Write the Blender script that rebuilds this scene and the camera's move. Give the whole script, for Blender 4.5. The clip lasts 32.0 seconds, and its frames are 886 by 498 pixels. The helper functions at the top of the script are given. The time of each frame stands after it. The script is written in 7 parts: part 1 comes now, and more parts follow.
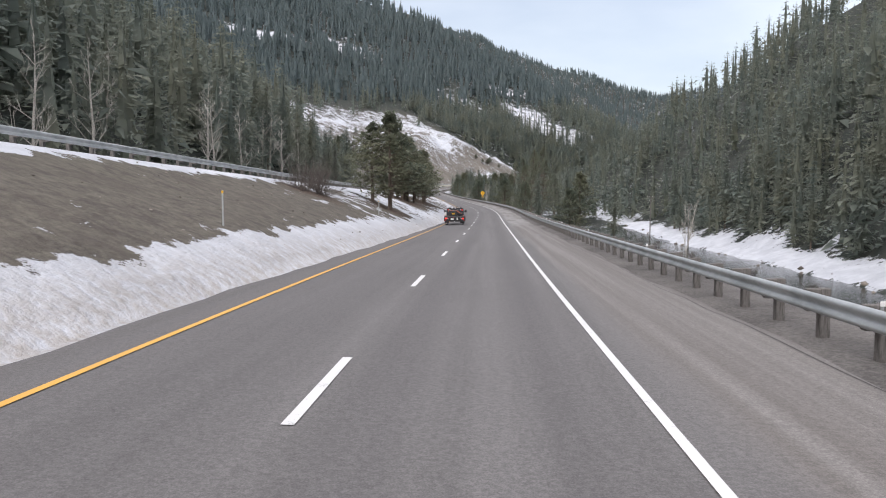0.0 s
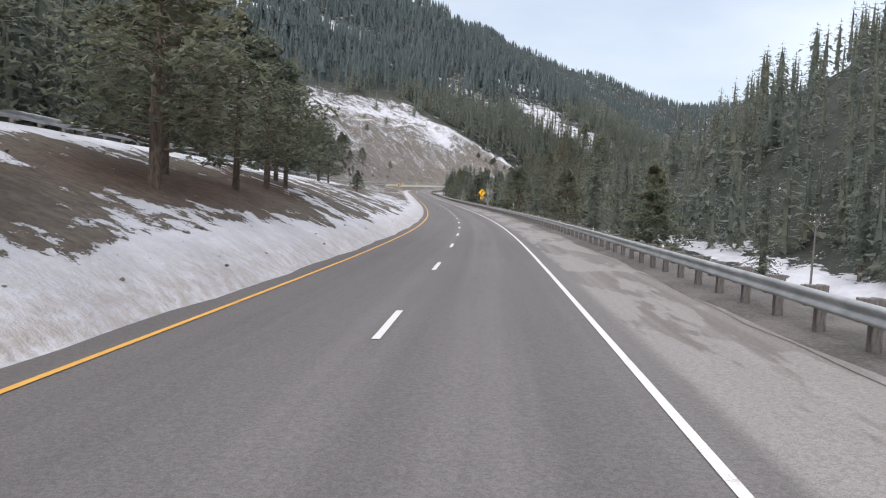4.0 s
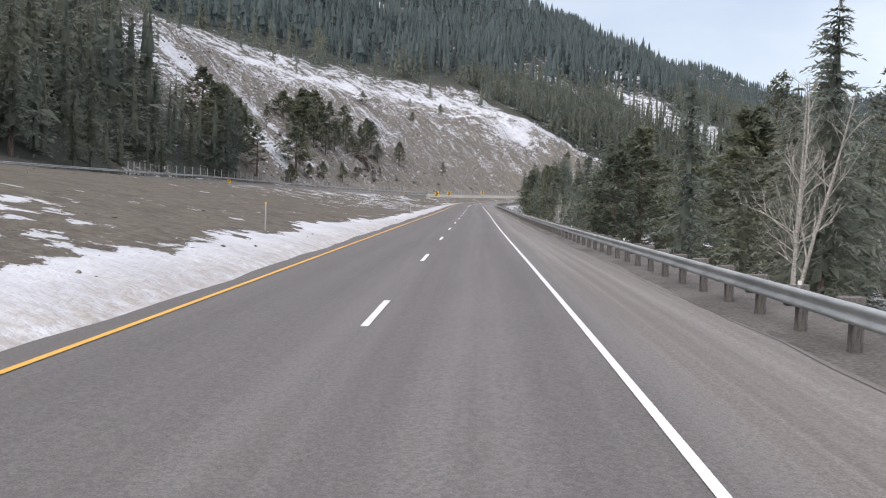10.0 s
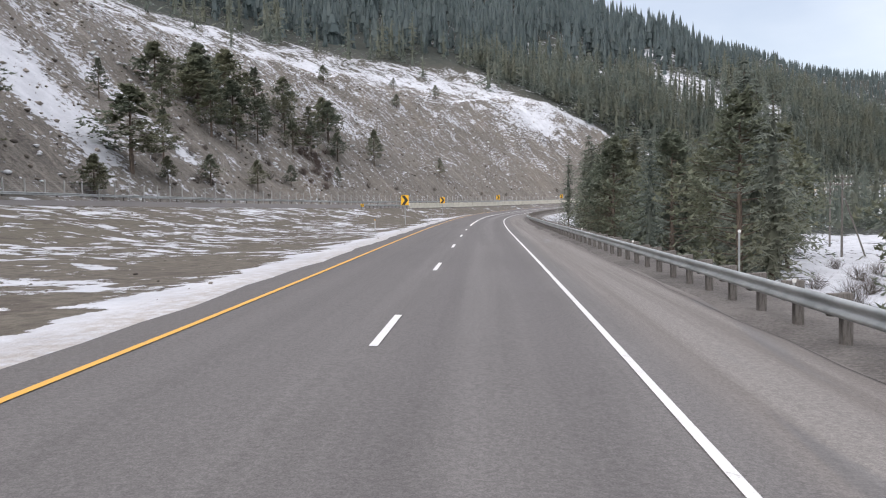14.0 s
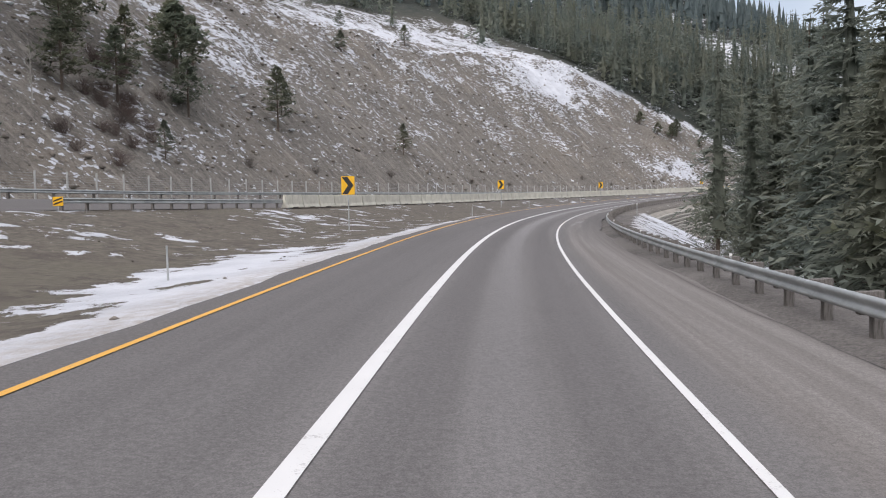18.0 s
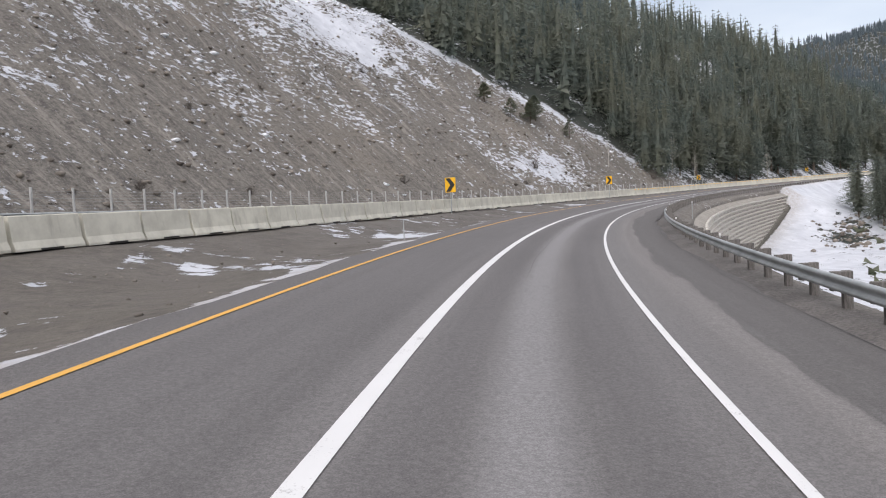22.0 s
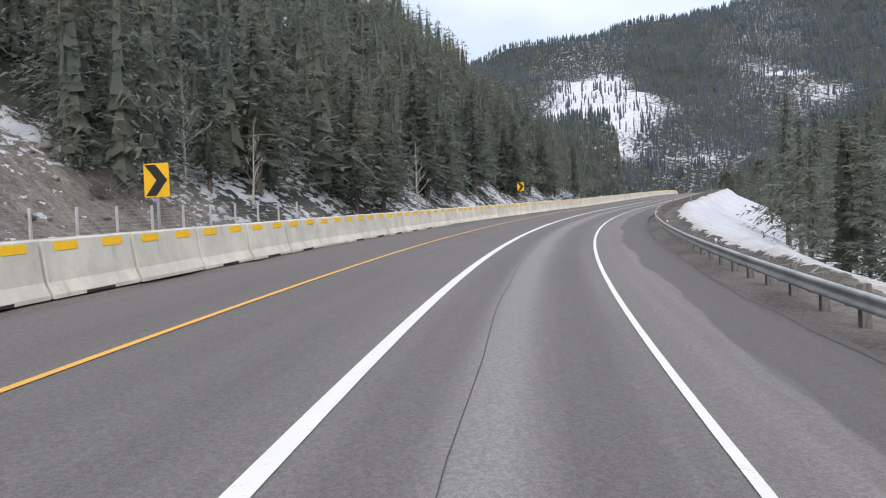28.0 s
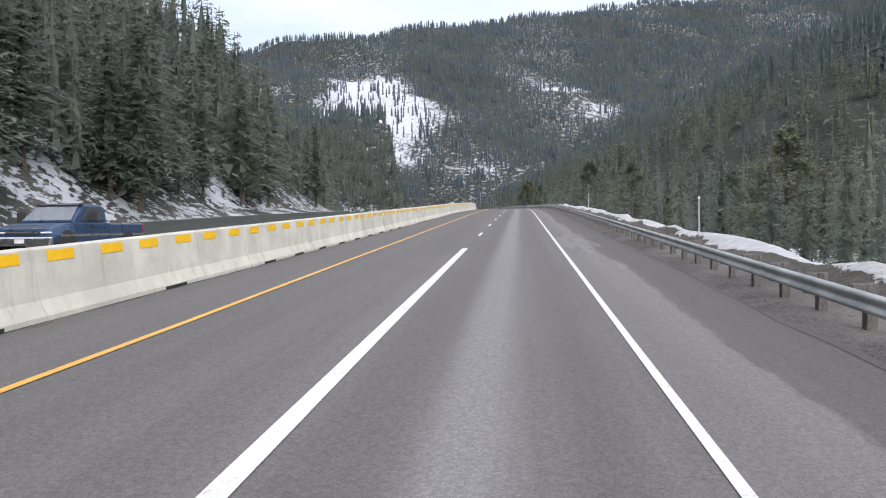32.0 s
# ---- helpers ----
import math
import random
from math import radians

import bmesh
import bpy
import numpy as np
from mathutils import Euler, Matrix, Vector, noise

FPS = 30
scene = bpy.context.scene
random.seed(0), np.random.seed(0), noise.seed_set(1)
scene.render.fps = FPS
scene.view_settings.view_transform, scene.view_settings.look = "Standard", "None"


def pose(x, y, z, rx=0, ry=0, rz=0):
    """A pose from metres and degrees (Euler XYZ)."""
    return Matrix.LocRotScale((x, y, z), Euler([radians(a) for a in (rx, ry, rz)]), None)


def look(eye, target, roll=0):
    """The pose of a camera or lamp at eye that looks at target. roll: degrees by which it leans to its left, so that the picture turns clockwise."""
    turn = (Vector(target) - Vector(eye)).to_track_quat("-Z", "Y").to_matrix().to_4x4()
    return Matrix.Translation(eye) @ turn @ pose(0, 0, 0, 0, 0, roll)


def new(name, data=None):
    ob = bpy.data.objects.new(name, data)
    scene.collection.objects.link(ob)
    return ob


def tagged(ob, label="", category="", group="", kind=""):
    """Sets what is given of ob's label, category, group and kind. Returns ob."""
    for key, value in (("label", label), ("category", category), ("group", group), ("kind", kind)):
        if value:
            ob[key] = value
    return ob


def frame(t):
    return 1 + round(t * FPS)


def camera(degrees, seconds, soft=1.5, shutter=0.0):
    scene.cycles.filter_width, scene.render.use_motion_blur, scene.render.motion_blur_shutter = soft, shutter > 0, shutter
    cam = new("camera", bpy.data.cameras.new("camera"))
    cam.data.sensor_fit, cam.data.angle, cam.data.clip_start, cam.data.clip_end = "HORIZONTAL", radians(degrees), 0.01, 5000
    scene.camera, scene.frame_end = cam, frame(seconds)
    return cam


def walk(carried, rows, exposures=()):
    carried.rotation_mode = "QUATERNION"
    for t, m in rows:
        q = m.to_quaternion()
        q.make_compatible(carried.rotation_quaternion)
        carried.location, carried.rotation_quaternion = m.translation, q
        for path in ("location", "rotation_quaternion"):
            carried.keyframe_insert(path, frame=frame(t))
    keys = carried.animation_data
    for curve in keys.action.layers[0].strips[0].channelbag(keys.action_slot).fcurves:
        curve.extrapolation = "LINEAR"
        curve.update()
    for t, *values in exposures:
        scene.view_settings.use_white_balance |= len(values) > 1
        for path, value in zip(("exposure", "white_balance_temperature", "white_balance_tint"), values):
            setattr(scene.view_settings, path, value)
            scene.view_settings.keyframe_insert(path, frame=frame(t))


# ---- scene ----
cam = camera(59.19, 32.0, soft=1.1)
PATH = [
    (0, (0.136, -0.006, 2.045), (0.096, 9.958, 1.200), 0.09),
    (0.5, (0.797, 13.294, 1.657), (0.772, 23.258, 0.813), 0.41),
    (1, (1.535, 26.640, 1.255), (1.517, 36.605, 0.426), 0.76),
    (1.5, (2.280, 40.038, 0.847), (2.259, 50.004, 0.029), 1.20),
    (2, (3.009, 53.490, 0.441), (2.981, 63.458, -0.363), 1.66),
    (2.5, (3.714, 66.993, 0.048), (3.667, 76.962, -0.744), 2.12),
    (3, (4.400, 80.545, -0.325), (4.338, 90.514, -1.110), 2.57),
    (3.5, (5.105, 94.137, -0.667), (5.034, 104.107, -1.442), 2.96),
    (4, (5.832, 107.762, -0.970), (5.802, 117.731, -1.753), 3.31),
    (4.5, (6.550, 121.409, -1.237), (6.518, 131.379, -2.010), 3.62),
    (5, (7.215, 135.079, -1.478), (7.149, 145.051, -2.234), 3.86),
    (5.5, (7.751, 148.769, -1.694), (7.602, 158.741, -2.429), 4.04),
    (6, (8.134, 162.470, -1.886), (7.896, 172.440, -2.613), 4.13),
    (6.5, (8.366, 176.176, -2.056), (8.041, 186.145, -2.774), 4.11),
    (7, (8.422, 189.881, -2.205), (8.009, 199.847, -2.914), 4.03),
    (7.5, (8.342, 203.575, -2.334), (7.841, 213.539, -3.022), 3.99),
    (8, (8.137, 217.249, -2.445), (7.543, 227.208, -3.126), 3.89),
    (8.5, (7.823, 230.895, -2.531), (7.116, 240.847, -3.198), 3.63),
    (9, (7.387, 244.497, -2.589), (6.559, 254.442, -3.240), 3.26),
    (9.5, (6.797, 258.047, -2.624), (5.845, 267.981, -3.267), 2.75),
    (10, (6.063, 271.533, -2.640), (5.000, 281.456, -3.273), 2.21),
    (10.5, (5.194, 284.949, -2.640), (4.034, 294.862, -3.252), 1.77),
    (11, (4.250, 298.294, -2.631), (3.018, 308.200, -3.224), 1.35),
    (11.5, (3.293, 311.570, -2.616), (2.030, 321.473, -3.195), 0.87),
    (12, (2.375, 324.782, -2.599), (1.111, 334.685, -3.167), 0.40),
    (12.5, (1.533, 337.931, -2.576), (0.277, 347.837, -3.118), -0.06),
    (13, (0.726, 351.007, -2.540), (-0.521, 360.915, -3.066), -0.45),
    (13.5, (-0.081, 364.001, -2.494), (-1.328, 373.910, -3.004), -0.69),
    (14, (-0.905, 376.911, -2.440), (-2.167, 386.818, -2.939), -0.85),
    (14.5, (-1.769, 389.735, -2.381), (-3.051, 399.639, -2.888), -0.94),
    (15, (-2.687, 402.475, -2.317), (-4.001, 412.374, -2.846), -0.99),
    (15.5, (-3.637, 415.142, -2.253), (-4.968, 425.039, -2.789), -0.99),
    (16, (-4.595, 427.749, -2.189), (-5.929, 437.645, -2.727), -0.97),
    (16.5, (-5.528, 440.310, -2.131), (-6.845, 450.209, -2.665), -0.94),
    (17, (-6.384, 452.840, -2.080), (-7.679, 462.740, -2.624), -0.93),
    (17.5, (-7.113, 465.347, -2.030), (-8.376, 475.251, -2.581), -0.98),
    (18, (-7.746, 477.835, -1.975), (-8.937, 487.748, -2.535), -1.10),
    (18.5, (-8.252, 490.314, -1.910), (-9.321, 500.241, -2.476), -1.34),
    (19, (-8.568, 502.789, -1.829), (-9.480, 512.732, -2.380), -1.64),
    (19.5, (-8.602, 515.263, -1.726), (-9.294, 525.224, -2.257), -1.95),
    (20, (-8.263, 527.733, -1.595), (-8.686, 537.711, -2.103), -2.24),
    (20.5, (-7.503, 540.192, -1.438), (-7.609, 550.180, -1.930), -2.48),
    (21, (-6.270, 552.632, -1.259), (-6.010, 562.618, -1.729), -2.66),
    (21.5, (-4.540, 565.041, -1.060), (-3.883, 575.009, -1.519), -2.76),
    (22, (-2.260, 577.396, -0.845), (-1.197, 587.329, -1.292), -2.82),
    (22.5, (0.580, 589.671, -0.614), (2.037, 599.554, -1.048), -2.89),
    (23, (3.888, 601.870, -0.370), (5.737, 611.688, -0.790), -2.92),
    (23.5, (7.586, 614.002, -0.116), (9.825, 623.740, -0.523), -2.86),
    (24, (11.776, 626.022, 0.148), (14.423, 635.657, -0.248), -2.76),
    (24.5, (16.559, 637.865, 0.420), (19.619, 647.378, 0.042), -2.67),
    (25, (21.931, 649.501, 0.704), (25.413, 658.868, 0.325), -2.57),
    (25.5, (27.874, 660.909, 1.000), (31.768, 670.112, 0.630), -2.41),
    (26, (34.319, 672.093, 1.309), (38.608, 681.119, 0.949), -2.25),
    (26.5, (41.181, 683.090, 1.630), (45.840, 691.931, 1.275), -2.15),
    (27, (48.500, 693.846, 1.964), (53.536, 702.479, 1.626), -2.11),
    (27.5, (56.292, 704.327, 2.312), (61.651, 712.764, 1.985), -2.22),
    (28, (64.493, 714.545, 2.674), (70.139, 722.792, 2.355), -2.33),
    (28.5, (73.067, 724.500, 3.055), (78.979, 732.559, 2.740), -2.32),
    (29, (82.038, 734.142, 3.459), (88.247, 741.976, 3.154), -2.20),
    (29.5, (91.448, 743.390, 3.879), (97.967, 750.967, 3.579), -1.88),
    (30, (101.271, 752.229, 4.310), (108.107, 759.521, 4.020), -1.52),
    (30.5, (111.433, 760.706, 4.748), (118.569, 767.705, 4.456), -1.26),
    (31, (121.895, 768.841, 5.188), (129.275, 775.583, 4.896), -1.01),
    (31.5, (132.610, 776.684, 5.625), (140.189, 783.201, 5.324), -0.77),
    (32, (143.531, 784.269, 6.053), (151.256, 790.613, 5.751), -0.53),
]
walk(cam, [(t, look(eye, target, roll)) for t, eye, target, roll in PATH], [(0, 0.14, 6600, 14), (14, 0.10, 6600, 14), (20, -0.13, 6600, 14), (26, -0.13, 6500, 13), (30, 0.02, 6350, 13), (32, 0.04, 6350, 13)])

# ---------------------------------------------------------------- world and light
world = bpy.data.worlds.new("overcast_sky")
scene.world = world
world.use_nodes = True
_nt = world.node_tree
_nt.nodes.clear()
_out = _nt.nodes.new("ShaderNodeOutputWorld")
_sky = _nt.nodes.new("ShaderNodeTexSky")
_sky.sky_type, _sky.sun_disc = "NISHITA", False
_sky.sun_elevation, _sky.sun_rotation = radians(28), radians(206)
_bg1 = _nt.nodes.new("ShaderNodeBackground")
_bg1.inputs["Strength"].default_value = 0.05
_nt.links.new(_sky.outputs[0], _bg1.inputs["Color"])
_tc = _nt.nodes.new("ShaderNodeTexCoord")
_sep = _nt.nodes.new("ShaderNodeSeparateXYZ")
_nt.links.new(_tc.outputs["Generated"], _sep.inputs[0])
_ramp = _nt.nodes.new("ShaderNodeValToRGB")
_ramp.color_ramp.elements[0].position, _ramp.color_ramp.elements[0].color = 0.0, (0.44, 0.475, 0.52, 1)
_ramp.color_ramp.elements[1].position, _ramp.color_ramp.elements[1].color = 0.8, (1.02, 1.03, 1.06, 1)
_e = _ramp.color_ramp.elements.new(0.22)
_e.color = (0.475, 0.515, 0.565, 1)
_nt.links.new(_sep.outputs["Z"], _ramp.inputs[0])
# the veiled sun brightens the cloud round it
_dot = _nt.nodes.new("ShaderNodeVectorMath")
_dot.operation = "DOT_PRODUCT"
_dot.inputs[1].default_value = (-0.386, -0.799, 0.461)
_nt.links.new(_tc.outputs["Generated"], _dot.inputs[0])
_glow = _nt.nodes.new("ShaderNodeValToRGB")
_glow.color_ramp.elements[0].position, _glow.color_ramp.elements[0].color = 0.0, (1, 1, 1, 1)
_glow.color_ramp.elements[1].position, _glow.color_ramp.elements[1].color = 1.0, (2.0, 1.95, 1.9, 1)
_nt.links.new(_dot.outputs["Value"], _glow.inputs[0])
_bright = _nt.nodes.new("ShaderNodeMixRGB")
_bright.blend_type = "MULTIPLY"
_bright.inputs[0].default_value = 1.0
_dot2 = _nt.nodes.new("ShaderNodeVectorMath")
_dot2.operation = "DOT_PRODUCT"
_dot2.inputs[1].default_value = (0.72, 0.56, 0.41)
_nt.links.new(_tc.outputs["Generated"], _dot2.inputs[0])
_thin = _nt.nodes.new("ShaderNodeValToRGB")
_thin.color_ramp.elements[0].position, _thin.color_ramp.elements[0].color = 0.82, (1, 1, 1, 1)
_thin.color_ramp.elements[1].position, _thin.color_ramp.elements[1].color = 1.0, (1.6, 1.56, 1.5, 1)
_nt.links.new(_dot2.outputs["Value"], _thin.inputs[0])
_both = _nt.nodes.new("ShaderNodeMixRGB")
_both.blend_type = "MULTIPLY"
_both.inputs[0].default_value = 1.0
_nt.links.new(_ramp.outputs[0], _both.inputs[1])
_nt.links.new(_thin.outputs[0], _both.inputs[2])
_nt.links.new(_both.outputs[0], _bright.inputs[1])
_nt.links.new(_glow.outputs[0], _bright.inputs[2])
_map = _nt.nodes.new("ShaderNodeMapping")
_map.inputs["Scale"].default_value = (3.0, 3.0, 9.0)
_nt.links.new(_tc.outputs["Generated"], _map.inputs[0])
_cl = _nt.nodes.new("ShaderNodeTexNoise")
_cl.inputs["Scale"].default_value, _cl.inputs["Detail"].default_value = 1.2, 5.0
_nt.links.new(_map.outputs[0], _cl.inputs["Vector"])
_cr = _nt.nodes.new("ShaderNodeValToRGB")
_cr.color_ramp.elements[0].position, _cr.color_ramp.elements[0].color = 0.35, (0.86, 0.88, 0.92, 1)
_cr.color_ramp.elements[1].position, _cr.color_ramp.elements[1].color = 0.65, (1.12, 1.1, 1.08, 1)
_nt.links.new(_cl.outputs[0], _cr.inputs[0])
_mul = _nt.nodes.new("ShaderNodeMixRGB")
_mul.blend_type = "MULTIPLY"
_mul.inputs[0].default_value = 1.0
_nt.links.new(_bright.outputs[0], _mul.inputs[1])
_nt.links.new(_cr.outputs[0], _mul.inputs[2])
_bg2 = _nt.nodes.new("ShaderNodeBackground")
_bg2.inputs["Strength"].default_value = 1.0
_nt.links.new(_mul.outputs[0], _bg2.inputs["Color"])
_add = _nt.nodes.new("ShaderNodeAddShader")
_nt.links.new(_bg1.outputs[0], _add.inputs[0])
_nt.links.new(_bg2.outputs[0], _add.inputs[1])
_nt.links.new(_add.outputs[0], _out.inputs[0])

sun = new("sun", bpy.data.lights.new("sun", "SUN"))
sun.data.energy, sun.data.angle, sun.data.color = 1.5, radians(40), (1.0, 0.975, 0.95)
sun.matrix_world = look((-140, -290, 175), (0, 0, 0))

# ---------------------------------------------------------------- the road's line
HEAD = [-2.48, -2.85, -3.17, -3.28, -3.27, -3.23, -3.13, -3.12, -3.18, -3.13, -2.98, -2.68, -2.14, -1.49, -0.74, 0.03, 0.67, 1.23, 1.72, 2.17, 2.62,
        3.08, 3.47, 3.77, 3.93, 3.90, 3.81, 3.72, 3.66, 3.67, 3.73, 3.86, 4.06, 4.16, 4.19, 4.03, 3.75, 3.41, 2.96, 2.32, 1.42, 0.02, -1.80, -3.93,
        -6.30, -8.63, -10.97, -13.24, -15.46, -17.69, -19.92, -22.28, -24.73, -27.18, -29.62, -31.99, -34.30, -36.48, -38.51, -40.57, -42.64, -44.78,
        -47.08, -49.28, -51.29, -53.08, -54.55, -55.87, -56.26, -56.27, -56.29, -56.30, -56.32, -56.33, -56.35, -56.36, -55.90, -55.41, -54.26,
        -53.09, -51.34, -49.58, -47.58, -45.56, -43.16]
RISE = [0.00, -0.36, -0.74, -1.12, -1.50, -1.87, -2.22, -2.55, -2.84, -3.11, -3.34, -3.56, -3.75, -3.93, -4.08, -4.22, -4.35, -4.45, -4.54, -4.61, -4.65,
        -4.68, -4.69, -4.68, -4.67, -4.66, -4.64, -4.62, -4.59, -4.55, -4.50, -4.44, -4.38, -4.31, -4.25, -4.19, -4.14, -4.09, -4.04, -3.97, -3.90, -3.80,
        -3.68, -3.53, -3.36, -3.16, -2.95, -2.73, -2.49, -2.24, -1.99, -1.72, -1.45, -1.17, -0.87, -0.57, -0.25, 0.07, 0.41, 0.76, 1.13, 1.52, 1.92, 2.33,
        2.74, 3.16, 3.57, 3.97, 4.45, 4.93, 5.40, 5.88, 6.35, 6.82, 7.30, 7.70, 8.10, 8.45, 8.80, 9.05, 9.30, 9.50, 9.70, 9.85, 10.00]
BANK = [-0.99, -0.69, -0.37, 0.03, 0.46, 0.89, 1.31, 1.69, 2.04, 2.34, 2.61, 2.82, 2.97, 3.05, 3.03, 2.96, 2.92, 2.87, 2.68, 2.39, 2.00, 1.49, 1.02, 0.63,
        0.23, -0.23, -0.68, -1.11, -1.49, -1.74, -1.90, -2.01, -2.06, -2.07, -2.06, -2.03, -2.01, -2.04, -2.14, -2.34, -2.63, -2.94, -3.25, -3.50, -3.69,
        -3.82, -3.88, -3.95, -4.00, -3.96, -3.87, -3.78, -3.69, -3.56, -3.39, -3.27, -3.20, -3.22, -3.36, -3.42, -3.38, -3.22, -2.89, -2.56, -2.31, -2.09,
        -1.86, -1.63, -1.42, -1.26, -1.11, -0.96, -0.80, -0.70, -0.60, -0.50, -0.40, -0.15, 0.10, 0.35, 0.60, 0.85, 1.10, 1.35, 1.60]
S0, S1 = -120.0, 1250.0
_st = np.arange(0, 1051, 12.5)
ST = np.arange(S0, S1 + 0.1, 1.0)
_smooth = np.hanning(9) / np.hanning(9).sum()


def _table(nodes):
    v = np.interp(ST, _st, nodes)
    return np.convolve(np.pad(v, 4, mode="edge"), _smooth, mode="valid")


R_H = np.radians(_table(HEAD))
R_Z = _table(RISE) + np.where(ST < 0, -ST * 0.03, 0)
R_B = np.tan(np.radians(_table(BANK)))
_i0 = int(-S0)
R_X = np.concatenate([[0], np.cumsum(-np.sin((R_H[1:] + R_H[:-1]) / 2))])
R_Y = np.concatenate([[0], np.cumsum(np.cos((R_H[1:] + R_H[:-1]) / 2))])
R_X -= R_X[_i0]
R_Y -= R_Y[_i0]


def on_road(s, l, h=0.0):
    """World place(s) at station s, l metres to the left, h above the carriageway's plane."""
    s, l = np.asarray(s, float), np.asarray(l, float)
    x, y, z = np.interp(s, ST, R_X), np.interp(s, ST, R_Y), np.interp(s, ST, R_Z)
    a, b = np.interp(s, ST, R_H), np.interp(s, ST, R_B)
    return np.stack([x - np.cos(a) * l, y - np.sin(a) * l, z - b * l + h], -1)


def heading(s):
    return float(np.interp(s, ST, R_H))


def road_coords(x, y):
    """Nearest station and offset to the left, for arrays of world places."""
    x, y = np.asarray(x, float).ravel(), np.asarray(y, float).ravel()
    k = np.arange(0, len(ST), 6)
    near = np.empty(len(x), int)
    for i in range(0, len(x), 20000):
        d = (x[i:i + 20000, None] - R_X[None, k]) ** 2 + (y[i:i + 20000, None] - R_Y[None, k]) ** 2
        near[i:i + 20000] = k[d.argmin(1)]
    dx, dy = x - R_X[near], y - R_Y[near]
    f = -np.sin(R_H[near]) * dx + np.cos(R_H[near]) * dy
    s = np.clip(ST[near] + np.clip(f, -6, 6), S0, S1)
    a = np.interp(s, ST, R_H)
    l = -np.cos(a) * (x - np.interp(s, ST, R_X)) - np.sin(a) * (y - np.interp(s, ST, R_Y))
    far = np.hypot(x - np.interp(s, ST, R_X), y - np.interp(s, ST, R_Y))
    return s, np.where(l >= 0, 1, -1) * far


def tab(s, *pairs):
    p = np.array(pairs, float)
    return np.interp(s, p[:, 0], p[:, 1])


def opp_edge(s):
    return tab(s, (-120, 17), (100, 17), (217, 19.4), (260, 25), (330, 34.5), (404, 42.6), (460, 34), (519, 25), (542, 22), (575, 18.9), (615, 14.9), (660, 11.8), (720, 9.6), (788, 8.2), (812, 7.42), (860, 7.25), (1250, 7.25))


def opp_rise(s):
    return tab(s, (-120, 4.6), (100, 4.2), (217, 3.5), (260, 3.7), (404, 2.9), (519, 1.82), (542, 1.48), (575, 1.2), (660, 0.75), (720, 0.55), (788, 0.42), (860, 0.14), (950, 0.05), (1250, 0.0))


def opp_bank(s):
    """Cross slope of the oncoming carriageway, up towards its outer edge."""
    return tab(s, (330, 0.0), (420, 0.08), (580, 0.08), (660, 0.03), (720, 0.0))


def toe(s):
    return tab(s, (-120, 36), (217, 36), (260, 42), (404, 57), (443, 50), (478, 45), (520, 42), (561, 40), (606, 38.5), (678, 36), (735, 31), (790, 32.5), (830, 34.5), (860, 36), (950, 40), (1250, 42))


def valley(s):
    return tab(s, (-120, -8), (140, -7.6), (190, -8), (278, -5), (400, -6), (526, -5.5), (606, -6.2), (640, -7.5), (670, -10), (720, -10), (760, -9), (820, -8.5), (1250, -9))


def crest_of(s):
    """Height above the road at which the bare cut slope ends."""
    return tab(s, (418, 0), (436, 26), (455, 40), (490, 50), (540, 57), (600, 58), (650, 58), (700, 58), (725, 54), (747, 42), (772, 23), (792, 6), (806, 0))


def smooth01(a, b, v):
    u = np.clip((v - a) / (b - a), 0, 1)
    return u * u * (3 - 2 * u)


def tent(x, y, ridge, slope):
    """Height of a ridge given by its crest points, falling away at the slope."""
    best = np.full(len(x), -1e9)
    for (x0, y0, h0), (x1, y1, h1) in zip(ridge[:-1], ridge[1:]):
        d2 = (x1 - x0) ** 2 + (y1 - y0) ** 2
        u = np.clip(((x - x0) * (x1 - x0) + (y - y0) * (y1 - y0)) / d2, 0, 1)
        best = np.maximum(best, h0 + u * (h1 - h0) - slope * np.hypot(x - x0 - u * (x1 - x0), y - y0 - u * (y1 - y0)))
    return best


def waves(x, y, size, seed=0):
    """Cheap smooth unevenness, about -1 to 1."""
    rng = np.random.RandomState(seed)
    v = 0
    for k in range(5):
        a, p = rng.uniform(0, 6.28), rng.uniform(0, 6.28)
        w = 6.28 / (size * rng.uniform(0.6, 1.6))
        v = v + np.sin((np.cos(a) * x + np.sin(a) * y) * w + p)
    return v / 3.0


def smin(a, b, k):
    h = np.clip(0.5 + 0.5 * (b - a) / k, 0, 1)
    return b * (1 - h) + a * h - k * h * (1 - h)


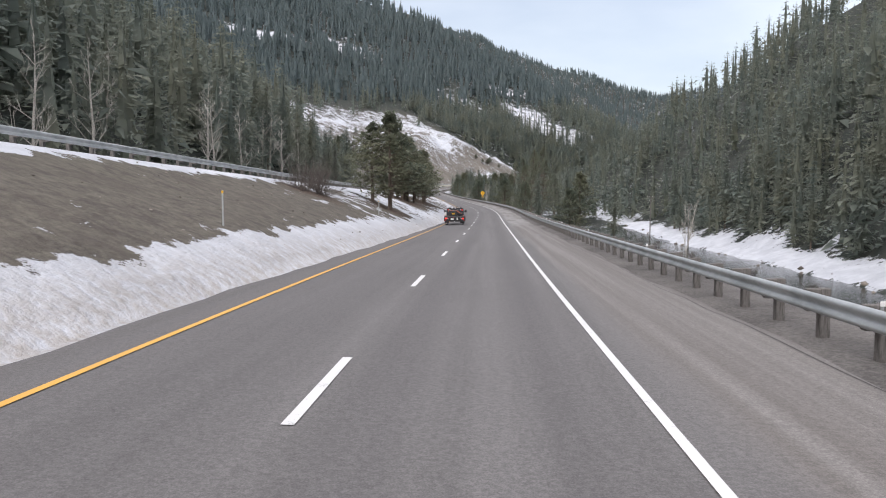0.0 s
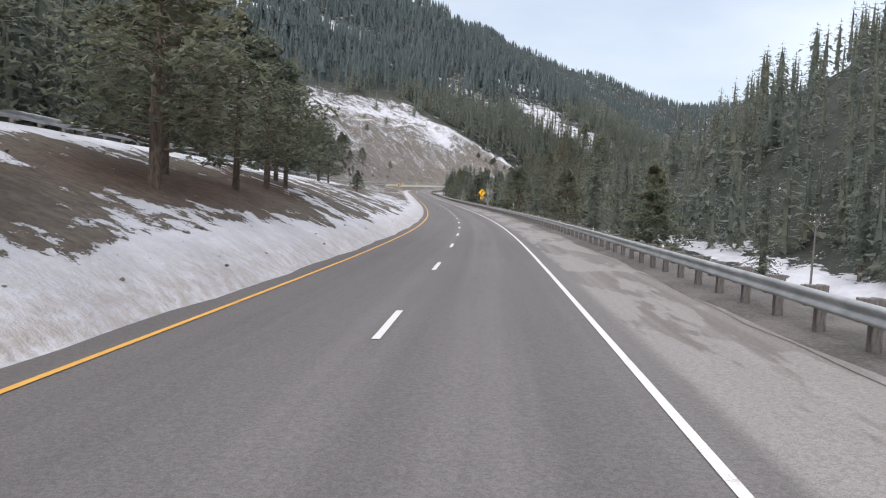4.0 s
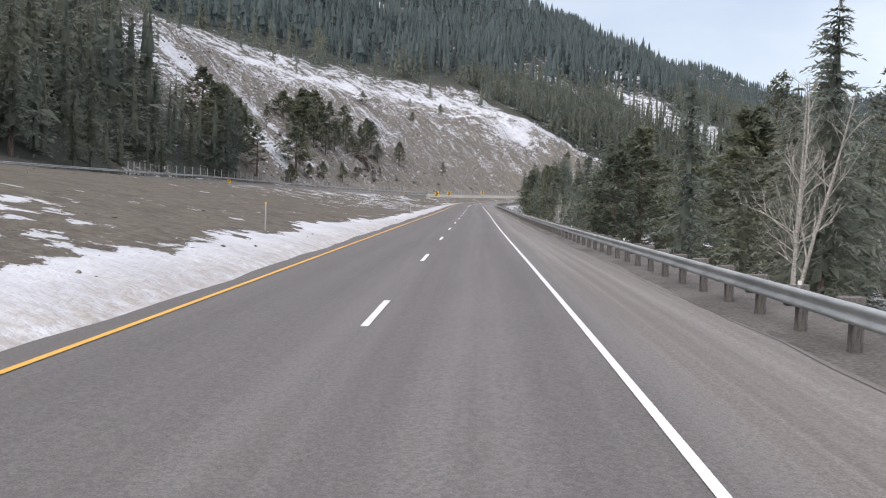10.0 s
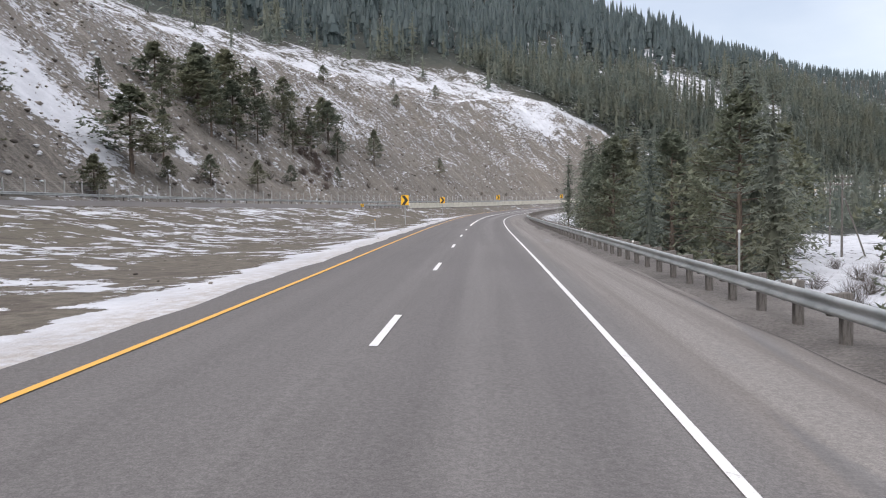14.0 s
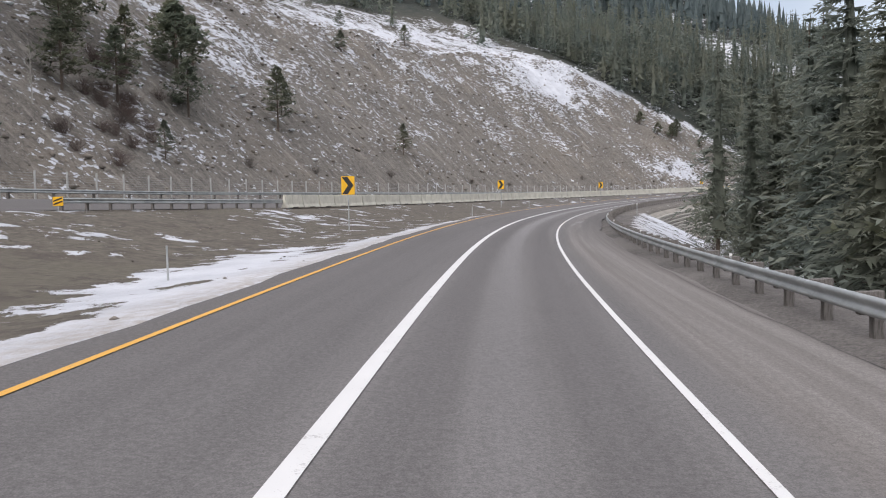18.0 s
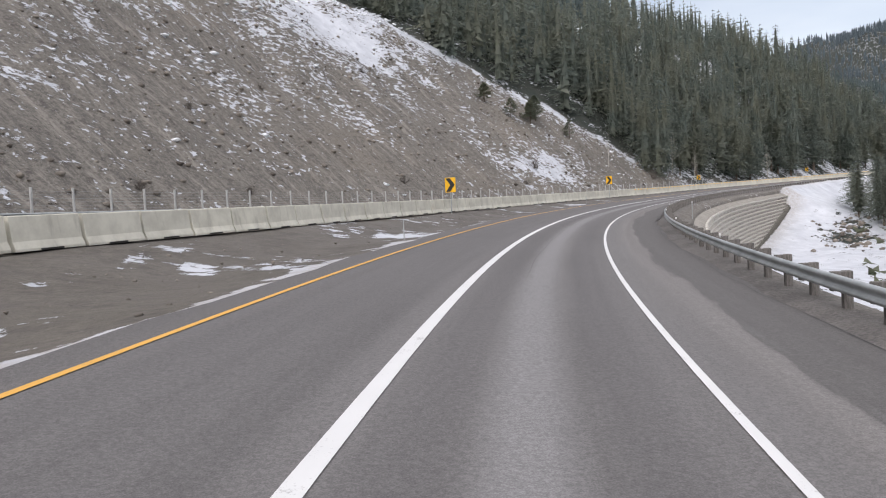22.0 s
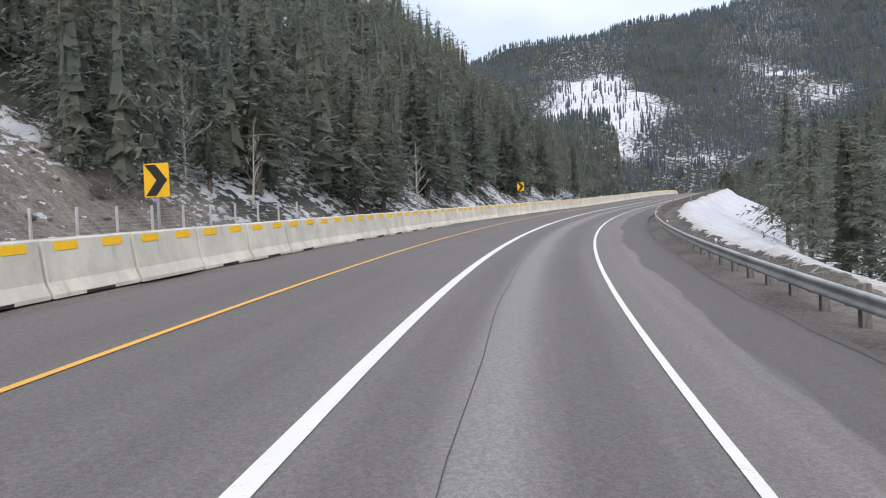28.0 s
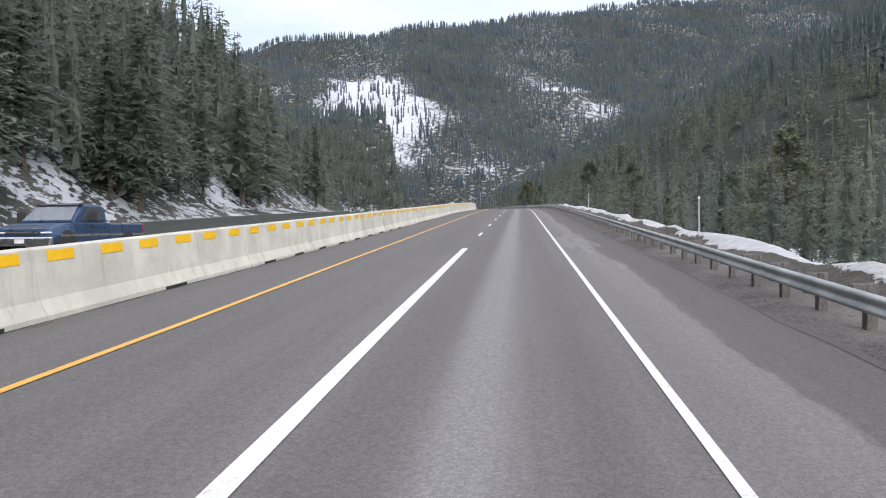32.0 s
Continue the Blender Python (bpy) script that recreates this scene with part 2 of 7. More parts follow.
def ground_z(x, y, s=None, l=None):
    """Height of the ground."""
    x, y = np.asarray(x, float).ravel(), np.asarray(y, float).ravel()
    if s is None:
        s, l = road_coords(x, y)
    zc, b = np.interp(s, ST, R_Z), np.interp(s, ST, R_B)
    plane = zc - b * l
    lo, zo, lt = opp_edge(s), zc + opp_rise(s), toe(s)
    # left: the median, the other carriageway, the slope above it
    u = np.clip((l - 6.0) / np.maximum(lo - 0.8 - 6.0, 0.6), 0, 1)
    edge = zc - b * 6.0
    dip = tab(s, (330, 0.0), (420, 0.9), (560, 0.7), (640, 0.35), (720, 0.0))
    shape = np.where(s < 330, u ** 0.8, u * u * (3 - 2 * u))
    med = edge + (zo - edge) * shape - dip * np.sin(np.pi * np.clip(u, 0, 1)) - 0.06
    med = med + 0.12 * waves(x, y, 7, 3) * np.sin(np.pi * np.clip(u, 0, 1)) * (lo > 12)
    d = np.maximum(l - lt, 0)
    steep = tab(s, (300, 0.62), (430, 0.95), (850, 0.95), (930, 1.0), (1000, 0.94), (1085, 0.55), (1250, 0.55))
    kink = tab(s, (300, 30), (430, 46), (720, 48), (800, 47), (1250, 47))
    bench = 6.5 * smooth01(500, 540, s) * smooth01(730, 700, s)
    hill = np.where(d < kink, steep * d, steep * kink + 0.48 * np.maximum(d - kink - bench, 0))
    hill = hill + smooth01(4, 30, d) * (waves(x, y, 38, 5) * 1.6 + waves(x, y, 13, 6) * 0.55) + smooth01(90, 200, d) * waves(x, y, 170, 8) * 9
    cutting = smooth01(430, 455, s) * smooth01(806, 780, s) * smooth01(0.5, 6, d)
    hill = hill - cutting * (0.38 * np.abs(np.sin(s * 0.42 + 0.03 * l + 0.9 * waves(x, y, 22, 51))) + 0.22 * np.abs(np.sin(s * 1.13 + 0.05 * l + 0.7 * waves(x, y, 9, 52))))
    cap = tab(x, (-900, 360), (-40, 318), (100, 250), (360, 158), (520, 100), (800, 60), (1500, 40))
    hill = smin(hill, cap + waves(x, y, 120, 9) * 5, 40.0)
    zo = zo + opp_bank(s) * np.clip(l - lo, 0, 13)
    left = np.where(l < lo - 0.8, med, zo + np.where(l > lo + 12.5, -0.25 * smooth01(0, 1.5, l - lo - 12.5), 0)) + np.where(l > lt, hill, 0)
    # right: the shoulder, the bank down to the river flat, the far side of the valley
    v = -l
    zr = zc + valley(s)
    wall = smooth01(580, 590, s) * smooth01(750, 747, s)
    deep = tab(s, (585, 5.2), (600, 5.6), (640, 6.9), (650, 7.4), (700, 8.0), (717, 7.4), (728, 6.1), (744, 3.2), (750, 0.6))
    bank = zc - b * np.maximum(l, -8) - 0.06 - np.maximum(v - 8.0, 0) * tab(s, (235, 1.15), (275, 0.5)) * (1 - wall) - wall * (np.clip(v - 6.2, 0, 1.2) * 0.45 + deep * smooth01(7.45, 7.8, v) + np.maximum(v - 7.8, 0) * 0.25)
    berm = smooth01(6.3, 7.3, v) * smooth01(10.5, 8.5, v) * tab(s, (640, 0.0), (760, 0.5), (800, 0.7), (1250, 0.7))
    heap = 0.30 * smooth01(4.85, 5.25, v) * smooth01(9.0, 6.6, v) * tab(s, (-120, 0.25), (430, 0.3), (480, 0.5), (1250, 0.55)) * (0.8 + 0.25 * waves(x, y, 2.2, 18))
    bank = bank + berm * (0.75 + 0.3 * waves(x, y, 3.0, 17))
    flat = zr + 0.5 * waves(x, y, 14, 11)
    bed = (smooth01(15.5, 18, v) - smooth01(46, 49, v)) * smooth01(260, 215, s)
    flat = flat - 1.3 * bed + smooth01(48, 53, v) * smooth01(300, 150, s) * 1.4
    right = np.maximum(bank, np.where(v > 10, flat, -1e3))
    t1 = tent(x, y, [(340, -300, 200), (290, 100, 172), (195, 310, 95), (150, 365, 60), (118, 405, 30), (100, 450, -4)], 0.72)
    t2 = tent(x, y, [(420, 420, 50), (640, 800, 140), (980, 1130, 125)], 0.5)
    t3 = tent(x, y, [(300, 2700, 330), (900, 2350, 420), (1500, 2050, 520), (2300, 1500, 640), (2600, 300, 700)], 0.47)
    t3 = smin(t3, tab(x, (300, 175), (700, 238), (1008, 302), (1176, 358), (1364, 398), (1627, 460), (2000, 540), (2600, 650)) + 6 * waves(x, y, 230, 15), 25.0)
    hills = np.maximum(np.maximum(t1, t2), t3) + waves(x, y, 90, 12) * 5 * smooth01(60, 140, v)
    right = np.where(v > 52, np.maximum(right, hills * smooth01(52, 75, v) + right * (1 - smooth01(52, 75, v))), right)
    right = right + heap * np.where(v > 6.0, 1, 0)
    on = np.abs(l) <= 6.0
    z = np.where(on, plane - 0.08 + heap, np.where(l > 0, left, right))
    far = t3 + waves(x, y, 160, 14) * 14
    return np.where(np.hypot(x, y) > 700, np.maximum(z, far), z)


def snow_face(x, y):
    """The open white face of the distant mountain, 0 to 1."""
    out, side = 0.723 * (x - 115) + 0.691 * (y - 771), 0.691 * (x - 115) - 0.723 * (y - 771)
    v = np.exp(-((out - 1130) / 212) ** 2 - ((side + 5) / 88) ** 2) + 0.45 * np.exp(-((out - 1150) / 120) ** 2 - ((side - 290) / 55) ** 2)
    return v + 0.22 * waves(x, y, 130, 45) + 0.18 * waves(x, y, 55, 46)


def glades(x, y):
    """Small snowy openings in the woods ahead, 0 to 1."""
    v = 0
    for a, b, ra, rb in ((-209, 918, 45, 26), (-130, 1015, 40, 26), (-250, 880, 30, 20), (70, 1003, 24, 15), (129, 894, 40, 22), (10, 907, 16, 12), (90, 940, 22, 14), (205, 815, 22, 16), (-60, 960, 16, 12)):
        v = v + np.exp(-((x - a) / (1.3 * ra)) ** 2 - ((y - b) / (1.3 * rb)) ** 2)
    return v


def clearing(x, y):
    """1 in the snowy power-line clearing between the road and the river woods."""
    a = np.degrees(np.arctan2(x - -1.4, y - 376.9))
    d = np.hypot(x - -1.4, y - 376.9)
    return (a > 17.2) & (a < 24.1) & (d > 28) & (d < 185)


def top(s, l):
    """Place on the ground at a station and offset."""
    p = on_road(s, l)
    return Vector((float(p[0]), float(p[1]), float(ground_z([p[0]], [p[1]], np.array([float(s)]), np.array([float(l)]))[0])))


# ---------------------------------------------------------------- materials
class Nodes:
    """A small helper to write node materials."""

    def __init__(self, name, rough=0.8, metal=0.0):
        self.m = bpy.data.materials.new(name)
        self.m.use_nodes = True
        self.t = self.m.node_tree
        self.p = self.t.nodes["Principled BSDF"]
        self.p.inputs["Roughness"].default_value, self.p.inputs["Metallic"].default_value = rough, metal

    def add(self, kind, **inputs):
        n = self.t.nodes.new("ShaderNode" + kind)
        for k, v in inputs.items():
            self.put(n.inputs[k.replace("_", " ")], v)
        return n

    def put(self, socket, v):
        if hasattr(v, "links"):
            self.t.links.new(v, socket)
        else:
            socket.default_value = v

    def noise(self, scale, detail=4.0, rough=0.6, vector=None, distort=0.0):
        n = self.add("TexNoise", Scale=scale, Detail=detail, Roughness=rough, Distortion=distort)
        if vector is not None:
            self.put(n.inputs["Vector"], vector)
        return n.outputs["Fac"]

    def place(self, scale=(1, 1, 1)):
        g = self.add("NewGeometry")
        mp = self.add("Mapping", Vector=g.outputs["Position"], Scale=scale)
        return mp.outputs[0]

    def obj(self, scale=(1, 1, 1)):
        g = self.add("TexCoord")
        mp = self.add("Mapping", Vector=g.outputs["Object"], Scale=scale)
        return mp.outputs[0]

    def attr(self, name):
        a = self.add("Attribute")
        a.attribute_name = name
        return a.outputs["Fac"]

    def math(self, op, a, b=0.0, clamp=False):
        n = self.add("Math")
        n.operation, n.use_clamp = op, clamp
        self.put(n.inputs[0], a)
        self.put(n.inputs[1], b)
        return n.outputs[0]

    def step(self, v, lo, hi):
        n = self.add("MapRange", Value=v)
        n.interpolation_type = "SMOOTHSTEP"
        self.put(n.inputs["From Min"], lo)
        self.put(n.inputs["From Max"], hi)
        return n.outputs["Result"]

    def mix(self, f, a, b, kind="MIX"):
        n = self.add("MixRGB")
        n.blend_type = kind
        self.put(n.inputs[0], f)
        self.put(n.inputs[1], a if hasattr(a, "links") else (*a, 1))
        self.put(n.inputs[2], b if hasattr(b, "links") else (*b, 1))
        return n.outputs[0]

    def colour(self, v):
        self.put(self.p.inputs["Base Color"], v if hasattr(v, "links") else (*v, 1))
        return self

    def rough(self, v):
        self.put(self.p.inputs["Roughness"], v)
        return self

    def bump(self, height, strength=0.4, distance=0.05):
        b = self.add("Bump", Height=height, Strength=strength, Distance=distance)
        self.put(self.p.inputs["Normal"], b.outputs[0])
        return self


def plain(name, rgb, rough=0.6, metal=0.0, vary=0.15, scale=6.0, bump=0.0):
    """A surface of one colour with wear at two scales."""
    n = Nodes(name, rough, metal)
    o = n.obj()
    f = n.noise(scale, 5, 0.65, o)
    g = n.noise(scale * 9, 3, 0.6, o)
    k = n.math("ADD", n.math("MULTIPLY", f, 0.7), n.math("MULTIPLY", g, 0.3))
    dark, light = [c * (1 - vary) for c in rgb], [min(c * (1 + vary), 1) for c in rgb]
    n.colour(n.mix(n.step(k, 0.3, 0.7), dark, light))
    n.rough(n.math("ADD", n.math("MULTIPLY", f, 0.2), rough - 0.1))
    if bump:
        n.bump(g, bump, 0.01)
    return n.m


def asphalt():
    n = Nodes("asphalt", 0.85)
    u = n.add("UVMap").outputs[0]
    sep = n.add("SeparateXYZ", Vector=u)
    sx, lat = sep.outputs[0], sep.outputs[1]
    pos = n.place()
    streak = n.noise(1.0, 5, 0.6, n.add("Mapping", Vector=u, Scale=(0.03, 1.6, 1)).outputs[0])
    blotch = n.noise(0.12, 5, 0.6, pos)
    grain = n.noise(60.0, 2, 0.7, pos)
    fine = n.noise(17.0, 3, 0.75, pos)
    base = n.mix(n.step(streak, 0.3, 0.7), (0.112, 0.106, 0.104), (0.150, 0.143, 0.140))
    base = n.mix(n.math("MULTIPLY", n.step(blotch, 0.35, 0.7), 0.35), base, (0.165, 0.158, 0.155))
    # dusty shoulder beyond the edge line
    dust = n.math("MULTIPLY", n.step(n.math("ADD", lat, n.math("MULTIPLY", n.noise(0.5, 4, 0.6, n.add("Mapping", Vector=u, Scale=(0.12, 1.0, 1)).outputs[0]), 1.1)), -1.6, -2.4), 0.75)
    base = n.mix(dust, base, n.mix(n.step(n.noise(1.0, 4, 0.6, n.add("Mapping", Vector=u, Scale=(0.02, 2.2, 1)).outputs[0]), 0.35, 0.65), (0.150, 0.134, 0.122), (0.225, 0.210, 0.196)))
    zone = n.math("MULTIPLY", n.step(sx, 70.0, 92.0), n.step(sx, 280.0, 235.0))
    dry = n.step(n.noise(1.0, 4, 0.6, n.add("Mapping", Vector=u, Scale=(0.11, 0.55, 1)).outputs[0]), 0.47, 0.50)
    base = n.mix(n.math("MULTIPLY", n.math("MULTIPLY", dry, zone), n.math("MULTIPLY", n.step(lat, -2.3, -2.6), 0.7)), base, (0.27, 0.262, 0.252))
    wet = n.math("MULTIPLY", n.step(n.noise(1.0, 3, 0.55, n.add("Mapping", Vector=u, Scale=(0.05, 0.5, 1)).outputs[0]), 0.62, 0.66), n.step(lat, -1.5, -2.4))
    base = n.mix(n.math("MULTIPLY", wet, 0.45), base, (0.075, 0.074, 0.075))
    # wheel tracks and the pale strip between them
    for c, k in ((0.95, 0.10), (-1.05, 0.10)):
        w = n.math("SUBTRACT", 1.0, n.step(n.math("ABSOLUTE", n.math("ADD", lat, -c)), 0.15, 0.6))
        base = n.mix(n.math("MULTIPLY", w, k * 5), base, (0.098, 0.092, 0.092))
    w = n.math("SUBTRACT", 1.0, n.step(n.math("ABSOLUTE", n.math("ADD", lat, -0.05)), 0.1, 0.6))
    base = n.mix(n.math("MULTIPLY", w, n.math("MULTIPLY", n.step(sx, 440.0, 560.0), 0.75)), base, (0.228, 0.222, 0.222))
    base = n.mix(n.math("MULTIPLY", n.step(lat, 5.1, 5.5), 0.4), base, (0.12, 0.112, 0.105))
    ragged = n.math("ADD", lat, n.math("MULTIPLY", n.noise(1.0, 5, 0.65, n.add("Mapping", Vector=u, Scale=(0.10, 0.5, 1)).outputs[0]), 1.5))
    old = n.math("MULTIPLY", n.step(ragged, -2.45, -2.60), n.step(sx, 500.0, 560.0))
    base = n.mix(n.math("MULTIPLY", old, 0.85), base, (0.088, 0.083, 0.081))
    strip = n.math("MULTIPLY", n.math("MULTIPLY", n.step(lat, -1.7, -2.1), n.math("SUBTRACT", 1.0, old)), n.step(sx, 500.0, 560.0))
    base = n.mix(n.math("MULTIPLY", strip, 0.5), base, (0.165, 0.158, 0.155))
    base = n.mix(n.math("MULTIPLY", n.step(lat, 1.7, 2.6), 0.4), base, (0.096, 0.091, 0.090))
    base = n.mix(0.5, base, n.mix(n.step(grain, 0.3, 0.7), (0.55, 0.55, 0.55), (1.45, 1.45, 1.45)), "MULTIPLY")
    base = n.mix(0.5, base, n.mix(n.step(fine, 0.35, 0.65), (0.7, 0.7, 0.7), (1.3, 1.3, 1.3)), "MULTIPLY")
    n.colour(base).bump(n.math("ADD", grain, fine), 0.5, 0.006)
    n.rough(n.math("SUBTRACT", 0.86, n.math("MULTIPLY", wet, 0.3)))
    return n.m


def paint(name, rgb):
    n = Nodes(name, 0.6)
    p = n.place()
    worn = n.step(n.math("ADD", n.math("MULTIPLY", n.noise(3.0, 6, 0.7, p), 0.6), n.math("MULTIPLY", n.noise(38.0, 2, 0.7, p), 0.4)), 0.56, 0.66)
    n.colour(n.mix(n.math("MULTIPLY", worn, 0.55), n.mix(n.noise(1.0, 3, 0.5, p), [c * 0.88 for c in rgb], rgb), (0.2, 0.19, 0.185)))
    n.bump(n.noise(60.0, 2, 0.6, p), 0.3, 0.004)
    return n.m


def ground_material():
    """Forest floor, dry grass, gravel slope and broken snow, by the cover that each place has."""
    n = Nodes("mountain_ground", 0.95)
    p = n.place()
    big, mid, small = n.noise(0.045, 5, 0.6, p), n.noise(0.35, 5, 0.65, p), n.noise(2.6, 5, 0.7, p)
    tiny = n.noise(14.0, 3, 0.7, p)
    forest = n.mix(n.step(mid, 0.35, 0.65), (0.024, 0.032, 0.027), (0.046, 0.050, 0.041))
    grass = n.mix(n.step(small, 0.3, 0.7), (0.088, 0.076, 0.060), (0.170, 0.150, 0.122))
    grass = n.mix(n.math("MULTIPLY", n.step(big, 0.48, 0.62), 0.5), grass, (0.118, 0.106, 0.078))
    grass = n.mix(n.math("MULTIPLY", n.step(mid, 0.50, 0.64), 0.6), grass, (0.085, 0.070, 0.058))
    grass = n.mix(n.math("MULTIPLY", n.step(n.noise(0.9, 6, 0.75, p), 0.52, 0.62), 0.6), grass, (0.056, 0.047, 0.039))
    grass = n.mix(n.attr("litter"), grass, n.mix(n.step(small, 0.3, 0.7), (0.062, 0.040, 0.030), (0.135, 0.085, 0.060)))
    down = n.add("CombineXYZ", X=n.attr("along"), Y=n.math("MULTIPLY", n.attr("across"), 0.16), Z=0.0).outputs[0]
    runnel = n.noise(0.85, 5, 0.7, down, 0.4)
    grit = n.math("ADD", n.math("MULTIPLY", runnel, 0.35), n.math("MULTIPLY", n.noise(2.2, 6, 0.78, p), 0.65))
    scree = n.mix(n.step(grit, 0.40, 0.60), (0.096, 0.088, 0.079), (0.222, 0.203, 0.175))
    scree = n.mix(n.math("MULTIPLY", n.step(big, 0.50, 0.72), 0.45), scree, (0.225, 0.190, 0.148))
    scree = n.mix(n.math("MULTIPLY", n.step(runnel, 0.57, 0.63), 0.55), scree, (0.290, 0.268, 0.235))
    scree = n.mix(n.math("MULTIPLY", n.step(n.noise(0.9, 6, 0.75, p), 0.53, 0.62), 0.7), scree, (0.066, 0.056, 0.050))
    scree = n.mix(n.math("MULTIPLY", n.step(n.noise(7.0, 4, 0.8, p), 0.56, 0.64), 0.6), scree, (0.36, 0.335, 0.30))
    scree = n.mix(n.math("MULTIPLY", n.step(n.noise(5.0, 4, 0.8, p), 0.57, 0.64), 0.7), scree, (0.050, 0.044, 0.040))
    base = n.mix(n.attr("grass"), forest, grass)
    base = n.mix(n.attr("scree"), base, scree)
    base = n.mix(n.attr("gravel"), base, n.mix(n.step(n.math("ADD", n.math("MULTIPLY", tiny, 0.5), n.math("MULTIPLY", mid, 0.5)), 0.35, 0.65), (0.072, 0.066, 0.062), (0.185, 0.172, 0.160)))
    # snow lies where its share of the ground beats the noise
    lumps = n.math("ADD", n.math("ADD", n.math("MULTIPLY", n.noise(0.16, 6, 0.68, p), 0.48), n.math("MULTIPLY", n.noise(0.75, 6, 0.62, n.place((1, 1, 2.6))), 0.42)), n.math("MULTIPLY", tiny, 0.1))
    thr = n.math("SUBTRACT", 1.0, n.attr("snow"))
    thr = n.math("ADD", n.math("MULTIPLY", thr, 0.40), 0.295)
    snow = n.step(n.math("SUBTRACT", lumps, thr), 0.0, 0.012)
    white = n.mix(n.step(mid, 0.3, 0.75), (0.49, 0.51, 0.55), (0.66, 0.68, 0.72))
    clumps = n.math("ADD", n.math("MULTIPLY", n.noise(0.8, 5, 0.62, n.place((1, 1, 2.0))), 0.75), n.math("MULTIPLY", n.noise(0.09, 3, 0.5, p), 0.25))
    flecks = n.math("MULTIPLY", n.step(n.math("ADD", clumps, n.math("MULTIPLY", n.math("SUBTRACT", n.step(n.noise(0.05, 2, 0.5, p), 0.42, 0.58), 0.6), 0.05)), n.math("SUBTRACT", 0.652, n.math("MULTIPLY", n.attr("snow"), 0.20)), n.math("SUBTRACT", 0.658, n.math("MULTIPLY", n.attr("snow"), 0.20))), n.step(n.attr("scree"), 0.4, 0.6))
    snow = n.math("MAXIMUM", snow, flecks)
    dirt = n.math("MULTIPLY", n.attr("dirt"), n.step(small, 0.25, 0.7))
    white = n.mix(dirt, white, (0.34, 0.30, 0.26))
    base = n.mix(snow, base, white)
    n.colour(base)
    n.rough(n.math("SUBTRACT", 0.97, n.math("MULTIPLY", snow, 0.35)))
    n.bump(n.math("ADD", n.math("MULTIPLY", snow, 0.8), n.math("ADD", mid, n.math("MULTIPLY", small, 0.6))), 0.7, 0.35)
    return n.m


def needles(name, dark, light, vary=0.5):
    """Conifer foliage, each clump a little different."""
    n = Nodes(name, 0.75)
    g = n.add("NewGeometry")
    r = g.outputs["Random Per Island"]
    tree = n.noise(0.09, 2, 0.5, n.place())
    c = n.mix(r, dark, light)
    c = n.mix(n.math("MULTIPLY", n.step(tree, 0.35, 0.7), vary), c, (light[0] * 1.25, light[1] * 1.05, light[2] * 0.85))
    n.colour(c)
    n.p.inputs["Specular IOR Level"].default_value = 0.15
    thin = n.add("BsdfTranslucent", Color=c)
    both = n.add("AddShader")
    out = n.t.nodes["Material Output"]
    n.t.links.new(n.p.outputs[0], both.inputs[0])
    n.t.links.new(thin.outputs[0], both.inputs[1])
    n.t.links.new(both.outputs[0], out.inputs["Surface"])
    return n.m


def concrete():
    n = Nodes("barrier_concrete", 0.85)
    o = n.place()
    f, g, st = n.noise(0.9, 5, 0.65, o), n.noise(22.0, 4, 0.7, o), n.noise(1.0, 4, 0.6, n.place((2.5, 2.5, 0.35)))
    c = n.mix(n.step(f, 0.3, 0.7), (0.52, 0.50, 0.43), (0.67, 0.65, 0.56))
    c = n.mix(n.math("MULTIPLY", n.step(st, 0.55, 0.72), 0.35), c, (0.26, 0.24, 0.20))
    oi = n.add("ObjectInfo").outputs["Random"]
    c = n.mix(0.35, c, n.mix(oi, (0.8, 0.8, 0.8), (1.15, 1.15, 1.12)), "MULTIPLY")
    n.colour(c).bump(g, 0.35, 0.008)
    return n.m


def water():
    n = Nodes("river_water", 0.08)
    p = n.place()
    n.colour((0.030, 0.036, 0.034))
    n.bump(n.noise(1.3, 4, 0.6, p), 0.35, 0.12)
    return n.m


def bark(name, a, b, scale=(6, 6, 1.2)):
    n = Nodes(name, 0.9)
    f = n.noise(2.0, 5, 0.7, n.obj(scale))
    n.colour(n.mix(n.step(f, 0.35, 0.65), a, b)).bump(f, 0.6, 0.03)
    return n.m


def galvanised():
    n = Nodes("galvanised_steel", 0.5, 0.85)
    p = n.place()
    f, st = n.noise(1.2, 5, 0.6, p), n.noise(1.0, 3, 0.6, n.place((3, 3, 0.6)))
    n.colour(n.mix(n.step(f, 0.3, 0.7), (0.34, 0.36, 0.36), (0.50, 0.52, 0.52)))
    n.rough(n.math("ADD", 0.42, n.math("MULTIPLY", st, 0.3)))
    n.bump(n.noise(25.0, 3, 0.6, p), 0.12, 0.004)
    return n.m


M_ASPHALT, M_GROUND, M_CONCRETE, M_WATER, M_STEEL = asphalt(), ground_material(), concrete(), water(), galvanised()
M_WHITE, M_YELLOW = paint("white_road_paint", (0.72, 0.72, 0.71)), paint("yellow_road_paint", (0.74, 0.40, 0.07))
M_FIR = needles("fir_needles", (0.073, 0.089, 0.080), (0.111, 0.128, 0.111))
M_PINE = needles("pine_needles", (0.066, 0.080, 0.062), (0.106, 0.120, 0.090))
# Far woods: bluish aerial haze is painted into the needle colours.
M_FAR_HAZE = needles("far_conifers_haze_tint", (0.062, 0.082, 0.085), (0.088, 0.111, 0.113), 0.15)
M_DISTANT_HAZE = needles("distant_conifers_haze_tint", (0.066, 0.085, 0.098), (0.086, 0.107, 0.120), 0.1)
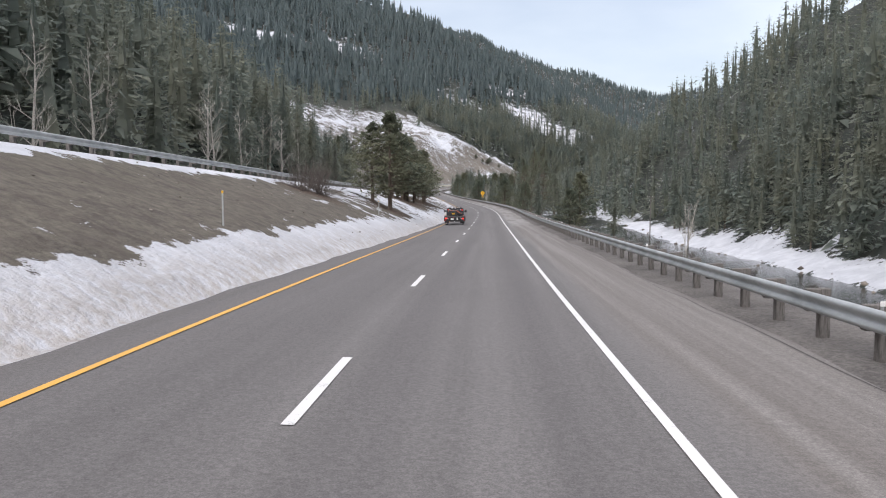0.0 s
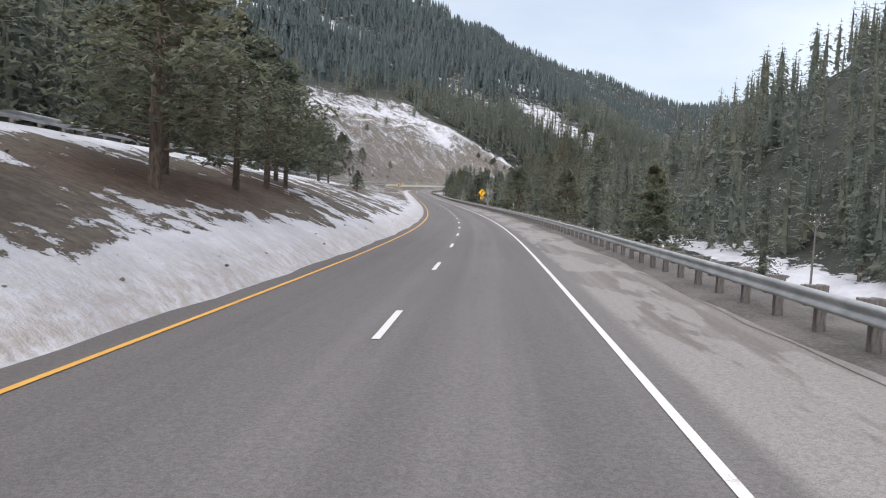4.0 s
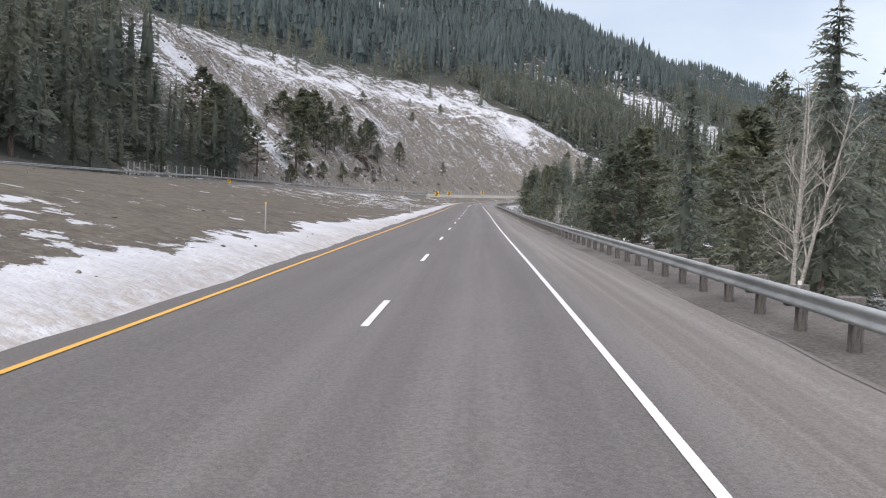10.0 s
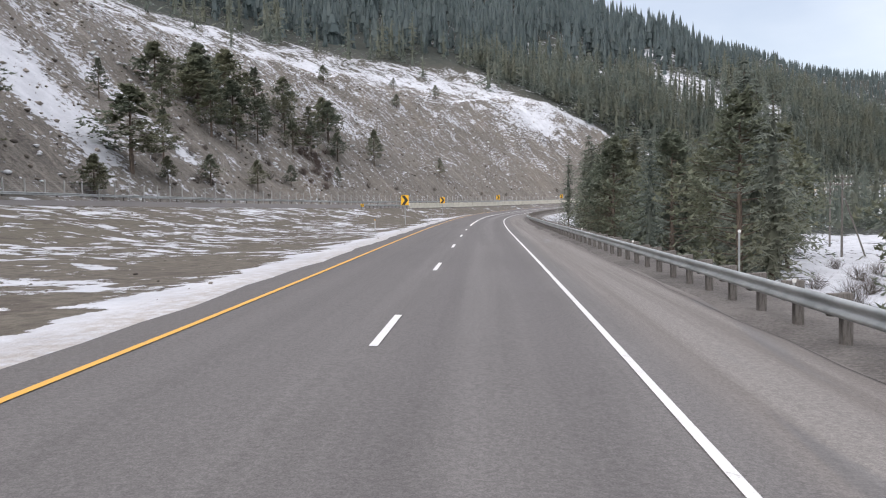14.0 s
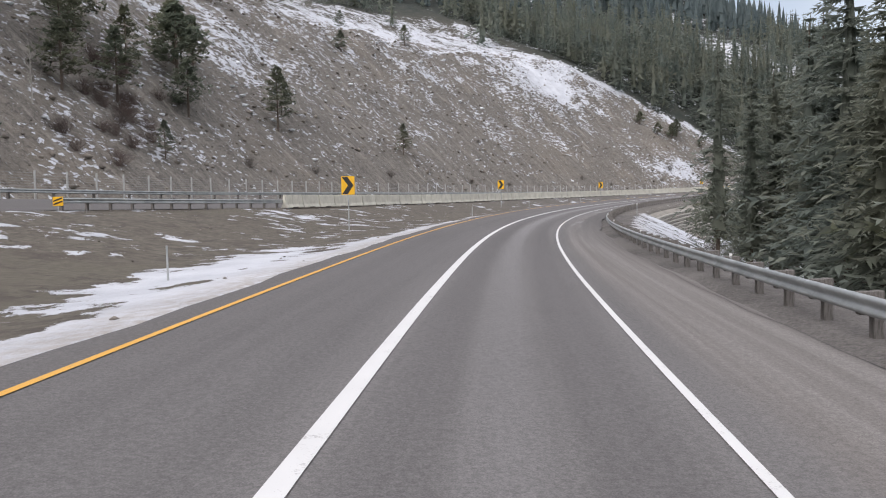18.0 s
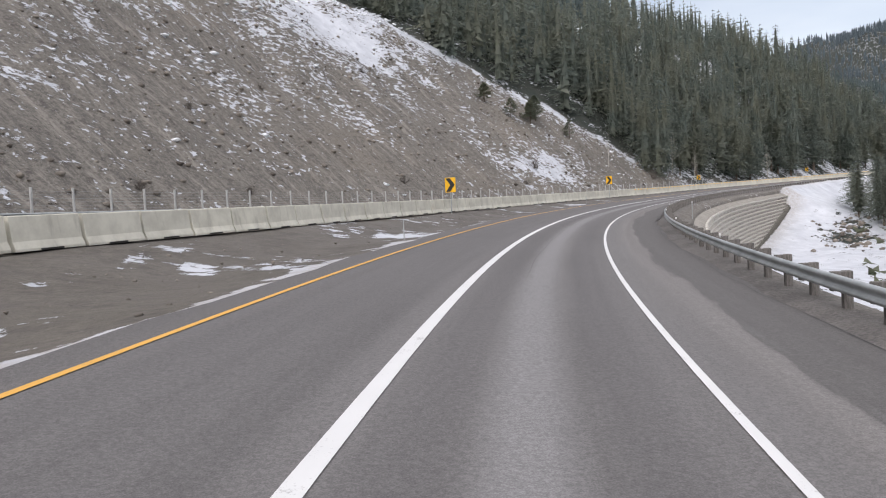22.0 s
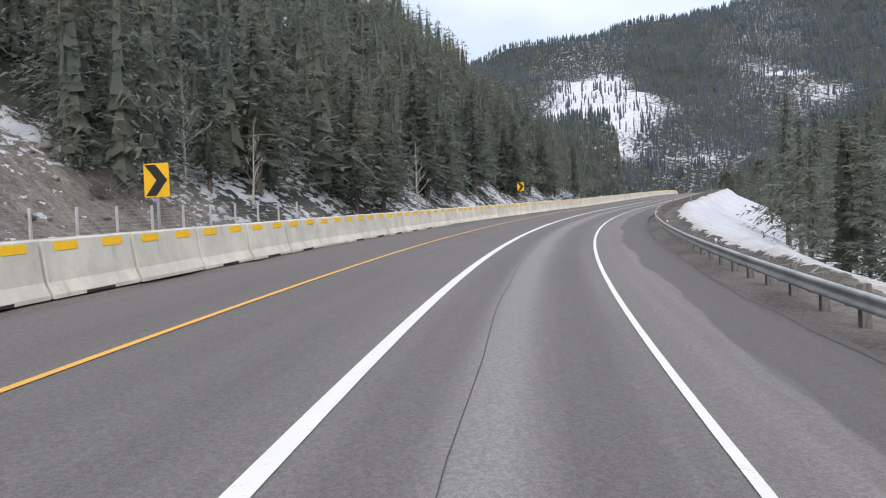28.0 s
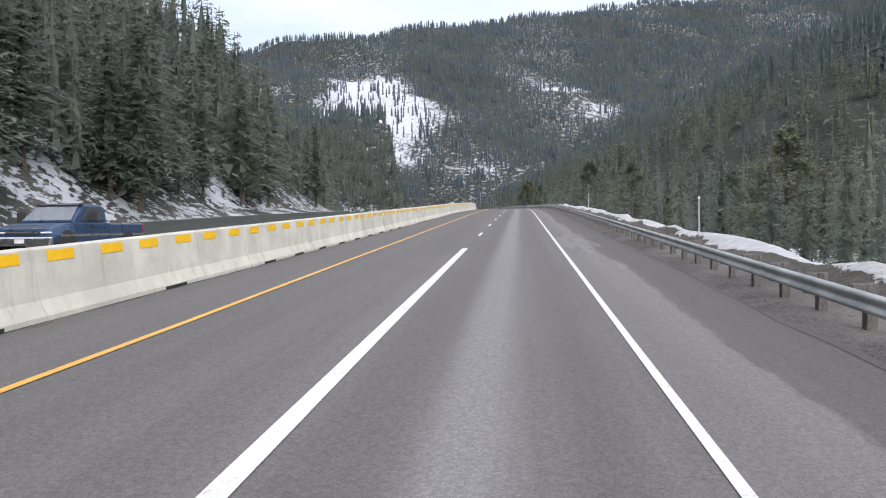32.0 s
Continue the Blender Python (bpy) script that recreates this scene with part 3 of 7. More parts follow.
M_BARK = bark("conifer_bark", (0.075, 0.060, 0.050), (0.18, 0.14, 0.11))
M_BIRCH = bark("pale_birch_bark", (0.28, 0.26, 0.23), (0.52, 0.50, 0.46), (4, 4, 9))
M_TWIG = bark("bare_twigs", (0.070, 0.060, 0.053), (0.14, 0.12, 0.106))
M_RUST = bark("reddish_twigs", (0.072, 0.052, 0.045), (0.140, 0.104, 0.090))
M_POST = bark("weathered_timber", (0.105, 0.096, 0.088), (0.205, 0.192, 0.178), (14, 14, 2))
M_SIGN_Y = plain("yellow_sign_sheeting", (0.85, 0.47, 0.015), 0.45, 0.0, 0.05, 3)
M_BLACK = plain("black_sign_sheeting", (0.018, 0.018, 0.018), 0.5, 0.0, 0.2)
M_SNOW = plain("old_snow", (0.80, 0.82, 0.85), 0.7, 0.0, 0.10, 1.5, 0.5)
M_ROCK = plain("grey_brown_rock", (0.20, 0.175, 0.145), 0.9, 0.0, 0.35, 3.0, 0.6)


# ---------------------------------------------------------------- building helpers
def bake(name, verts, faces, material, smooth=False):
    """One mesh from arrays; faces all of one size or a list."""
    me = bpy.data.meshes.new(name)
    verts = np.asarray(verts, np.float32)
    if isinstance(faces, np.ndarray):
        k = faces.shape[1]
        me.vertices.add(len(verts))
        me.vertices.foreach_set("co", verts.ravel())
        me.loops.add(faces.size)
        me.loops.foreach_set("vertex_index", faces.astype(np.int32).ravel())
        me.polygons.add(len(faces))
        me.polygons.foreach_set("loop_start", np.arange(0, faces.size, k, dtype=np.int32))
        me.update(calc_edges=True)
    else:
        me.from_pydata([tuple(v) for v in verts], [], faces)
    if material:
        me.materials.append(material)
    if smooth:
        me.polygons.foreach_set("use_smooth", np.ones(len(me.polygons), bool))
    return me


def part(name, bm, material, parent=None, label="", m=None):
    """Links a bmesh or a mesh as one mesh object under a thing or a part."""
    if isinstance(bm, bmesh.types.BMesh):
        me = bpy.data.meshes.new(name)
        bm.to_mesh(me)
        bm.free()
        me.materials.append(material)
    else:
        me = bm
    ob = new(name, me)
    if m is not None:
        ob.matrix_basis = m
    if parent is not None:
        ob.parent = parent
    if label:
        ob["label"] = label
    return ob


def box(bm, x0, x1, y0, y1, z0, z1, bevel=0.0):
    r = bmesh.ops.create_cube(bm, size=1.0)
    for v in r["verts"]:
        v.co = Vector(((x0 + x1) / 2 + v.co.x * (x1 - x0), (y0 + y1) / 2 + v.co.y * (y1 - y0), (z0 + z1) / 2 + v.co.z * (z1 - z0)))
    if bevel:
        es = list({e for v in r["verts"] for e in v.link_edges})
        bmesh.ops.bevel(bm, geom=es, offset=bevel, segments=1, affect="EDGES", profile=0.5)
    return bm


def tube(bm, a, b, r0, r1, n=6):
    a, b = Vector(a), Vector(b)
    q = (b - a).to_track_quat("Z", "Y")
    rings = []
    for c, r in ((a, r0), (b, r1)):
        rings.append([bm.verts.new(c + q @ Vector((r * math.cos(6.2832 * i / n), r * math.sin(6.2832 * i / n), 0))) for i in range(n)])
    for i in range(n):
        j = (i + 1) % n
        bm.faces.new((rings[0][i], rings[0][j], rings[1][j], rings[1][i]))
    if r1 > 0.004:
        bm.faces.new(rings[1])
    return bm


def at(s, l, turn=0.0, h=None):
    """Pose on the ground (or h above the carriageway), y ahead along the road."""
    p = Vector(on_road(s, l, h).tolist()) if h is not None else top(s, l)
    return Matrix.Translation(p) @ Matrix.Rotation(heading(s) + radians(turn), 4, "Z")


def sweep(profile, s0, s1, step, off, close=False, ground=False):
    """A strip along the road: profile of (offset to the left, height), off a function of the station."""
    ss = np.arange(s0, s1 + step * 0.5, step)
    rows = []
    for dl, h in profile:
        l = np.array([off(q) for q in ss]) + dl
        p = on_road(ss, l, h)
        if ground:
            p[:, 2] = ground_z(p[:, 0], p[:, 1], ss, l) + h
        rows.append(p)
    v = np.stack(rows, 1).reshape(-1, 3)
    k = len(profile)
    q = []
    for j in range(k if close else k - 1):
        a = np.arange(len(ss) - 1) * k + j
        b = np.arange(len(ss) - 1) * k + (j + 1) % k
        q.append(np.stack([a, a + k, b + k, b], 1))
    return v, np.concatenate(q), ss


# ---------------------------------------------------------------- ground
def build_ground():
    from mathutils.geometry import delaunay_2d_cdt
    rng = np.random.RandomState(4)
    pts = []
    lats = [-52, -49, -46, -43, -40, -34, -29, -25, -21, -18, -15.5, -13.5, -12, -11.0, -10.6, -9.83, -9.42, -8.7, -8.0, -7.83, -7.42, -7.0, -6.6, -6.0, -5.3, -4.9, -3, 0, 3, 6.0, 6.4, 6.9, 7.5, 8.2, 9, 10, 11.2, 12.5, 14, 15.5, 17.5, 19.5, 22, 25, 28, 31, 34, 37.5, 41, 45, 50, 55, 60, 66]
    for s in np.arange(-60, 1060, 2.5):
        for l in lats:
            j = 0.0 if -11 < l <= 6.5 else 0.18
            pts.append((s + rng.uniform(-1, 1) * j, l + rng.uniform(-1, 1) * j, 0))
    pts = np.array(pts)
    near = on_road(pts[:, 0], pts[:, 1])[:, :2]
    keep_s, keep_l = pts[:, 0], pts[:, 1]
    extra = []
    for q in np.arange(426, 806, 2.0):
        ls = float(toe(q)) + np.arange(1.0, 62, 1.9) + rng.uniform(-0.4, 0.4, 33)[:len(np.arange(1.0, 62, 1.9))]
        extra.append(on_road(np.full(len(ls), q) + rng.uniform(-0.6, 0.6, len(ls)), ls)[:, :2])
    for cell, x0, x1, y0, y1, dmin, dmax in ((7, -260, 620, -120, 1200, 70, 150), (16, -420, 900, -200, 1500, 150, 420), (45, -1300, 2000, -700, 2500, 420, 1500), (150, -4600, 4600, -4600, 4600, 1500, 9999)):
        gx, gy = np.meshgrid(np.arange(x0, x1, cell), np.arange(y0, y1, cell))
        gx = gx.ravel() + rng.uniform(-0.3, 0.3, gx.size) * cell
        gy = gy.ravel() + rng.uniform(-0.3, 0.3, gy.size) * cell
        s, l = road_coords(gx, gy)
        a = np.abs(l)
        k = (a >= dmin) & (a < dmax) | ((a < dmin) & ((s < -62) | (s > 1062)) & (dmin < 100))
        if dmin == 70:
            k = k | ((l < -54) & (l > -71)) | ((l > 67) & (l < 71))
        extra.append(np.stack([gx[k], gy[k]], 1))
    extra = np.concatenate(extra)
    xy = np.concatenate([near, extra])
    v2, _, tris, *_ = delaunay_2d_cdt([Vector(p) for p in xy.tolist()], [], [], 0, 1e-4)
    xy = np.array([tuple(v) for v in v2])
    s, l = road_coords(xy[:, 0], xy[:, 1])
    z = ground_z(xy[:, 0], xy[:, 1], s, l)
    me = bake("ground", np.column_stack([xy, z]), np.array([tuple(t) for t in tris]), M_GROUND, True)
    above = z - np.interp(s, ST, R_Z)
    lo, lt = opp_edge(s), toe(s)
    # covers
    crest = crest_of(s)
    scree = smooth01(3, -3, above - crest - 2.5 * waves(xy[:, 0], xy[:, 1], 20, 21)) * (l > lt - 3) * smooth01(425, 450, s)
    upper = smooth01(480, 540, s) * smooth01(745, 720, s) * (l > lt) * smooth01(78, 64, above) * (1 - scree)
    median = (l > 5.5) & (l < lo + 14)
    grass = np.where(median, 1.0, 0.0) * tab(s, (-120, 0.9), (1250, 1.0))
    grass = np.maximum(grass, np.where((l < -6) & (l > -12), 0.5, 0.0))
    grass = np.maximum(grass, upper * 0.7)
    snow = np.full(len(z), 0.0)
    msn = tab(s, (-120, 0.2), (40, 0.2), (62, 0.42), (85, 0.56), (130, 0.50), (160, 0.43), (195, 0.45), (215, 0.53), (262, 0.52), (290, 0.40), (315, 0.26), (360, 0.25), (390, 0.36), (440, 0.44), (500, 0.40), (560, 0.32), (640, 0.30), (700, 0.26), (730, 0.12))
    snow = np.where(median, msn, snow)
    u = (l - 5.6) / np.maximum(lo - 6, 1)
    berm = smooth01(5.4, 5.9, l) * smooth01(tab(s, (-120, 8.3), (15, 9.0), (40, 10), (62, 10.2), (150, 9.6), (280, 10.6), (330, 10.0), (500, 9.6), (560, 8.4), (640, 7.4), (700, 6.5)) + 1.1 * waves(xy[:, 0], xy[:, 1], 8, 91), 6.4, l) * tab(s, (530, 1.0), (600, 0.75), (680, 0.5), (720, 0.0))
    snow = np.maximum(snow, berm)
    snow = np.where(median & (s < 330) & (s > 200), snow - 0.28 * smooth01(0.5, 0.7, u) * smooth01(0.95, 0.85, u), snow)
    snow = np.maximum(snow, np.where(median & (s < 300), smooth01(0.74, 0.92, u) * 0.85, 0))
    snow = np.where(scree > 0.3, 0.31 + 0.08 * smooth01(15, 45, above) - 0.08 * smooth01(18, 4, above), snow)
    blob = lambda a, b, ra, rb: np.exp(-((s - a) / ra) ** 2 - ((l - b) / rb) ** 2)
    patches = 0.34 * blob(716, 74, 14, 9) + 0.46 * blob(481, 66, 7, 21) + 0.36 * blob(463, 88, 8, 14) + 0.34 * blob(506, 60, 3.5, 15) + 0.36 * blob(738, 38.5, 18, 4.5) + 0.22 * blob(560, 49, 10, 5) + 0.15 * blob(600, 70, 12, 8)
    snow = np.where(scree > 0.3, snow + patches + 0.26 * smooth01(8, 1, crest - above) * (s > 560), snow)
    snow = np.where(upper > 0.4, 0.50, snow)
    ledge = smooth01(500, 540, s) * smooth01(730, 700, s) * smooth01(46, 48, l - lt) * smooth01(57, 54, l - lt)
    snow = np.maximum(snow, 0.72 * ledge)
    snow = np.maximum(snow, np.where((l < -6.2) & (l > -60), tab(s, (-120, 0.25), (240, 0.3), (300, 0.5), (420, 0.45), (600, 0.6), (700, 0.75), (750, 0.8), (765, 1.05), (1000, 1.05)) * smooth01(-6.2, -8.0, l), 0))
    bank = (l < -47) & (l > -54) & (s < 320)
    snow = np.maximum(snow, np.where(bank, 0.8, 0))
    snow = np.where((l < -14) & (l > -46) & (s < 240), 0.45, snow)
    forest_l = (l > lt) & (scree < 0.3) & (upper < 0.4)
    snow = np.where(forest_l, np.where(s > 740, 0.34 + 0.13 * smooth01(18, 6, l - lt), 0.24), snow)
    snow = np.where((l < -62), 0.22, snow)
    far = np.hypot(xy[:, 0] - 1500, xy[:, 1] - 2000) < 1500
    d0 = np.hypot(xy[:, 0], xy[:, 1]) > 1200
    white_face = np.clip(snow_face(xy[:, 0], xy[:, 1]), 0, 1)
    snow = np.where(far & d0 & (xy[:, 0] > 420), 0.30 + 0.45 * smooth01(0.22, 0.7, white_face) + 0.09 * waves(xy[:, 0], xy[:, 1], 260, 61), snow)
    snow = np.maximum(snow, np.where((l > lt + 20) & (scree < 0.3), 0.62 * smooth01(0.2, 0.6, glades(xy[:, 0], xy[:, 1])), 0))
    snow = np.maximum(snow, 0.62 * np.exp(-((s - 885) / 24) ** 2 - ((l - 36.5) / 4) ** 2) + 0.6 * np.exp(-((s - 806) / 10) ** 2 - ((l - 45) / 6) ** 2) + 0.6 * np.exp(-((s - 840) / 14) ** 2 - ((l - 38) / 4) ** 2))
    for a, b, ra, rb in ((77.5, 9.6, 3.6, 1.8), (116, 12.4, 7, 2.4), (137, 11.5, 7, 2), (492, 14, 10, 3)):
        snow = snow - 0.75 * np.exp(-((s - a) / ra) ** 2 - ((l - b) / rb) ** 2) * (l > 6)
    snow = np.maximum(snow, 0.75 * np.exp(-((s - 503) / 16) ** 2 - ((l - 9.5) / 2.6) ** 2))
    litter = np.zeros(len(z))
    for a, b, ra, rb in ((77.5, 9.8, 3.4, 1.9), (56, 12.6, 2.5, 1.6), (116, 12.5, 8, 2.6), (137, 11.8, 8, 2.2), (152, 12.5, 6, 2), (194, 16, 6, 2)):
        litter = np.maximum(litter, np.clip(1.6 * np.exp(-((s - a) / ra) ** 2 - ((l - b) / rb) ** 2), 0, 1) * (l > 6))
    open_snow = clearing(xy[:, 0], xy[:, 1]) & (l < -9)
    snow = np.where(open_snow, 0.72 + 0.12 * waves(xy[:, 0], xy[:, 1], 9, 97), snow)
    brush = np.exp(-((s - 738) / 12) ** 2 - ((l + 21) / 3.5) ** 2)
    snow = np.where((l < -12) & (s > 640), snow - 0.42 * brush + 0.2 * waves(xy[:, 0], xy[:, 1], 6, 95) * (brush > 0.1), snow)
    gravel = np.where((l < 0) & (l > -9.1), np.where(s > 752, smooth01(-7.2, -6.3, l), smooth01(-9.1, -7.5, l)), 0.0)
    gravel = np.maximum(gravel, np.where((l > 5) & (l < lo), smooth01(545, 640, s) * 0.75 + 0.9 * smooth01(6.5, 6.0, l), 0))
    snow = np.where((l < -6.5) & (l > -9.6) & (s > 580) & (s < 745), 0.2, snow)
    shelf = (l < -5.3) & (l > -9.0) & (s > 570) & (s < 752)
    scree = np.where(shelf, 1.0, scree)
    gravel = np.where(shelf, gravel * smooth01(-6.6, -5.4, l), gravel)
    dirt = np.where(l > 0, smooth01(8.4, 5.9, l), np.where((s > 598) & (s < 752), smooth01(-13, -9, l), smooth01(-9.0, -6.5, l))) * 0.9
    for nm, val in (("grass", grass), ("scree", scree), ("snow", snow), ("dirt", dirt), ("gravel", gravel), ("litter", litter), ("along", s), ("across", l)):
        a = me.attributes.new(nm, "FLOAT", "POINT")
        a.data.foreach_set("value", np.asarray(val, np.float32))
    ob = new("ground", me)
    tagged(ob, "mountain valley ground with dry grass, gravel slopes and patchy snow", "ground", kind="structure")


build_ground()


# ---------------------------------------------------------------- roads
def strip_road(name, s0, s1, left, right, lift, label, lateral, z_of=None):
    ss = np.arange(s0, s1 + 0.1, 2.0)
    cols = 9
    rows, uv = [], []
    for j in range(cols):
        f = j / (cols - 1)
        l = np.array([left(q) + f * (right(q) - left(q)) for q in ss])
        p = on_road(ss, l, lift)
        if z_of is not None:
            p[:, 2] = z_of(ss, l) + lift
        rows.append(p)
        uv.append(np.stack([ss, l if lateral is None else np.full(len(ss), lateral + f * 11.0)], 1))
    v, uvv = np.stack(rows, 1).reshape(-1, 3), np.stack(uv, 1).reshape(-1, 2)
    a = (np.arange(len(ss) - 1)[:, None] * cols + np.arange(cols - 1)[None]).ravel()
    me = bake(name, v, np.stack([a + 1, a + cols + 1, a + cols, a], 1), M_ASPHALT, True)
    lay = me.uv_layers.new(name="UVMap")
    idx = np.empty(len(me.loops), np.int32)
    me.loops.foreach_get("vertex_index", idx)
    lay.data.foreach_set("uv", uvv[idx].astype(np.float32).ravel())
    return tagged(new(name, me), label, "road", kind="structure")


edge_r = lambda q: -4.85 + 0.1 * math.sin(q * 0.31) + 0.07 * math.sin(q * 0.9)
edge_l = lambda q: float(tab(q, (-120, 5.75), (520, 5.75), (600, 5.95), (690, 6.2), (740, 8.1), (1250, 8.25))) + 0.07 * math.sin(q * 0.43) + 0.06 * math.sin(q * 1.1)
strip_road("road", -100, 1150, edge_l, edge_r, 0.0, "worn grey two-lane asphalt carriageway with dusty shoulder", None)
strip_road("road_opposite", -100, 1150, lambda q: float(opp_edge(q)) + 12.2, lambda q: float(opp_edge(q)) + float(tab(q, (560, 0.55), (700, 1.6), (1200, 2.2))), 0.03, "grey asphalt carriageway for oncoming traffic above the median", 1.0,
           lambda ss, l: np.interp(ss, ST, R_Z) + opp_rise(ss) + opp_bank(ss) * (l - opp_edge(ss)))


def stripe(name, s0, s1, l0, width, material, label, lift=0.012, off=None):
    """A painted line; off a function of the station."""
    n = max(1, int((s1 - s0) / 2.0))
    f = off or (lambda q: l0)
    v, q, _ = sweep([(width / 2, lift), (-width / 2, lift)], s0, s1, (s1 - s0) / n, f)
    return tagged(new(name, bake(name, v, q[:, ::-1], material)), label, "road marking", kind="structure")


widen = lambda q: float(tab(q, (500, 0.0), (535, 0.03), (600, 0.0), (690, 0.0), (752, 0.07), (800, 0.03)))
stripe("edge_line_white", -90, 1140, -1.91, 0.115, M_WHITE, "solid white painted edge line, lightly worn", off=lambda q: -1.91 - widen(q))
yellow_at = lambda q: float(tab(q, (-90, 4.5), (8, 4.58), (40, 4.75), (69, 4.97), (171, 5.11), (230, 5.16), (300, 5.14), (339, 5.02), (390, 4.82), (479, 5.02), (512, 5.1), (565, 5.2), (612, 5.05), (660, 5.13), (740, 5.08), (800, 4.98), (832, 4.92), (850, 4.78)))
stripe("edge_line_yellow", -90, 1140, 5.11, 0.12, M_YELLOW, "solid yellow-orange painted left edge line", off=yellow_at)
stripe("lane_line_solid", 456.0, 868.0, 1.63, 0.21, M_WHITE, "wide solid white painted lane line through the bend", off=lambda q: 1.63 + widen(q))
for k in range(-8, 36):
    q = float(np.interp(k, (-8, 0, 2, 15, 18, 20, 22, 24, 26, 28, 30, 36), (-89.5, 10.1, 35.0, 197.8, 235.6, 261.2, 287.2, 313.6, 339.5, 365.7, 391.6, 470)))
    if q < 455:
        tagged(stripe("lane_dash", q - 3.2, q, 1.63, 0.13, M_WHITE, "white painted lane dash"), group="lane dashes")
for k in range(18):
    tagged(stripe("lane_dash", 877.3 + 12.3 * k, 880.4 + 12.3 * k, 1.63, 0.13, M_WHITE, "white painted lane dash"), group="lane dashes")


# ---------------------------------------------------------------- cracks in the asphalt
M_SEAM = plain("seam_tar", (0.055, 0.053, 0.052), 0.85, 0.0, 0.3)
stripe("shoulder_crack", -60, 1100, -4.8, 0.022, M_SEAM, "thin dark crack along the edge of the shoulder", 0.006, lambda q: -4.72 + 0.06 * math.sin(q * 0.37) + 0.05 * math.sin(q * 1.3))
stripe("lane_seam_crack", 598, 765, 0.35, 0.010, M_SEAM, "thin dark seam crack along the lane", 0.008, lambda q: 0.36 + 0.05 * math.sin(q * 0.16) + 0.03 * math.sin(q * 0.7))


# ---------------------------------------------------------------- guard rails
W_BEAM = [(0.0, 0.76), (0.045, 0.745), (0.075, 0.71), (0.075, 0.68), (0.02, 0.635), (0.0, 0.605), (0.02, 0.575), (0.075, 0.53), (0.075, 0.50), (0.045, 0.465), (0.0, 0.45),
          (-0.008, 0.452), (0.036, 0.472), (0.063, 0.505), (0.063, 0.528), (0.010, 0.570), (-0.010, 0.605), (0.010, 0.640), (0.063, 0.685), (0.063, 0.705), (0.036, 0.738), (-0.008, 0.758)]


def guardrail(name, s0, s1, off, face, label, h_of=None, post_h=0.80, singles=(0, 0), pitch=1.905, wide=0.16):
    """A W-beam on timber posts with blocks. face: 1 if the beam looks to the left of the road."""
    rail = new(name)
    rail.matrix_basis = Matrix.Identity(4)
    prof = [(face * d, h) for d, h in W_BEAM]
    v, q, ss = sweep(prof, s0, s1, 1.905, off, close=True)
    if h_of is not None:
        base = np.repeat(h_of(ss) - (np.interp(ss, ST, R_Z) - np.interp(ss, ST, R_B) * np.array([off(a) for a in ss])), len(prof))
        v[:, 2] += base
    part("beam", bake("beam", v, q if face < 0 else q[:, ::-1], M_STEEL), None, rail, "dull galvanised W-shaped steel beam")
    bm = bmesh.new()
    w = wide / 2
    box(bm, -w - face * 0.30, w - face * 0.30, -0.09, 0.09, -1.6, post_h, 0.012)
    box(bm, min(-face * 0.01, -face * 0.24), max(-face * 0.01, -face * 0.24), -0.075, 0.075, 0.43, 0.79, 0.01)
    me = bpy.data.meshes.new("post")
    bm.to_mesh(me)
    bm.free()
    me.materials.append(M_POST)
    rest = bmesh.new()
    rng = random.Random(5)
    a = s0 + 0.4
    while a < s1:
        l = off(a)
        p = Vector(on_road(a, l).tolist())
        if h_of is not None:
            p.z = float(h_of(np.array([a]))[0])
        m = Matrix.Translation(p + Vector((0, 0, rng.uniform(-0.03, 0.02)))) @ Matrix.Rotation(heading(a), 4, "Z") @ Matrix.Rotation(math.pi, 4, "Z") @ Matrix.Rotation(rng.uniform(-0.02, 0.02), 4, "X")
        if singles[0] <= a < singles[1]:
            part("post", me, None, rail, m=m)
        else:
            n0 = len(rest.verts)
            rest.from_mesh(me)
            rest.verts.ensure_lookup_table()
            for vv in rest.verts[n0:]:
                vv.co = m @ vv.co
        a += pitch
    if len(rest.verts):
        tagged(part("post_row", rest, M_POST, rail), kind="stuff")
    else:
        rest.free()
    return tagged(rail, label, "guard rail")


rail_h = lambda ss: np.interp(ss, ST, R_Z) + 5.35 * np.interp(ss, ST, R_B) - tab(ss, (480, 0.0), (540, 0.05), (1250, 0.05))
guardrail("guard_rail", -60, 1120, lambda q: -5.35, 1, "galvanised steel guard rail on weathered timber posts beside the shoulder", rail_h, singles=(0, 560))
opp_h = lambda ss: np.interp(ss, ST, R_Z) + opp_rise(ss)
guardrail("guard_rail_upper", -60, 270, lambda q: float(opp_edge(q)) + 0.0, -1, "steel guard rail with stout posts beside the raised carriageway", lambda ss: opp_h(ss) - 0.22, singles=(20, 270))
guardrail("guard_rail_upper", 518.5, 545.5, lambda q: float(opp_edge(q)) + 0.1, -1, "short steel guard rail leading to the concrete barrier", opp_h, singles=(518, 546))
guardrail("guard_rail_far", 330, 836, lambda q: float(opp_edge(q)) + 12.6, -1, "dull steel guard rail beyond the oncoming carriageway", lambda ss: opp_h(ss) + 12.6 * opp_bank(ss), singles=(400, 560), pitch=3.81)


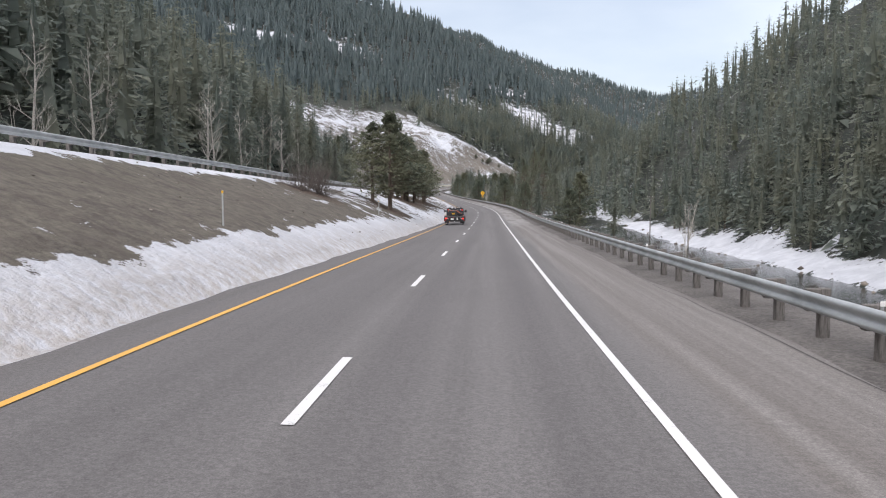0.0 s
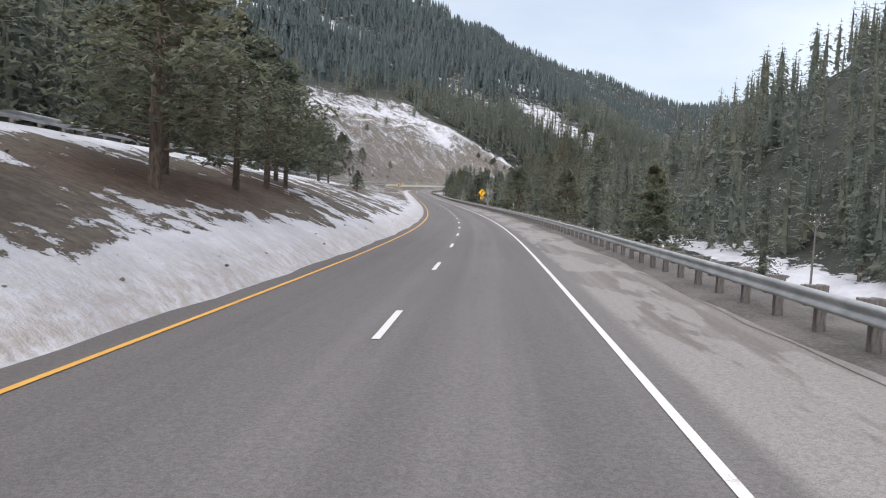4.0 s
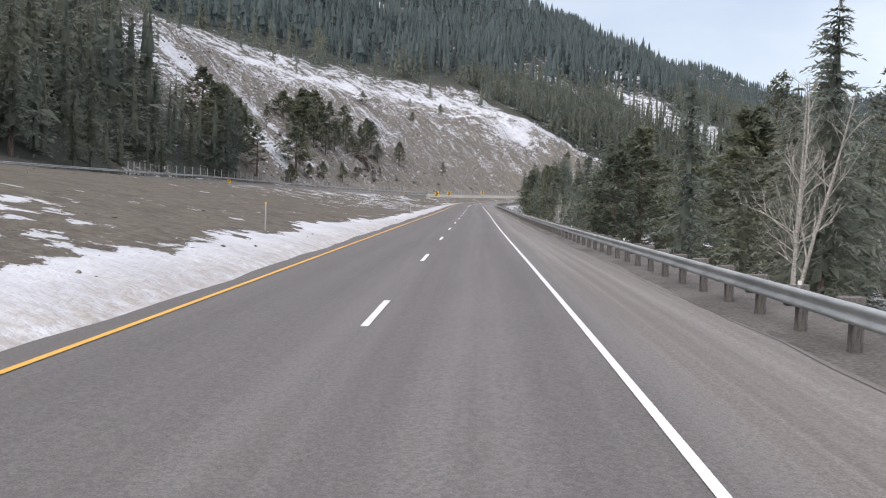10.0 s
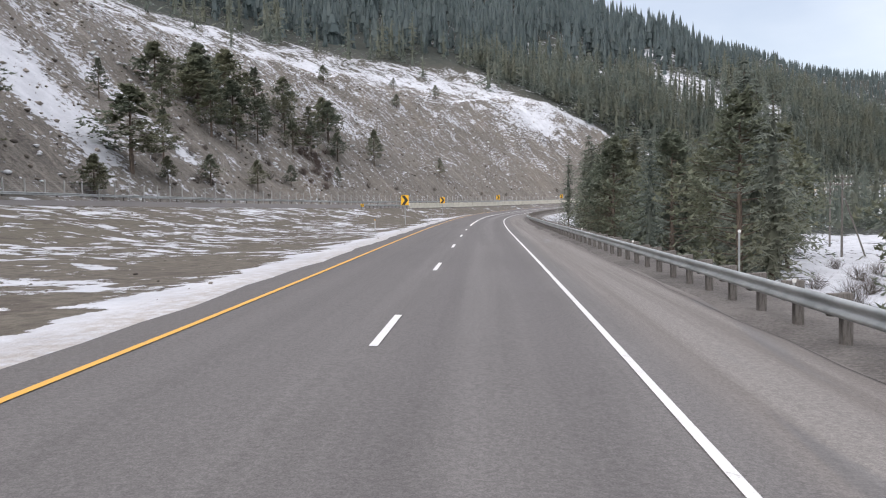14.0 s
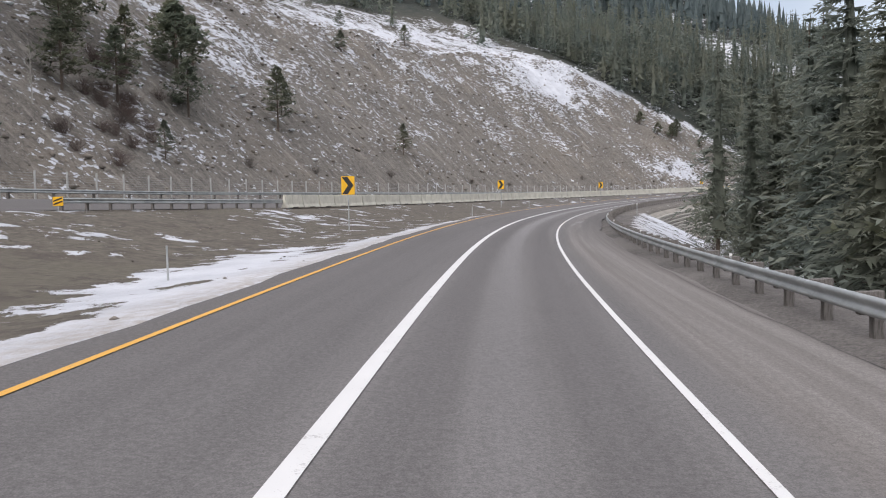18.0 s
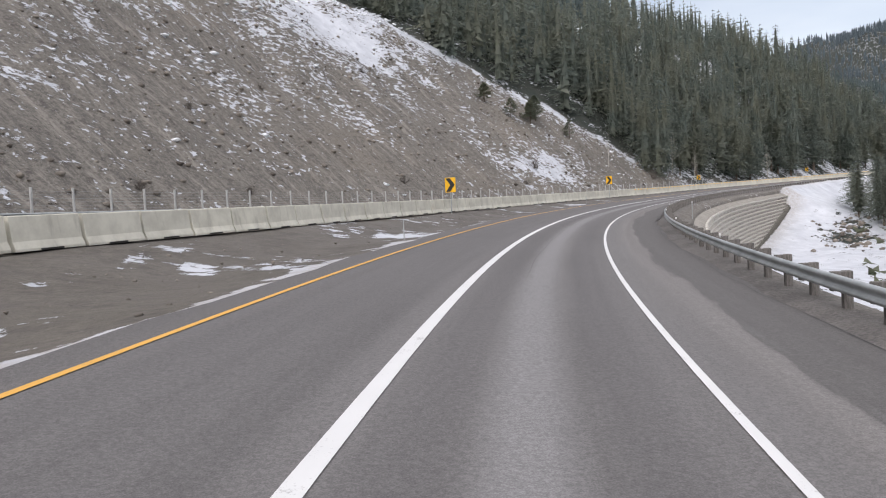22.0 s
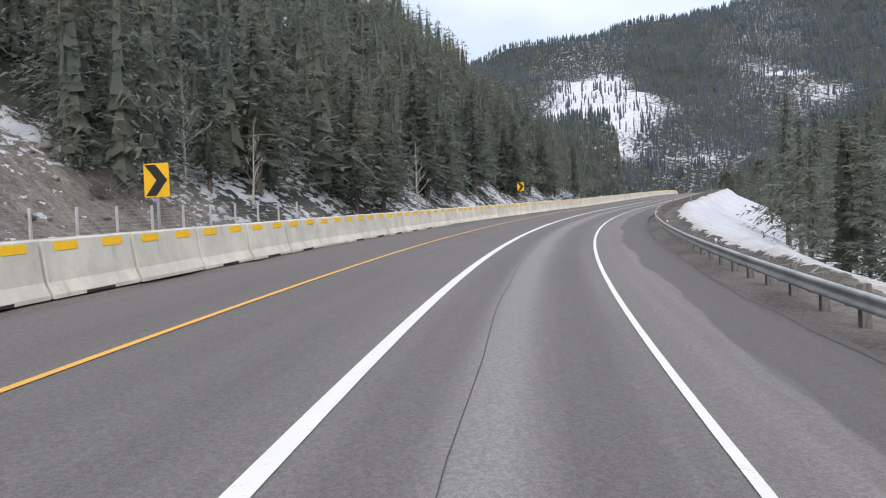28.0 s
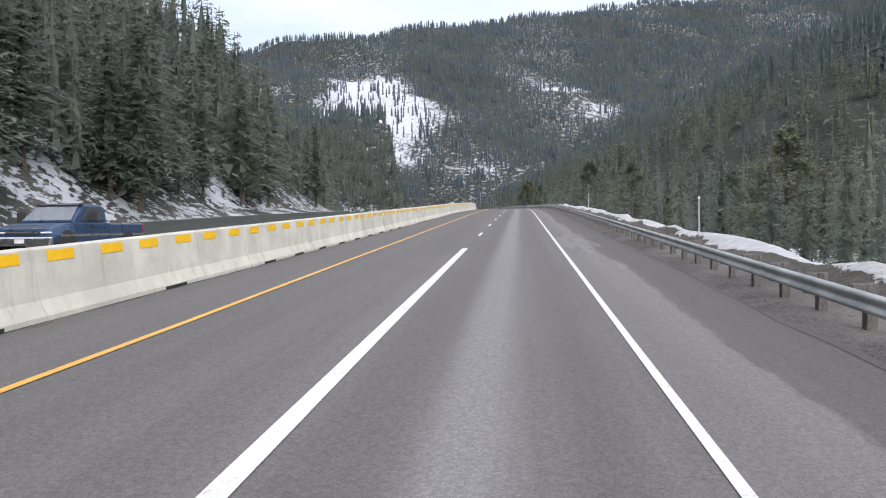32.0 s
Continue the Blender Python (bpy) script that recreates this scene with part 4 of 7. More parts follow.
# ---------------------------------------------------------------- concrete barrier
def barrier():
    thing = new("concrete_barrier")
    L = 3.05
    prof = [(-0.30, 0.0), (-0.30, 0.08), (-0.19, 0.32), (-0.10, 1.10), (-0.07, 1.13), (0.07, 1.13), (0.10, 1.10), (0.19, 0.32), (0.30, 0.08), (0.30, 0.0)]
    bm = bmesh.new()
    ends = []
    for y in (-L / 2 + 0.01, L / 2 - 0.01):
        ends.append([bm.verts.new((x, y, z)) for x, z in prof])
    n = len(prof)
    for i in range(n):
        j = (i + 1) % n
        bm.faces.new((ends[0][j], ends[0][i], ends[1][i], ends[1][j]))
    bm.faces.new(ends[0])
    bm.faces.new(ends[1][::-1])
    bmesh.ops.recalc_face_normals(bm, faces=bm.faces)
    bmesh.ops.bevel(bm, geom=[e for e in bm.edges if abs(e.verts[0].co.y - e.verts[1].co.y) < 0.01], offset=0.012, segments=1, affect="EDGES")
    me = bpy.data.meshes.new("barrier_segment")
    bm.to_mesh(me)
    bm.free()
    me.materials.append(M_CONCRETE)
    # Solid dark box at the foot; its colour stands for the slot's shade.
    slot = plain("painted_slot_shade", (0.03, 0.028, 0.025), 0.95)
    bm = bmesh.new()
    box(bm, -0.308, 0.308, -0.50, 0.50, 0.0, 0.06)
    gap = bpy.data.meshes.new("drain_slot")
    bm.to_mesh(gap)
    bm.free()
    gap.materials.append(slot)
    bm = bmesh.new()
    box(bm, 0.102, 0.108, -0.37, 0.37, 0.90, 1.07)
    for v in bm.verts:
        v.co.x += (1.10 - v.co.z) * 0.125
    tape = bpy.data.meshes.new("reflective_stripe")
    bm.to_mesh(tape)
    bm.free()
    tape.materials.append(plain("yellow_reflective_tape", (0.95, 0.54, 0.01), 0.4, 0.0, 0.06))
    rng = random.Random(8)
    q = 543.5
    while q < 1100:
        l = float(opp_edge(q)) - 0.12
        l2 = float(opp_edge(q + 1.0)) - float(opp_edge(q - 1.0))
        p = Vector(on_road(q, l).tolist())
        p.z = float(ground_z([p.x], [p.y], np.array([q]), np.array([l]))[0]) + 0.05 if l > 9.5 else p.z + 0.005
        dz = (np.interp(q + 2, ST, R_Z) - np.interp(q - 2, ST, R_Z)) / 4.0
        m = Matrix.Translation(p + Vector((rng.uniform(-0.015, 0.015), rng.uniform(-0.015, 0.015), 0))) @ Matrix.Rotation(heading(q) + math.atan(l2 / 2.0) + rng.uniform(-0.006, 0.006), 4, "Z") @ Matrix.Rotation(math.atan(dz), 4, "X")
        seg = part("barrier_segment", me, None, thing, m=m)
        if rng.random() < 0.85:
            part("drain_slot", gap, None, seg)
        if q > 712:
            for y in (-0.80, 0.80):
                part("reflective_stripe", tape, None, seg, m=Matrix.Translation((0, y, 0)))
        q += L
    return tagged(thing, "pale weathered concrete safety barrier of jointed segments with yellow reflectors", "barrier")


barrier()


# ---------------------------------------------------------------- signs
def plate_outline(bm, pts, y0, y1):
    a = [bm.verts.new((x, y0, z)) for x, z in pts]
    b = [bm.verts.new((x, y1, z)) for x, z in pts]
    bm.faces.new(a)
    bm.faces.new(b[::-1])
    for i in range(len(pts)):
        j = (i + 1) % len(pts)
        bm.faces.new((a[j], a[i], b[i], b[j]))
    bmesh.ops.recalc_face_normals(bm, faces=bm.faces)
    return bm


def rounded(w, h, r, n=4):
    pts = []
    for cx, cz, a0 in ((w / 2 - r, h / 2 - r, 0), (-w / 2 + r, h / 2 - r, 90), (-w / 2 + r, -h / 2 + r, 180), (w / 2 - r, -h / 2 + r, 270)):
        for i in range(n + 1):
            a = radians(a0 + 90 * i / n)
            pts.append((cx + r * math.cos(a), cz + r * math.sin(a)))
    return pts


def shifted(pts, z, turn=0.0):
    c, s = math.cos(radians(turn)), math.sin(radians(turn))
    return [(x * c - y * s, x * s + y * c + z) for x, y in pts]


def chevron_sign(s, l, centre, w=0.94, h=1.24):
    """Yellow sign with a black chevron to the right; faces the drivers."""
    base = top(s, l)
    z = float(on_road(s, l)[2]) + centre - base.z
    ob = new("chevron_sign")
    ob.matrix_basis = Matrix.Translation(base) @ Matrix.Rotation(heading(s) + radians(-4), 4, "Z")
    part("post", box(bmesh.new(), -0.04, 0.04, 0.0, 0.045, -0.5, z + 0.40, 0.006), M_STEEL, ob, "thin grey steel post")
    p = part("plate", plate_outline(bmesh.new(), shifted(rounded(w, h, 0.05), z), -0.008, -0.003), M_SIGN_Y, ob, "bright yellow rectangular plate")
    arrow = [(x * w, y * h) for x, y in ((-0.447, 0.46), (-0.02, 0.46), (0.425, 0.0), (-0.02, -0.46), (-0.447, -0.46), (0.0, 0.0))]
    part("chevron", plate_outline(bmesh.new(), shifted(arrow, z), -0.013, -0.009), M_BLACK, p, "black chevron pointing right")
    return tagged(ob, "yellow road sign with a black chevron on a steel post", "road sign", "bend chevrons")


for s, l, c in ((472, 10.1, 2.5), (529.5, 12.0, 2.4), (587, 12.5, 2.65), (642.5, 12.1, 2.4), (699.7, 9.7, 2.8)):
    chevron_sign(s, l, c)
for s, l, c in ((753.5, 10.4, 2.4), (821.7, 10.9, 2.8)):
    chevron_sign(s, l, c, 0.80, 0.96)


def curve_sign(s, l, centre):
    base = top(s, l)
    z = float(on_road(s, l)[2]) + centre - base.z
    ob = new("curve_warning_sign")
    ob.matrix_basis = Matrix.Translation(base) @ Matrix.Rotation(heading(s) + radians(-3), 4, "Z")
    part("post", box(bmesh.new(), -0.05, 0.05, 0.0, 0.10, -0.8, z + 0.5, 0.008), M_POST, ob, "square timber post")
    d = part("diamond", plate_outline(bmesh.new(), shifted(rounded(1.22, 1.22, 0.06), 0.0, 45), -0.010, -0.004), M_SIGN_Y, ob, "yellow diamond plate", Matrix.Translation((0, 0, z)))
    rim = bmesh.new()
    o, i = shifted(rounded(1.16, 1.16, 0.05), 0, 45), shifted(rounded(1.12, 1.12, 0.04), 0, 45)
    for a in range(len(o)):
        b = (a + 1) % len(o)
        vs = [rim.verts.new((x, -0.0135, zz)) for x, zz in (o[a], o[b], i[b], i[a])]
        rim.faces.new(vs)
    part("rim", rim, M_BLACK, d, "thin black rim")
    arrow = bmesh.new()
    path = [(-0.13, -0.42, 0.15), (-0.13, -0.15, 0.15), (-0.10, 0.02, 0.15), (0.0, 0.14, 0.15), (0.13, 0.20, 0.15)]
    for (x0, z0, w), (x1, z1, _) in zip(path[:-1], path[1:]):
        dx, dz = x1 - x0, z1 - z0
        n = math.hypot(dx, dz)
        nx, nz = -dz / n * w / 2, dx / n * w / 2
        ex, ez = dx / n * 0.03, dz / n * 0.03
        arrow.faces.new([arrow.verts.new((x, -0.0145, zz)) for x, zz in ((x0 + nx - ex, z0 + nz - ez), (x1 + nx + ex, z1 + nz + ez), (x1 - nx + ex, z1 - nz + ez), (x0 - nx - ex, z0 - nz - ez))])
    arrow.faces.new([arrow.verts.new((x, -0.0148, zz)) for x, zz in ((0.06, 0.36), (0.40, 0.30), (0.16, 0.03))])
    part("arrow", arrow, M_BLACK, d, "black arrow bending right")
    q = part("speed_plate", plate_outline(bmesh.new(), rounded(0.61, 0.61, 0.04), -0.010, -0.004), M_SIGN_Y, ob, "yellow advisory speed plate reading 50", Matrix.Translation((0, 0, z - 1.22)))
    cu = bpy.data.curves.new("fifty", "FONT")
    cu.body, cu.size, cu.align_x, cu.align_y, cu.extrude = "50", 0.42, "CENTER", "CENTER", 0.001
    tmp = bpy.data.objects.new("fifty", cu)
    me = bpy.data.meshes.new_from_object(tmp)
    bpy.data.objects.remove(tmp)
    me.materials.clear()
    me.materials.append(M_BLACK)
    part("numerals", me, None, q, "black numerals 50", Matrix.Translation((0, -0.0145, 0.08)) @ Matrix.Rotation(math.pi / 2, 4, "X"))
    bm = bmesh.new()
    box(bm, -0.14, 0.14, -0.0135, -0.0115, -0.24, -0.17)
    part("small_text", bm, M_BLACK, q)
    return tagged(ob, "yellow diamond curve sign with a 50 plate on timber post", "road sign")


curve_sign(283, -8.1, 3.0)


def delineator(s, l, tall, rgb_mat, label):
    b = top(s, l)
    ob = new("delineator_post")
    ob.matrix_basis = Matrix.Translation(b) @ Matrix.Rotation(heading(s), 4, "Z")
    part("post", box(bmesh.new(), -0.028, 0.028, -0.012, 0.012, -0.3, tall, 0.004), M_STEEL, ob)
    part("reflector", box(bmesh.new(), -0.032, 0.032, -0.02, -0.013, tall - 0.09, tall - 0.01, 0.004), rgb_mat, ob)
    return tagged(ob, label, "delineator", "roadside delineators")


M_REFL_W = plain("white_reflector", (0.82, 0.82, 0.80), 0.35)
for s, l in ((25, 8.4), (62, 8.6), (240, 8.7), (303, 8.4), (371, 8.3), (437, 8.5), (465, 6.75), (500, 9.75), (555.6, 8.1), (586, 8.2), (617, 8.1), (681.2, 8.0)):
    delineator(s, l, 1.15 if s < 480 else 1.0, M_SIGN_Y if s < 480 else M_STEEL, "slim grey delineator post with a yellow reflector in roadside snow" if s < 480 else "slim bare grey delineator post in roadside snow")


def round_delineator(s, l, tall):
    ob = new("delineator_post")
    ob.matrix_basis = Matrix.Translation(top(s, l)) @ Matrix.Rotation(heading(s), 4, "Z")
    part("post", box(bmesh.new(), -0.03, 0.03, -0.012, 0.012, -0.3, tall, 0.004), M_STEEL, ob)
    pts = [(0.05 * math.cos(0.5236 * i), 0.05 * math.sin(0.5236 * i) + tall) for i in range(12)]
    part("reflector", plate_outline(bmesh.new(), pts, -0.022, -0.013), M_REFL_W, ob, "round white reflector")
    return tagged(ob, "grey delineator post with a round white reflector behind the rail", "delineator", "roadside delineators")


for s in (222, 345, 402, 455, 562.5, 650, 821, 872, 925):
    round_delineator(s, -7.3 if s < 300 or s == 650 else -7.8, 1.45)


def rail_reflector(s):
    ob = new("rail_reflector")
    ob.matrix_basis = Matrix.Translation(Vector(on_road(s, -5.42, 0.80).tolist())) @ Matrix.Rotation(heading(s), 4, "Z")
    part("bracket", box(bmesh.new(), -0.02, 0.02, 0.0, 0.02, -0.06, 0.05), M_STEEL, ob)
    part("reflector", box(bmesh.new(), -0.035, 0.035, -0.012, -0.002, 0.0, 0.07, 0.004), M_REFL_W, ob)
    return tagged(ob, "small white reflector on top of the guard rail", "reflector", "rail reflectors")


for k in range(70):
    rail_reflector(-20 + 15.24 * k)


def object_marker(s, l):
    """Yellow plate with black slanting stripes at a rail's end."""
    ob = new("object_marker")
    ob.matrix_basis = Matrix.Translation(top(s, l)) @ Matrix.Rotation(heading(s), 4, "Z")
    part("post", box(bmesh.new(), -0.03, 0.03, 0.0, 0.03, -0.4, 0.72, 0.005), M_STEEL, ob)
    p = part("plate", plate_outline(bmesh.new(), shifted(rounded(0.62, 0.50, 0.03), 0.56), -0.01, -0.004), M_SIGN_Y, ob)
    for k in (-0.06, 0.12):
        part("stripe", plate_outline(bmesh.new(), [(-0.27, 0.40 + k), (0.27, 0.58 + k), (0.27, 0.67 + k), (-0.27, 0.49 + k)], -0.014, -0.0105), M_BLACK, p)
    return tagged(ob, "yellow marker plate with black stripes at the rail's end", "road sign")


object_marker(518.2, 25.1)
object_marker(404, 42.2)


# ---------------------------------------------------------------- trees
def conifer_arrays(rng, height, spread, whorls, per, bits, bare=0.12, droop=0.35, ragged=0.35, wide=1.0, feather=False):
    """Needle sprays of one conifer as triangles: whorls of limbs, each limb a row of drooping sprays."""
    tris = []
    # the dense heart of the tree
    for tri in spire_arrays(rng, 0.30 * spread / height, 10 if feather else 6, 4, bare + 0.06, False):
        tris.append(tuple(tuple(float(c) * height * (1.0 if i < 2 else 0.93) for i, c in enumerate(v)) for v in tri))
    p1, p2, lop = rng.uniform(0, 6.28), rng.uniform(0, 6.28), rng.uniform(0.08, 0.28)
    for w in range(whorls):
        f = min(max((w + rng.uniform(-0.45, 0.45)) / whorls, 0.0), 0.995)
        z = height * (bare + (1 - bare) * f)
        reach = 1.06 * spread * (1 - f) ** 0.85 * min(1.0, 0.6 + 2.2 * f) * rng.uniform(1 - ragged, 1 + ragged * 0.6) + 0.014 * height
        for _ in range(per):
            a = rng.uniform(0, 6.2832)
            r = reach * rng.uniform(0.55, 1.15) * (1 + lop * math.sin(a + p1 + 5 * f) + 0.5 * lop * math.sin(2 * a + p2))
            ca, sa = math.cos(a), math.sin(a)
            lift = rng.uniform(-0.15, 0.35) + 0.25 * f
            for b in range(bits):
                t0 = (b + rng.uniform(0.2, 0.8)) / bits
                d0 = r * t0
                z0 = z + lift * d0 - 0.45 * d0 * t0
                for side in (-1, 1) if feather else (rng.choice((-1, 1)),):
                    # a hanging spray: its foot along the limb, its tip out to the side and down
                    L = wide * ((0.19 if feather else 0.36) * r * (1.25 - t0) + (0.012 if feather else 0.016) * height) * rng.uniform(0.7, 1.3)
                    g = rng.uniform(0.15, 0.8)
                    q = (0.15 if feather else 0.32) * L + 0.002 * height
                    ex, ey = d0 + L * (0.8 - 0.5 * g), side * L * g
                    ez = z0 + L * rng.uniform(-droop, 0.25)
                    zq = rng.uniform(-0.3, 0.3) * q
                    tris.append(((ca * (d0 - q), sa * (d0 - q), z0 + zq), (ca * (d0 + q), sa * (d0 + q), z0 - zq - 0.1 * L), (ca * ex - sa * ey, sa * ex + ca * ey, ez)))
    e = height * 0.006
    for k in range(3):
        a = k * 2.09
        tris.append(((e * math.cos(a), e * math.sin(a), height * 0.95), (e * math.cos(a + 1.2), e * math.sin(a + 1.2), height * 0.95), (0, 0, height * 1.01)))
    return np.array(tris, np.float32)


def spire_arrays(rng, spread, tiers, sides, bare=0.03, boughs=True):
    """A conifer one metre high: a dense heart of ragged skirts with boughs that stick out of it."""
    tris = []
    p1, lop = rng.uniform(0, 6.28), rng.uniform(0.05, 0.25)
    for k in range(tiers):
        f0, f1 = bare + k / tiers * (0.95 - bare), min(bare + (k + 1.7) / tiers, 1.0)
        rad = spread * (1 - f0) ** 0.72 * min(1.0, 0.65 + 2.0 * f0) * rng.uniform(0.8, 1.15)
        turn = rng.uniform(0, 6.28)
        for i in range(sides):
            a0, a1 = turn + 6.2832 * i / sides, turn + 6.2832 * (i + 1.0) / sides
            q0, q1 = rad * rng.uniform(0.5, 0.85), rad * rng.uniform(0.5, 0.85)
            tris.append(((q0 * math.cos(a0), q0 * math.sin(a0), f0 - rng.uniform(-0.03, 0.03)), (q1 * math.cos(a1), q1 * math.sin(a1), f0 - rng.uniform(-0.03, 0.03)), (0, 0, f1)))
            if boughs and tiers > 3:
                a = rng.uniform(0, 6.2832)
                q = rad * rng.uniform(0.8, 1.3) * (1 + lop * math.sin(a + p1))
                w, h = rng.uniform(0.12, 0.3) * rad, f0 + rng.uniform(0.0, 0.5) / tiers
                ca, sa = math.cos(a), math.sin(a)
                tris.append(((ca * 0.3 * rad - sa * w, sa * 0.3 * rad + ca * w, h), (ca * 0.3 * rad + sa * w, sa * 0.3 * rad - ca * w, h), (ca * q, sa * q, h - rng.uniform(0.0, 0.3) * rad)))
    return np.array(tris, np.float32)


def pine_arrays(rng, height, spread, tufts, bare=0.3, fine=1.0):
    """Ponderosa-like crown: tufts of needles round the ends of rising limbs."""
    tris, limbs = [], []
    n = int(tufts / 9)
    for i in range(n):
        f = i / n
        z = height * (bare + (1 - bare) * f ** 0.9)
        env = spread * (math.sin(min(1.0, 0.25 + f * 1.0) * 3.0) * 0.55 + 0.5) * (1.0 - 0.75 * f ** 3) * rng.uniform(0.6, 1.1)
        a = rng.uniform(0, 6.2832)
        tipz = z + env * rng.uniform(0.0, 0.35)
        limbs.append(((0, 0, z), (math.cos(a) * env, math.sin(a) * env, tipz)))
        for _ in range(9):
            t = rng.uniform(0.45, 1.08)
            c = (math.cos(a) * env * t + rng.uniform(-0.35, 0.35) * env * 0.6, math.sin(a) * env * t + rng.uniform(-0.35, 0.35) * env * 0.6, z + (tipz - z) * t + rng.uniform(-0.25, 0.35))
            for _ in range(4):
                q = rng.uniform(0, 6.2832)
                e = rng.uniform(-0.5, 0.9)
                L = rng.uniform(0.42, 0.85) * fine
                d = (math.cos(q) * math.cos(e) * L, math.sin(q) * math.cos(e) * L, math.sin(e) * L)
                w = (-math.sin(q) * 0.18 * fine, math.cos(q) * 0.18 * fine, 0.07 * fine)
                tris.append(((c[0] - w[0], c[1] - w[1], c[2] - w[2]), (c[0] + w[0], c[1] + w[1], c[2] + w[2]), (c[0] + d[0], c[1] + d[1], c[2] + d[2])))
    return np.array(tris, np.float32), limbs


def tri_mesh(name, tris, material):
    t = tris.reshape(-1, 3)
    return bake(name, t, np.arange(len(t)).reshape(-1, 3), material)


def trunk_mesh(height, r, limbs, rng, material=None, dead=0):
    bm = bmesh.new()
    px, py, n = 0.0, 0.0, 7
    last = Vector((0, 0, -0.6))
    for i in range(1, n + 1):
        f = i / n
        cur = Vector((rng.uniform(-0.08, 0.08) * f, rng.uniform(-0.08, 0.08) * f, height * 0.97 * f))
        tube(bm, last, cur, r * (1 - (i - 1) / n) ** 0.85 + 0.015, r * (1 - f) ** 0.85 + 0.012, 7)
        last = cur
    for a, b in limbs[::2]:
        tube(bm, a, b, 0.05, 0.012, 3)
    for _ in range(dead):
        z, a, L = height * rng.uniform(0.08, 0.35), rng.uniform(0, 6.28), rng.uniform(0.6, 1.8)
        tube(bm, (0, 0, z), (math.cos(a) * L, math.sin(a) * L, z - 0.15 * L), 0.025, 0.006, 3)
    me = bpy.data.meshes.new("trunk")
    bm.to_mesh(me)
    bm.free()
    me.materials.append(material or M_BARK)
    return me


_rng = random.Random(21)
FIRS, PINES = [], []
for hgt, spr in ((20, 4.0), (17, 3.6), (23, 4.2), (13, 3.1)):
    FIRS.append((hgt, tri_mesh("crown", conifer_arrays(_rng, hgt, spr, 38, 7, 8, 0.13, droop=0.75, feather=True), M_FIR), trunk_mesh(hgt, 0.22, [], _rng, dead=6)))
for hgt, spr in ((15, 4.2), (19, 4.2), (11, 3.6)):
    t, lim = pine_arrays(_rng, hgt, spr, 780, 0.22)
    PINES.append((hgt, tri_mesh("crown", t, M_PINE), trunk_mesh(hgt, 0.26, lim, _rng, dead=4)))


NEAR_PINES = []
for hgt, spr in ((12, 3.9), (10, 3.4)):
    t, lim = pine_arrays(_rng, hgt, spr, 1200, 0.13, 0.62)
    NEAR_PINES.append((hgt, tri_mesh("crown", t, M_PINE), trunk_mesh(hgt, 0.24, lim, _rng, dead=10)))


TALL_PINES = []
for hgt, spr in ((23, 4.6), (20, 4.2)):
    t, lim = pine_arrays(_rng, hgt, spr, 1350, 0.30, 0.5)
    TALL_PINES.append((hgt, tri_mesh("crown", t, M_PINE), trunk_mesh(hgt, 0.27, [x for x in lim for _ in (0, 1)], _rng, dead=16)))


def tree(kind, s, l, height, label, sink=0.1, wide=1.0):
    stock = {"fir": FIRS, "pine": PINES, "near_pine": NEAR_PINES, "tall_pine": TALL_PINES}[kind]
    hgt, crown, trunk = stock[_rng.randrange(len(stock))]
    k = height / hgt
    ob = new("fir_tree" if kind == "fir" else "pine_tree")
    ob.matrix_basis = Matrix.Translation(top(s, l) - Vector((0, 0, sink))) @ Matrix.Rotation(0.07 if kind == "tall_pine" else 0.0, 4, "Y") @ Matrix.Rotation(_rng.uniform(0, 6.28), 4, "Z") @ Matrix.Diagonal((k * wide * _rng.uniform(0.9, 1.15), k * wide * _rng.uniform(0.9, 1.15), k, 1))
    part("trunk", trunk, None, ob)
    part("crown", crown, None, ob)
    return tagged(ob, label, "tree")


def far_forest(name, xs, ys, hs, material, whorls, per, bits, label, kinds=7, spread=0.14, seed=3, wide=1.0, feather=False, droop=0.5):
    """Many conifers joined into one sheet of woods."""
    rng = random.Random(seed)
    if bits:
        stock = [conifer_arrays(rng, 1.0, spread * rng.uniform(0.8, 1.2), whorls, per, bits, 0.04, droop, 0.45, wide, feather) for _ in range(kinds)]
    else:
        stock = [spire_arrays(rng, spread * rng.uniform(0.8, 1.2), whorls, per) for _ in range(kinds)]
    zs = ground_z(xs, ys) - 0.3
    r2 = np.random.RandomState(seed)
    pick, ang = r2.randint(0, kinds, len(xs)), r2.uniform(0, 6.28, len(xs))
    out = []
    for k in range(kinds):
        sel = np.where(pick == k)[0]
        t = stock[k].reshape(-1, 3)
        t = t.copy()
        t[:, 2] = np.maximum(t[:, 2], 0.0)
        c, sn, h = np.cos(ang[sel])[:, None], np.sin(ang[sel])[:, None], hs[sel][:, None]
        fat = r2.uniform(0.85, 1.35, len(sel))[:, None]
        x = xs[sel][:, None] + (c * t[None, :, 0] - sn * t[None, :, 1]) * h * fat
        y = ys[sel][:, None] + (sn * t[None, :, 0] + c * t[None, :, 1]) * h * fat
        z = zs[sel][:, None] + t[None, :, 2] * h
        out.append(np.stack([x, y, z], -1).reshape(-1, 3))
    v = np.concatenate(out)
    ob = new(name, bake(name, v, np.arange(len(v)).reshape(-1, 3), material))
    return tagged(ob, label, "woods", kind="stuff")


def scatter(n, x0, x1, y0, y1, seed):
    r = np.random.RandomState(seed)
    return r.uniform(x0, x1, n), r.uniform(y0, y1, n), r


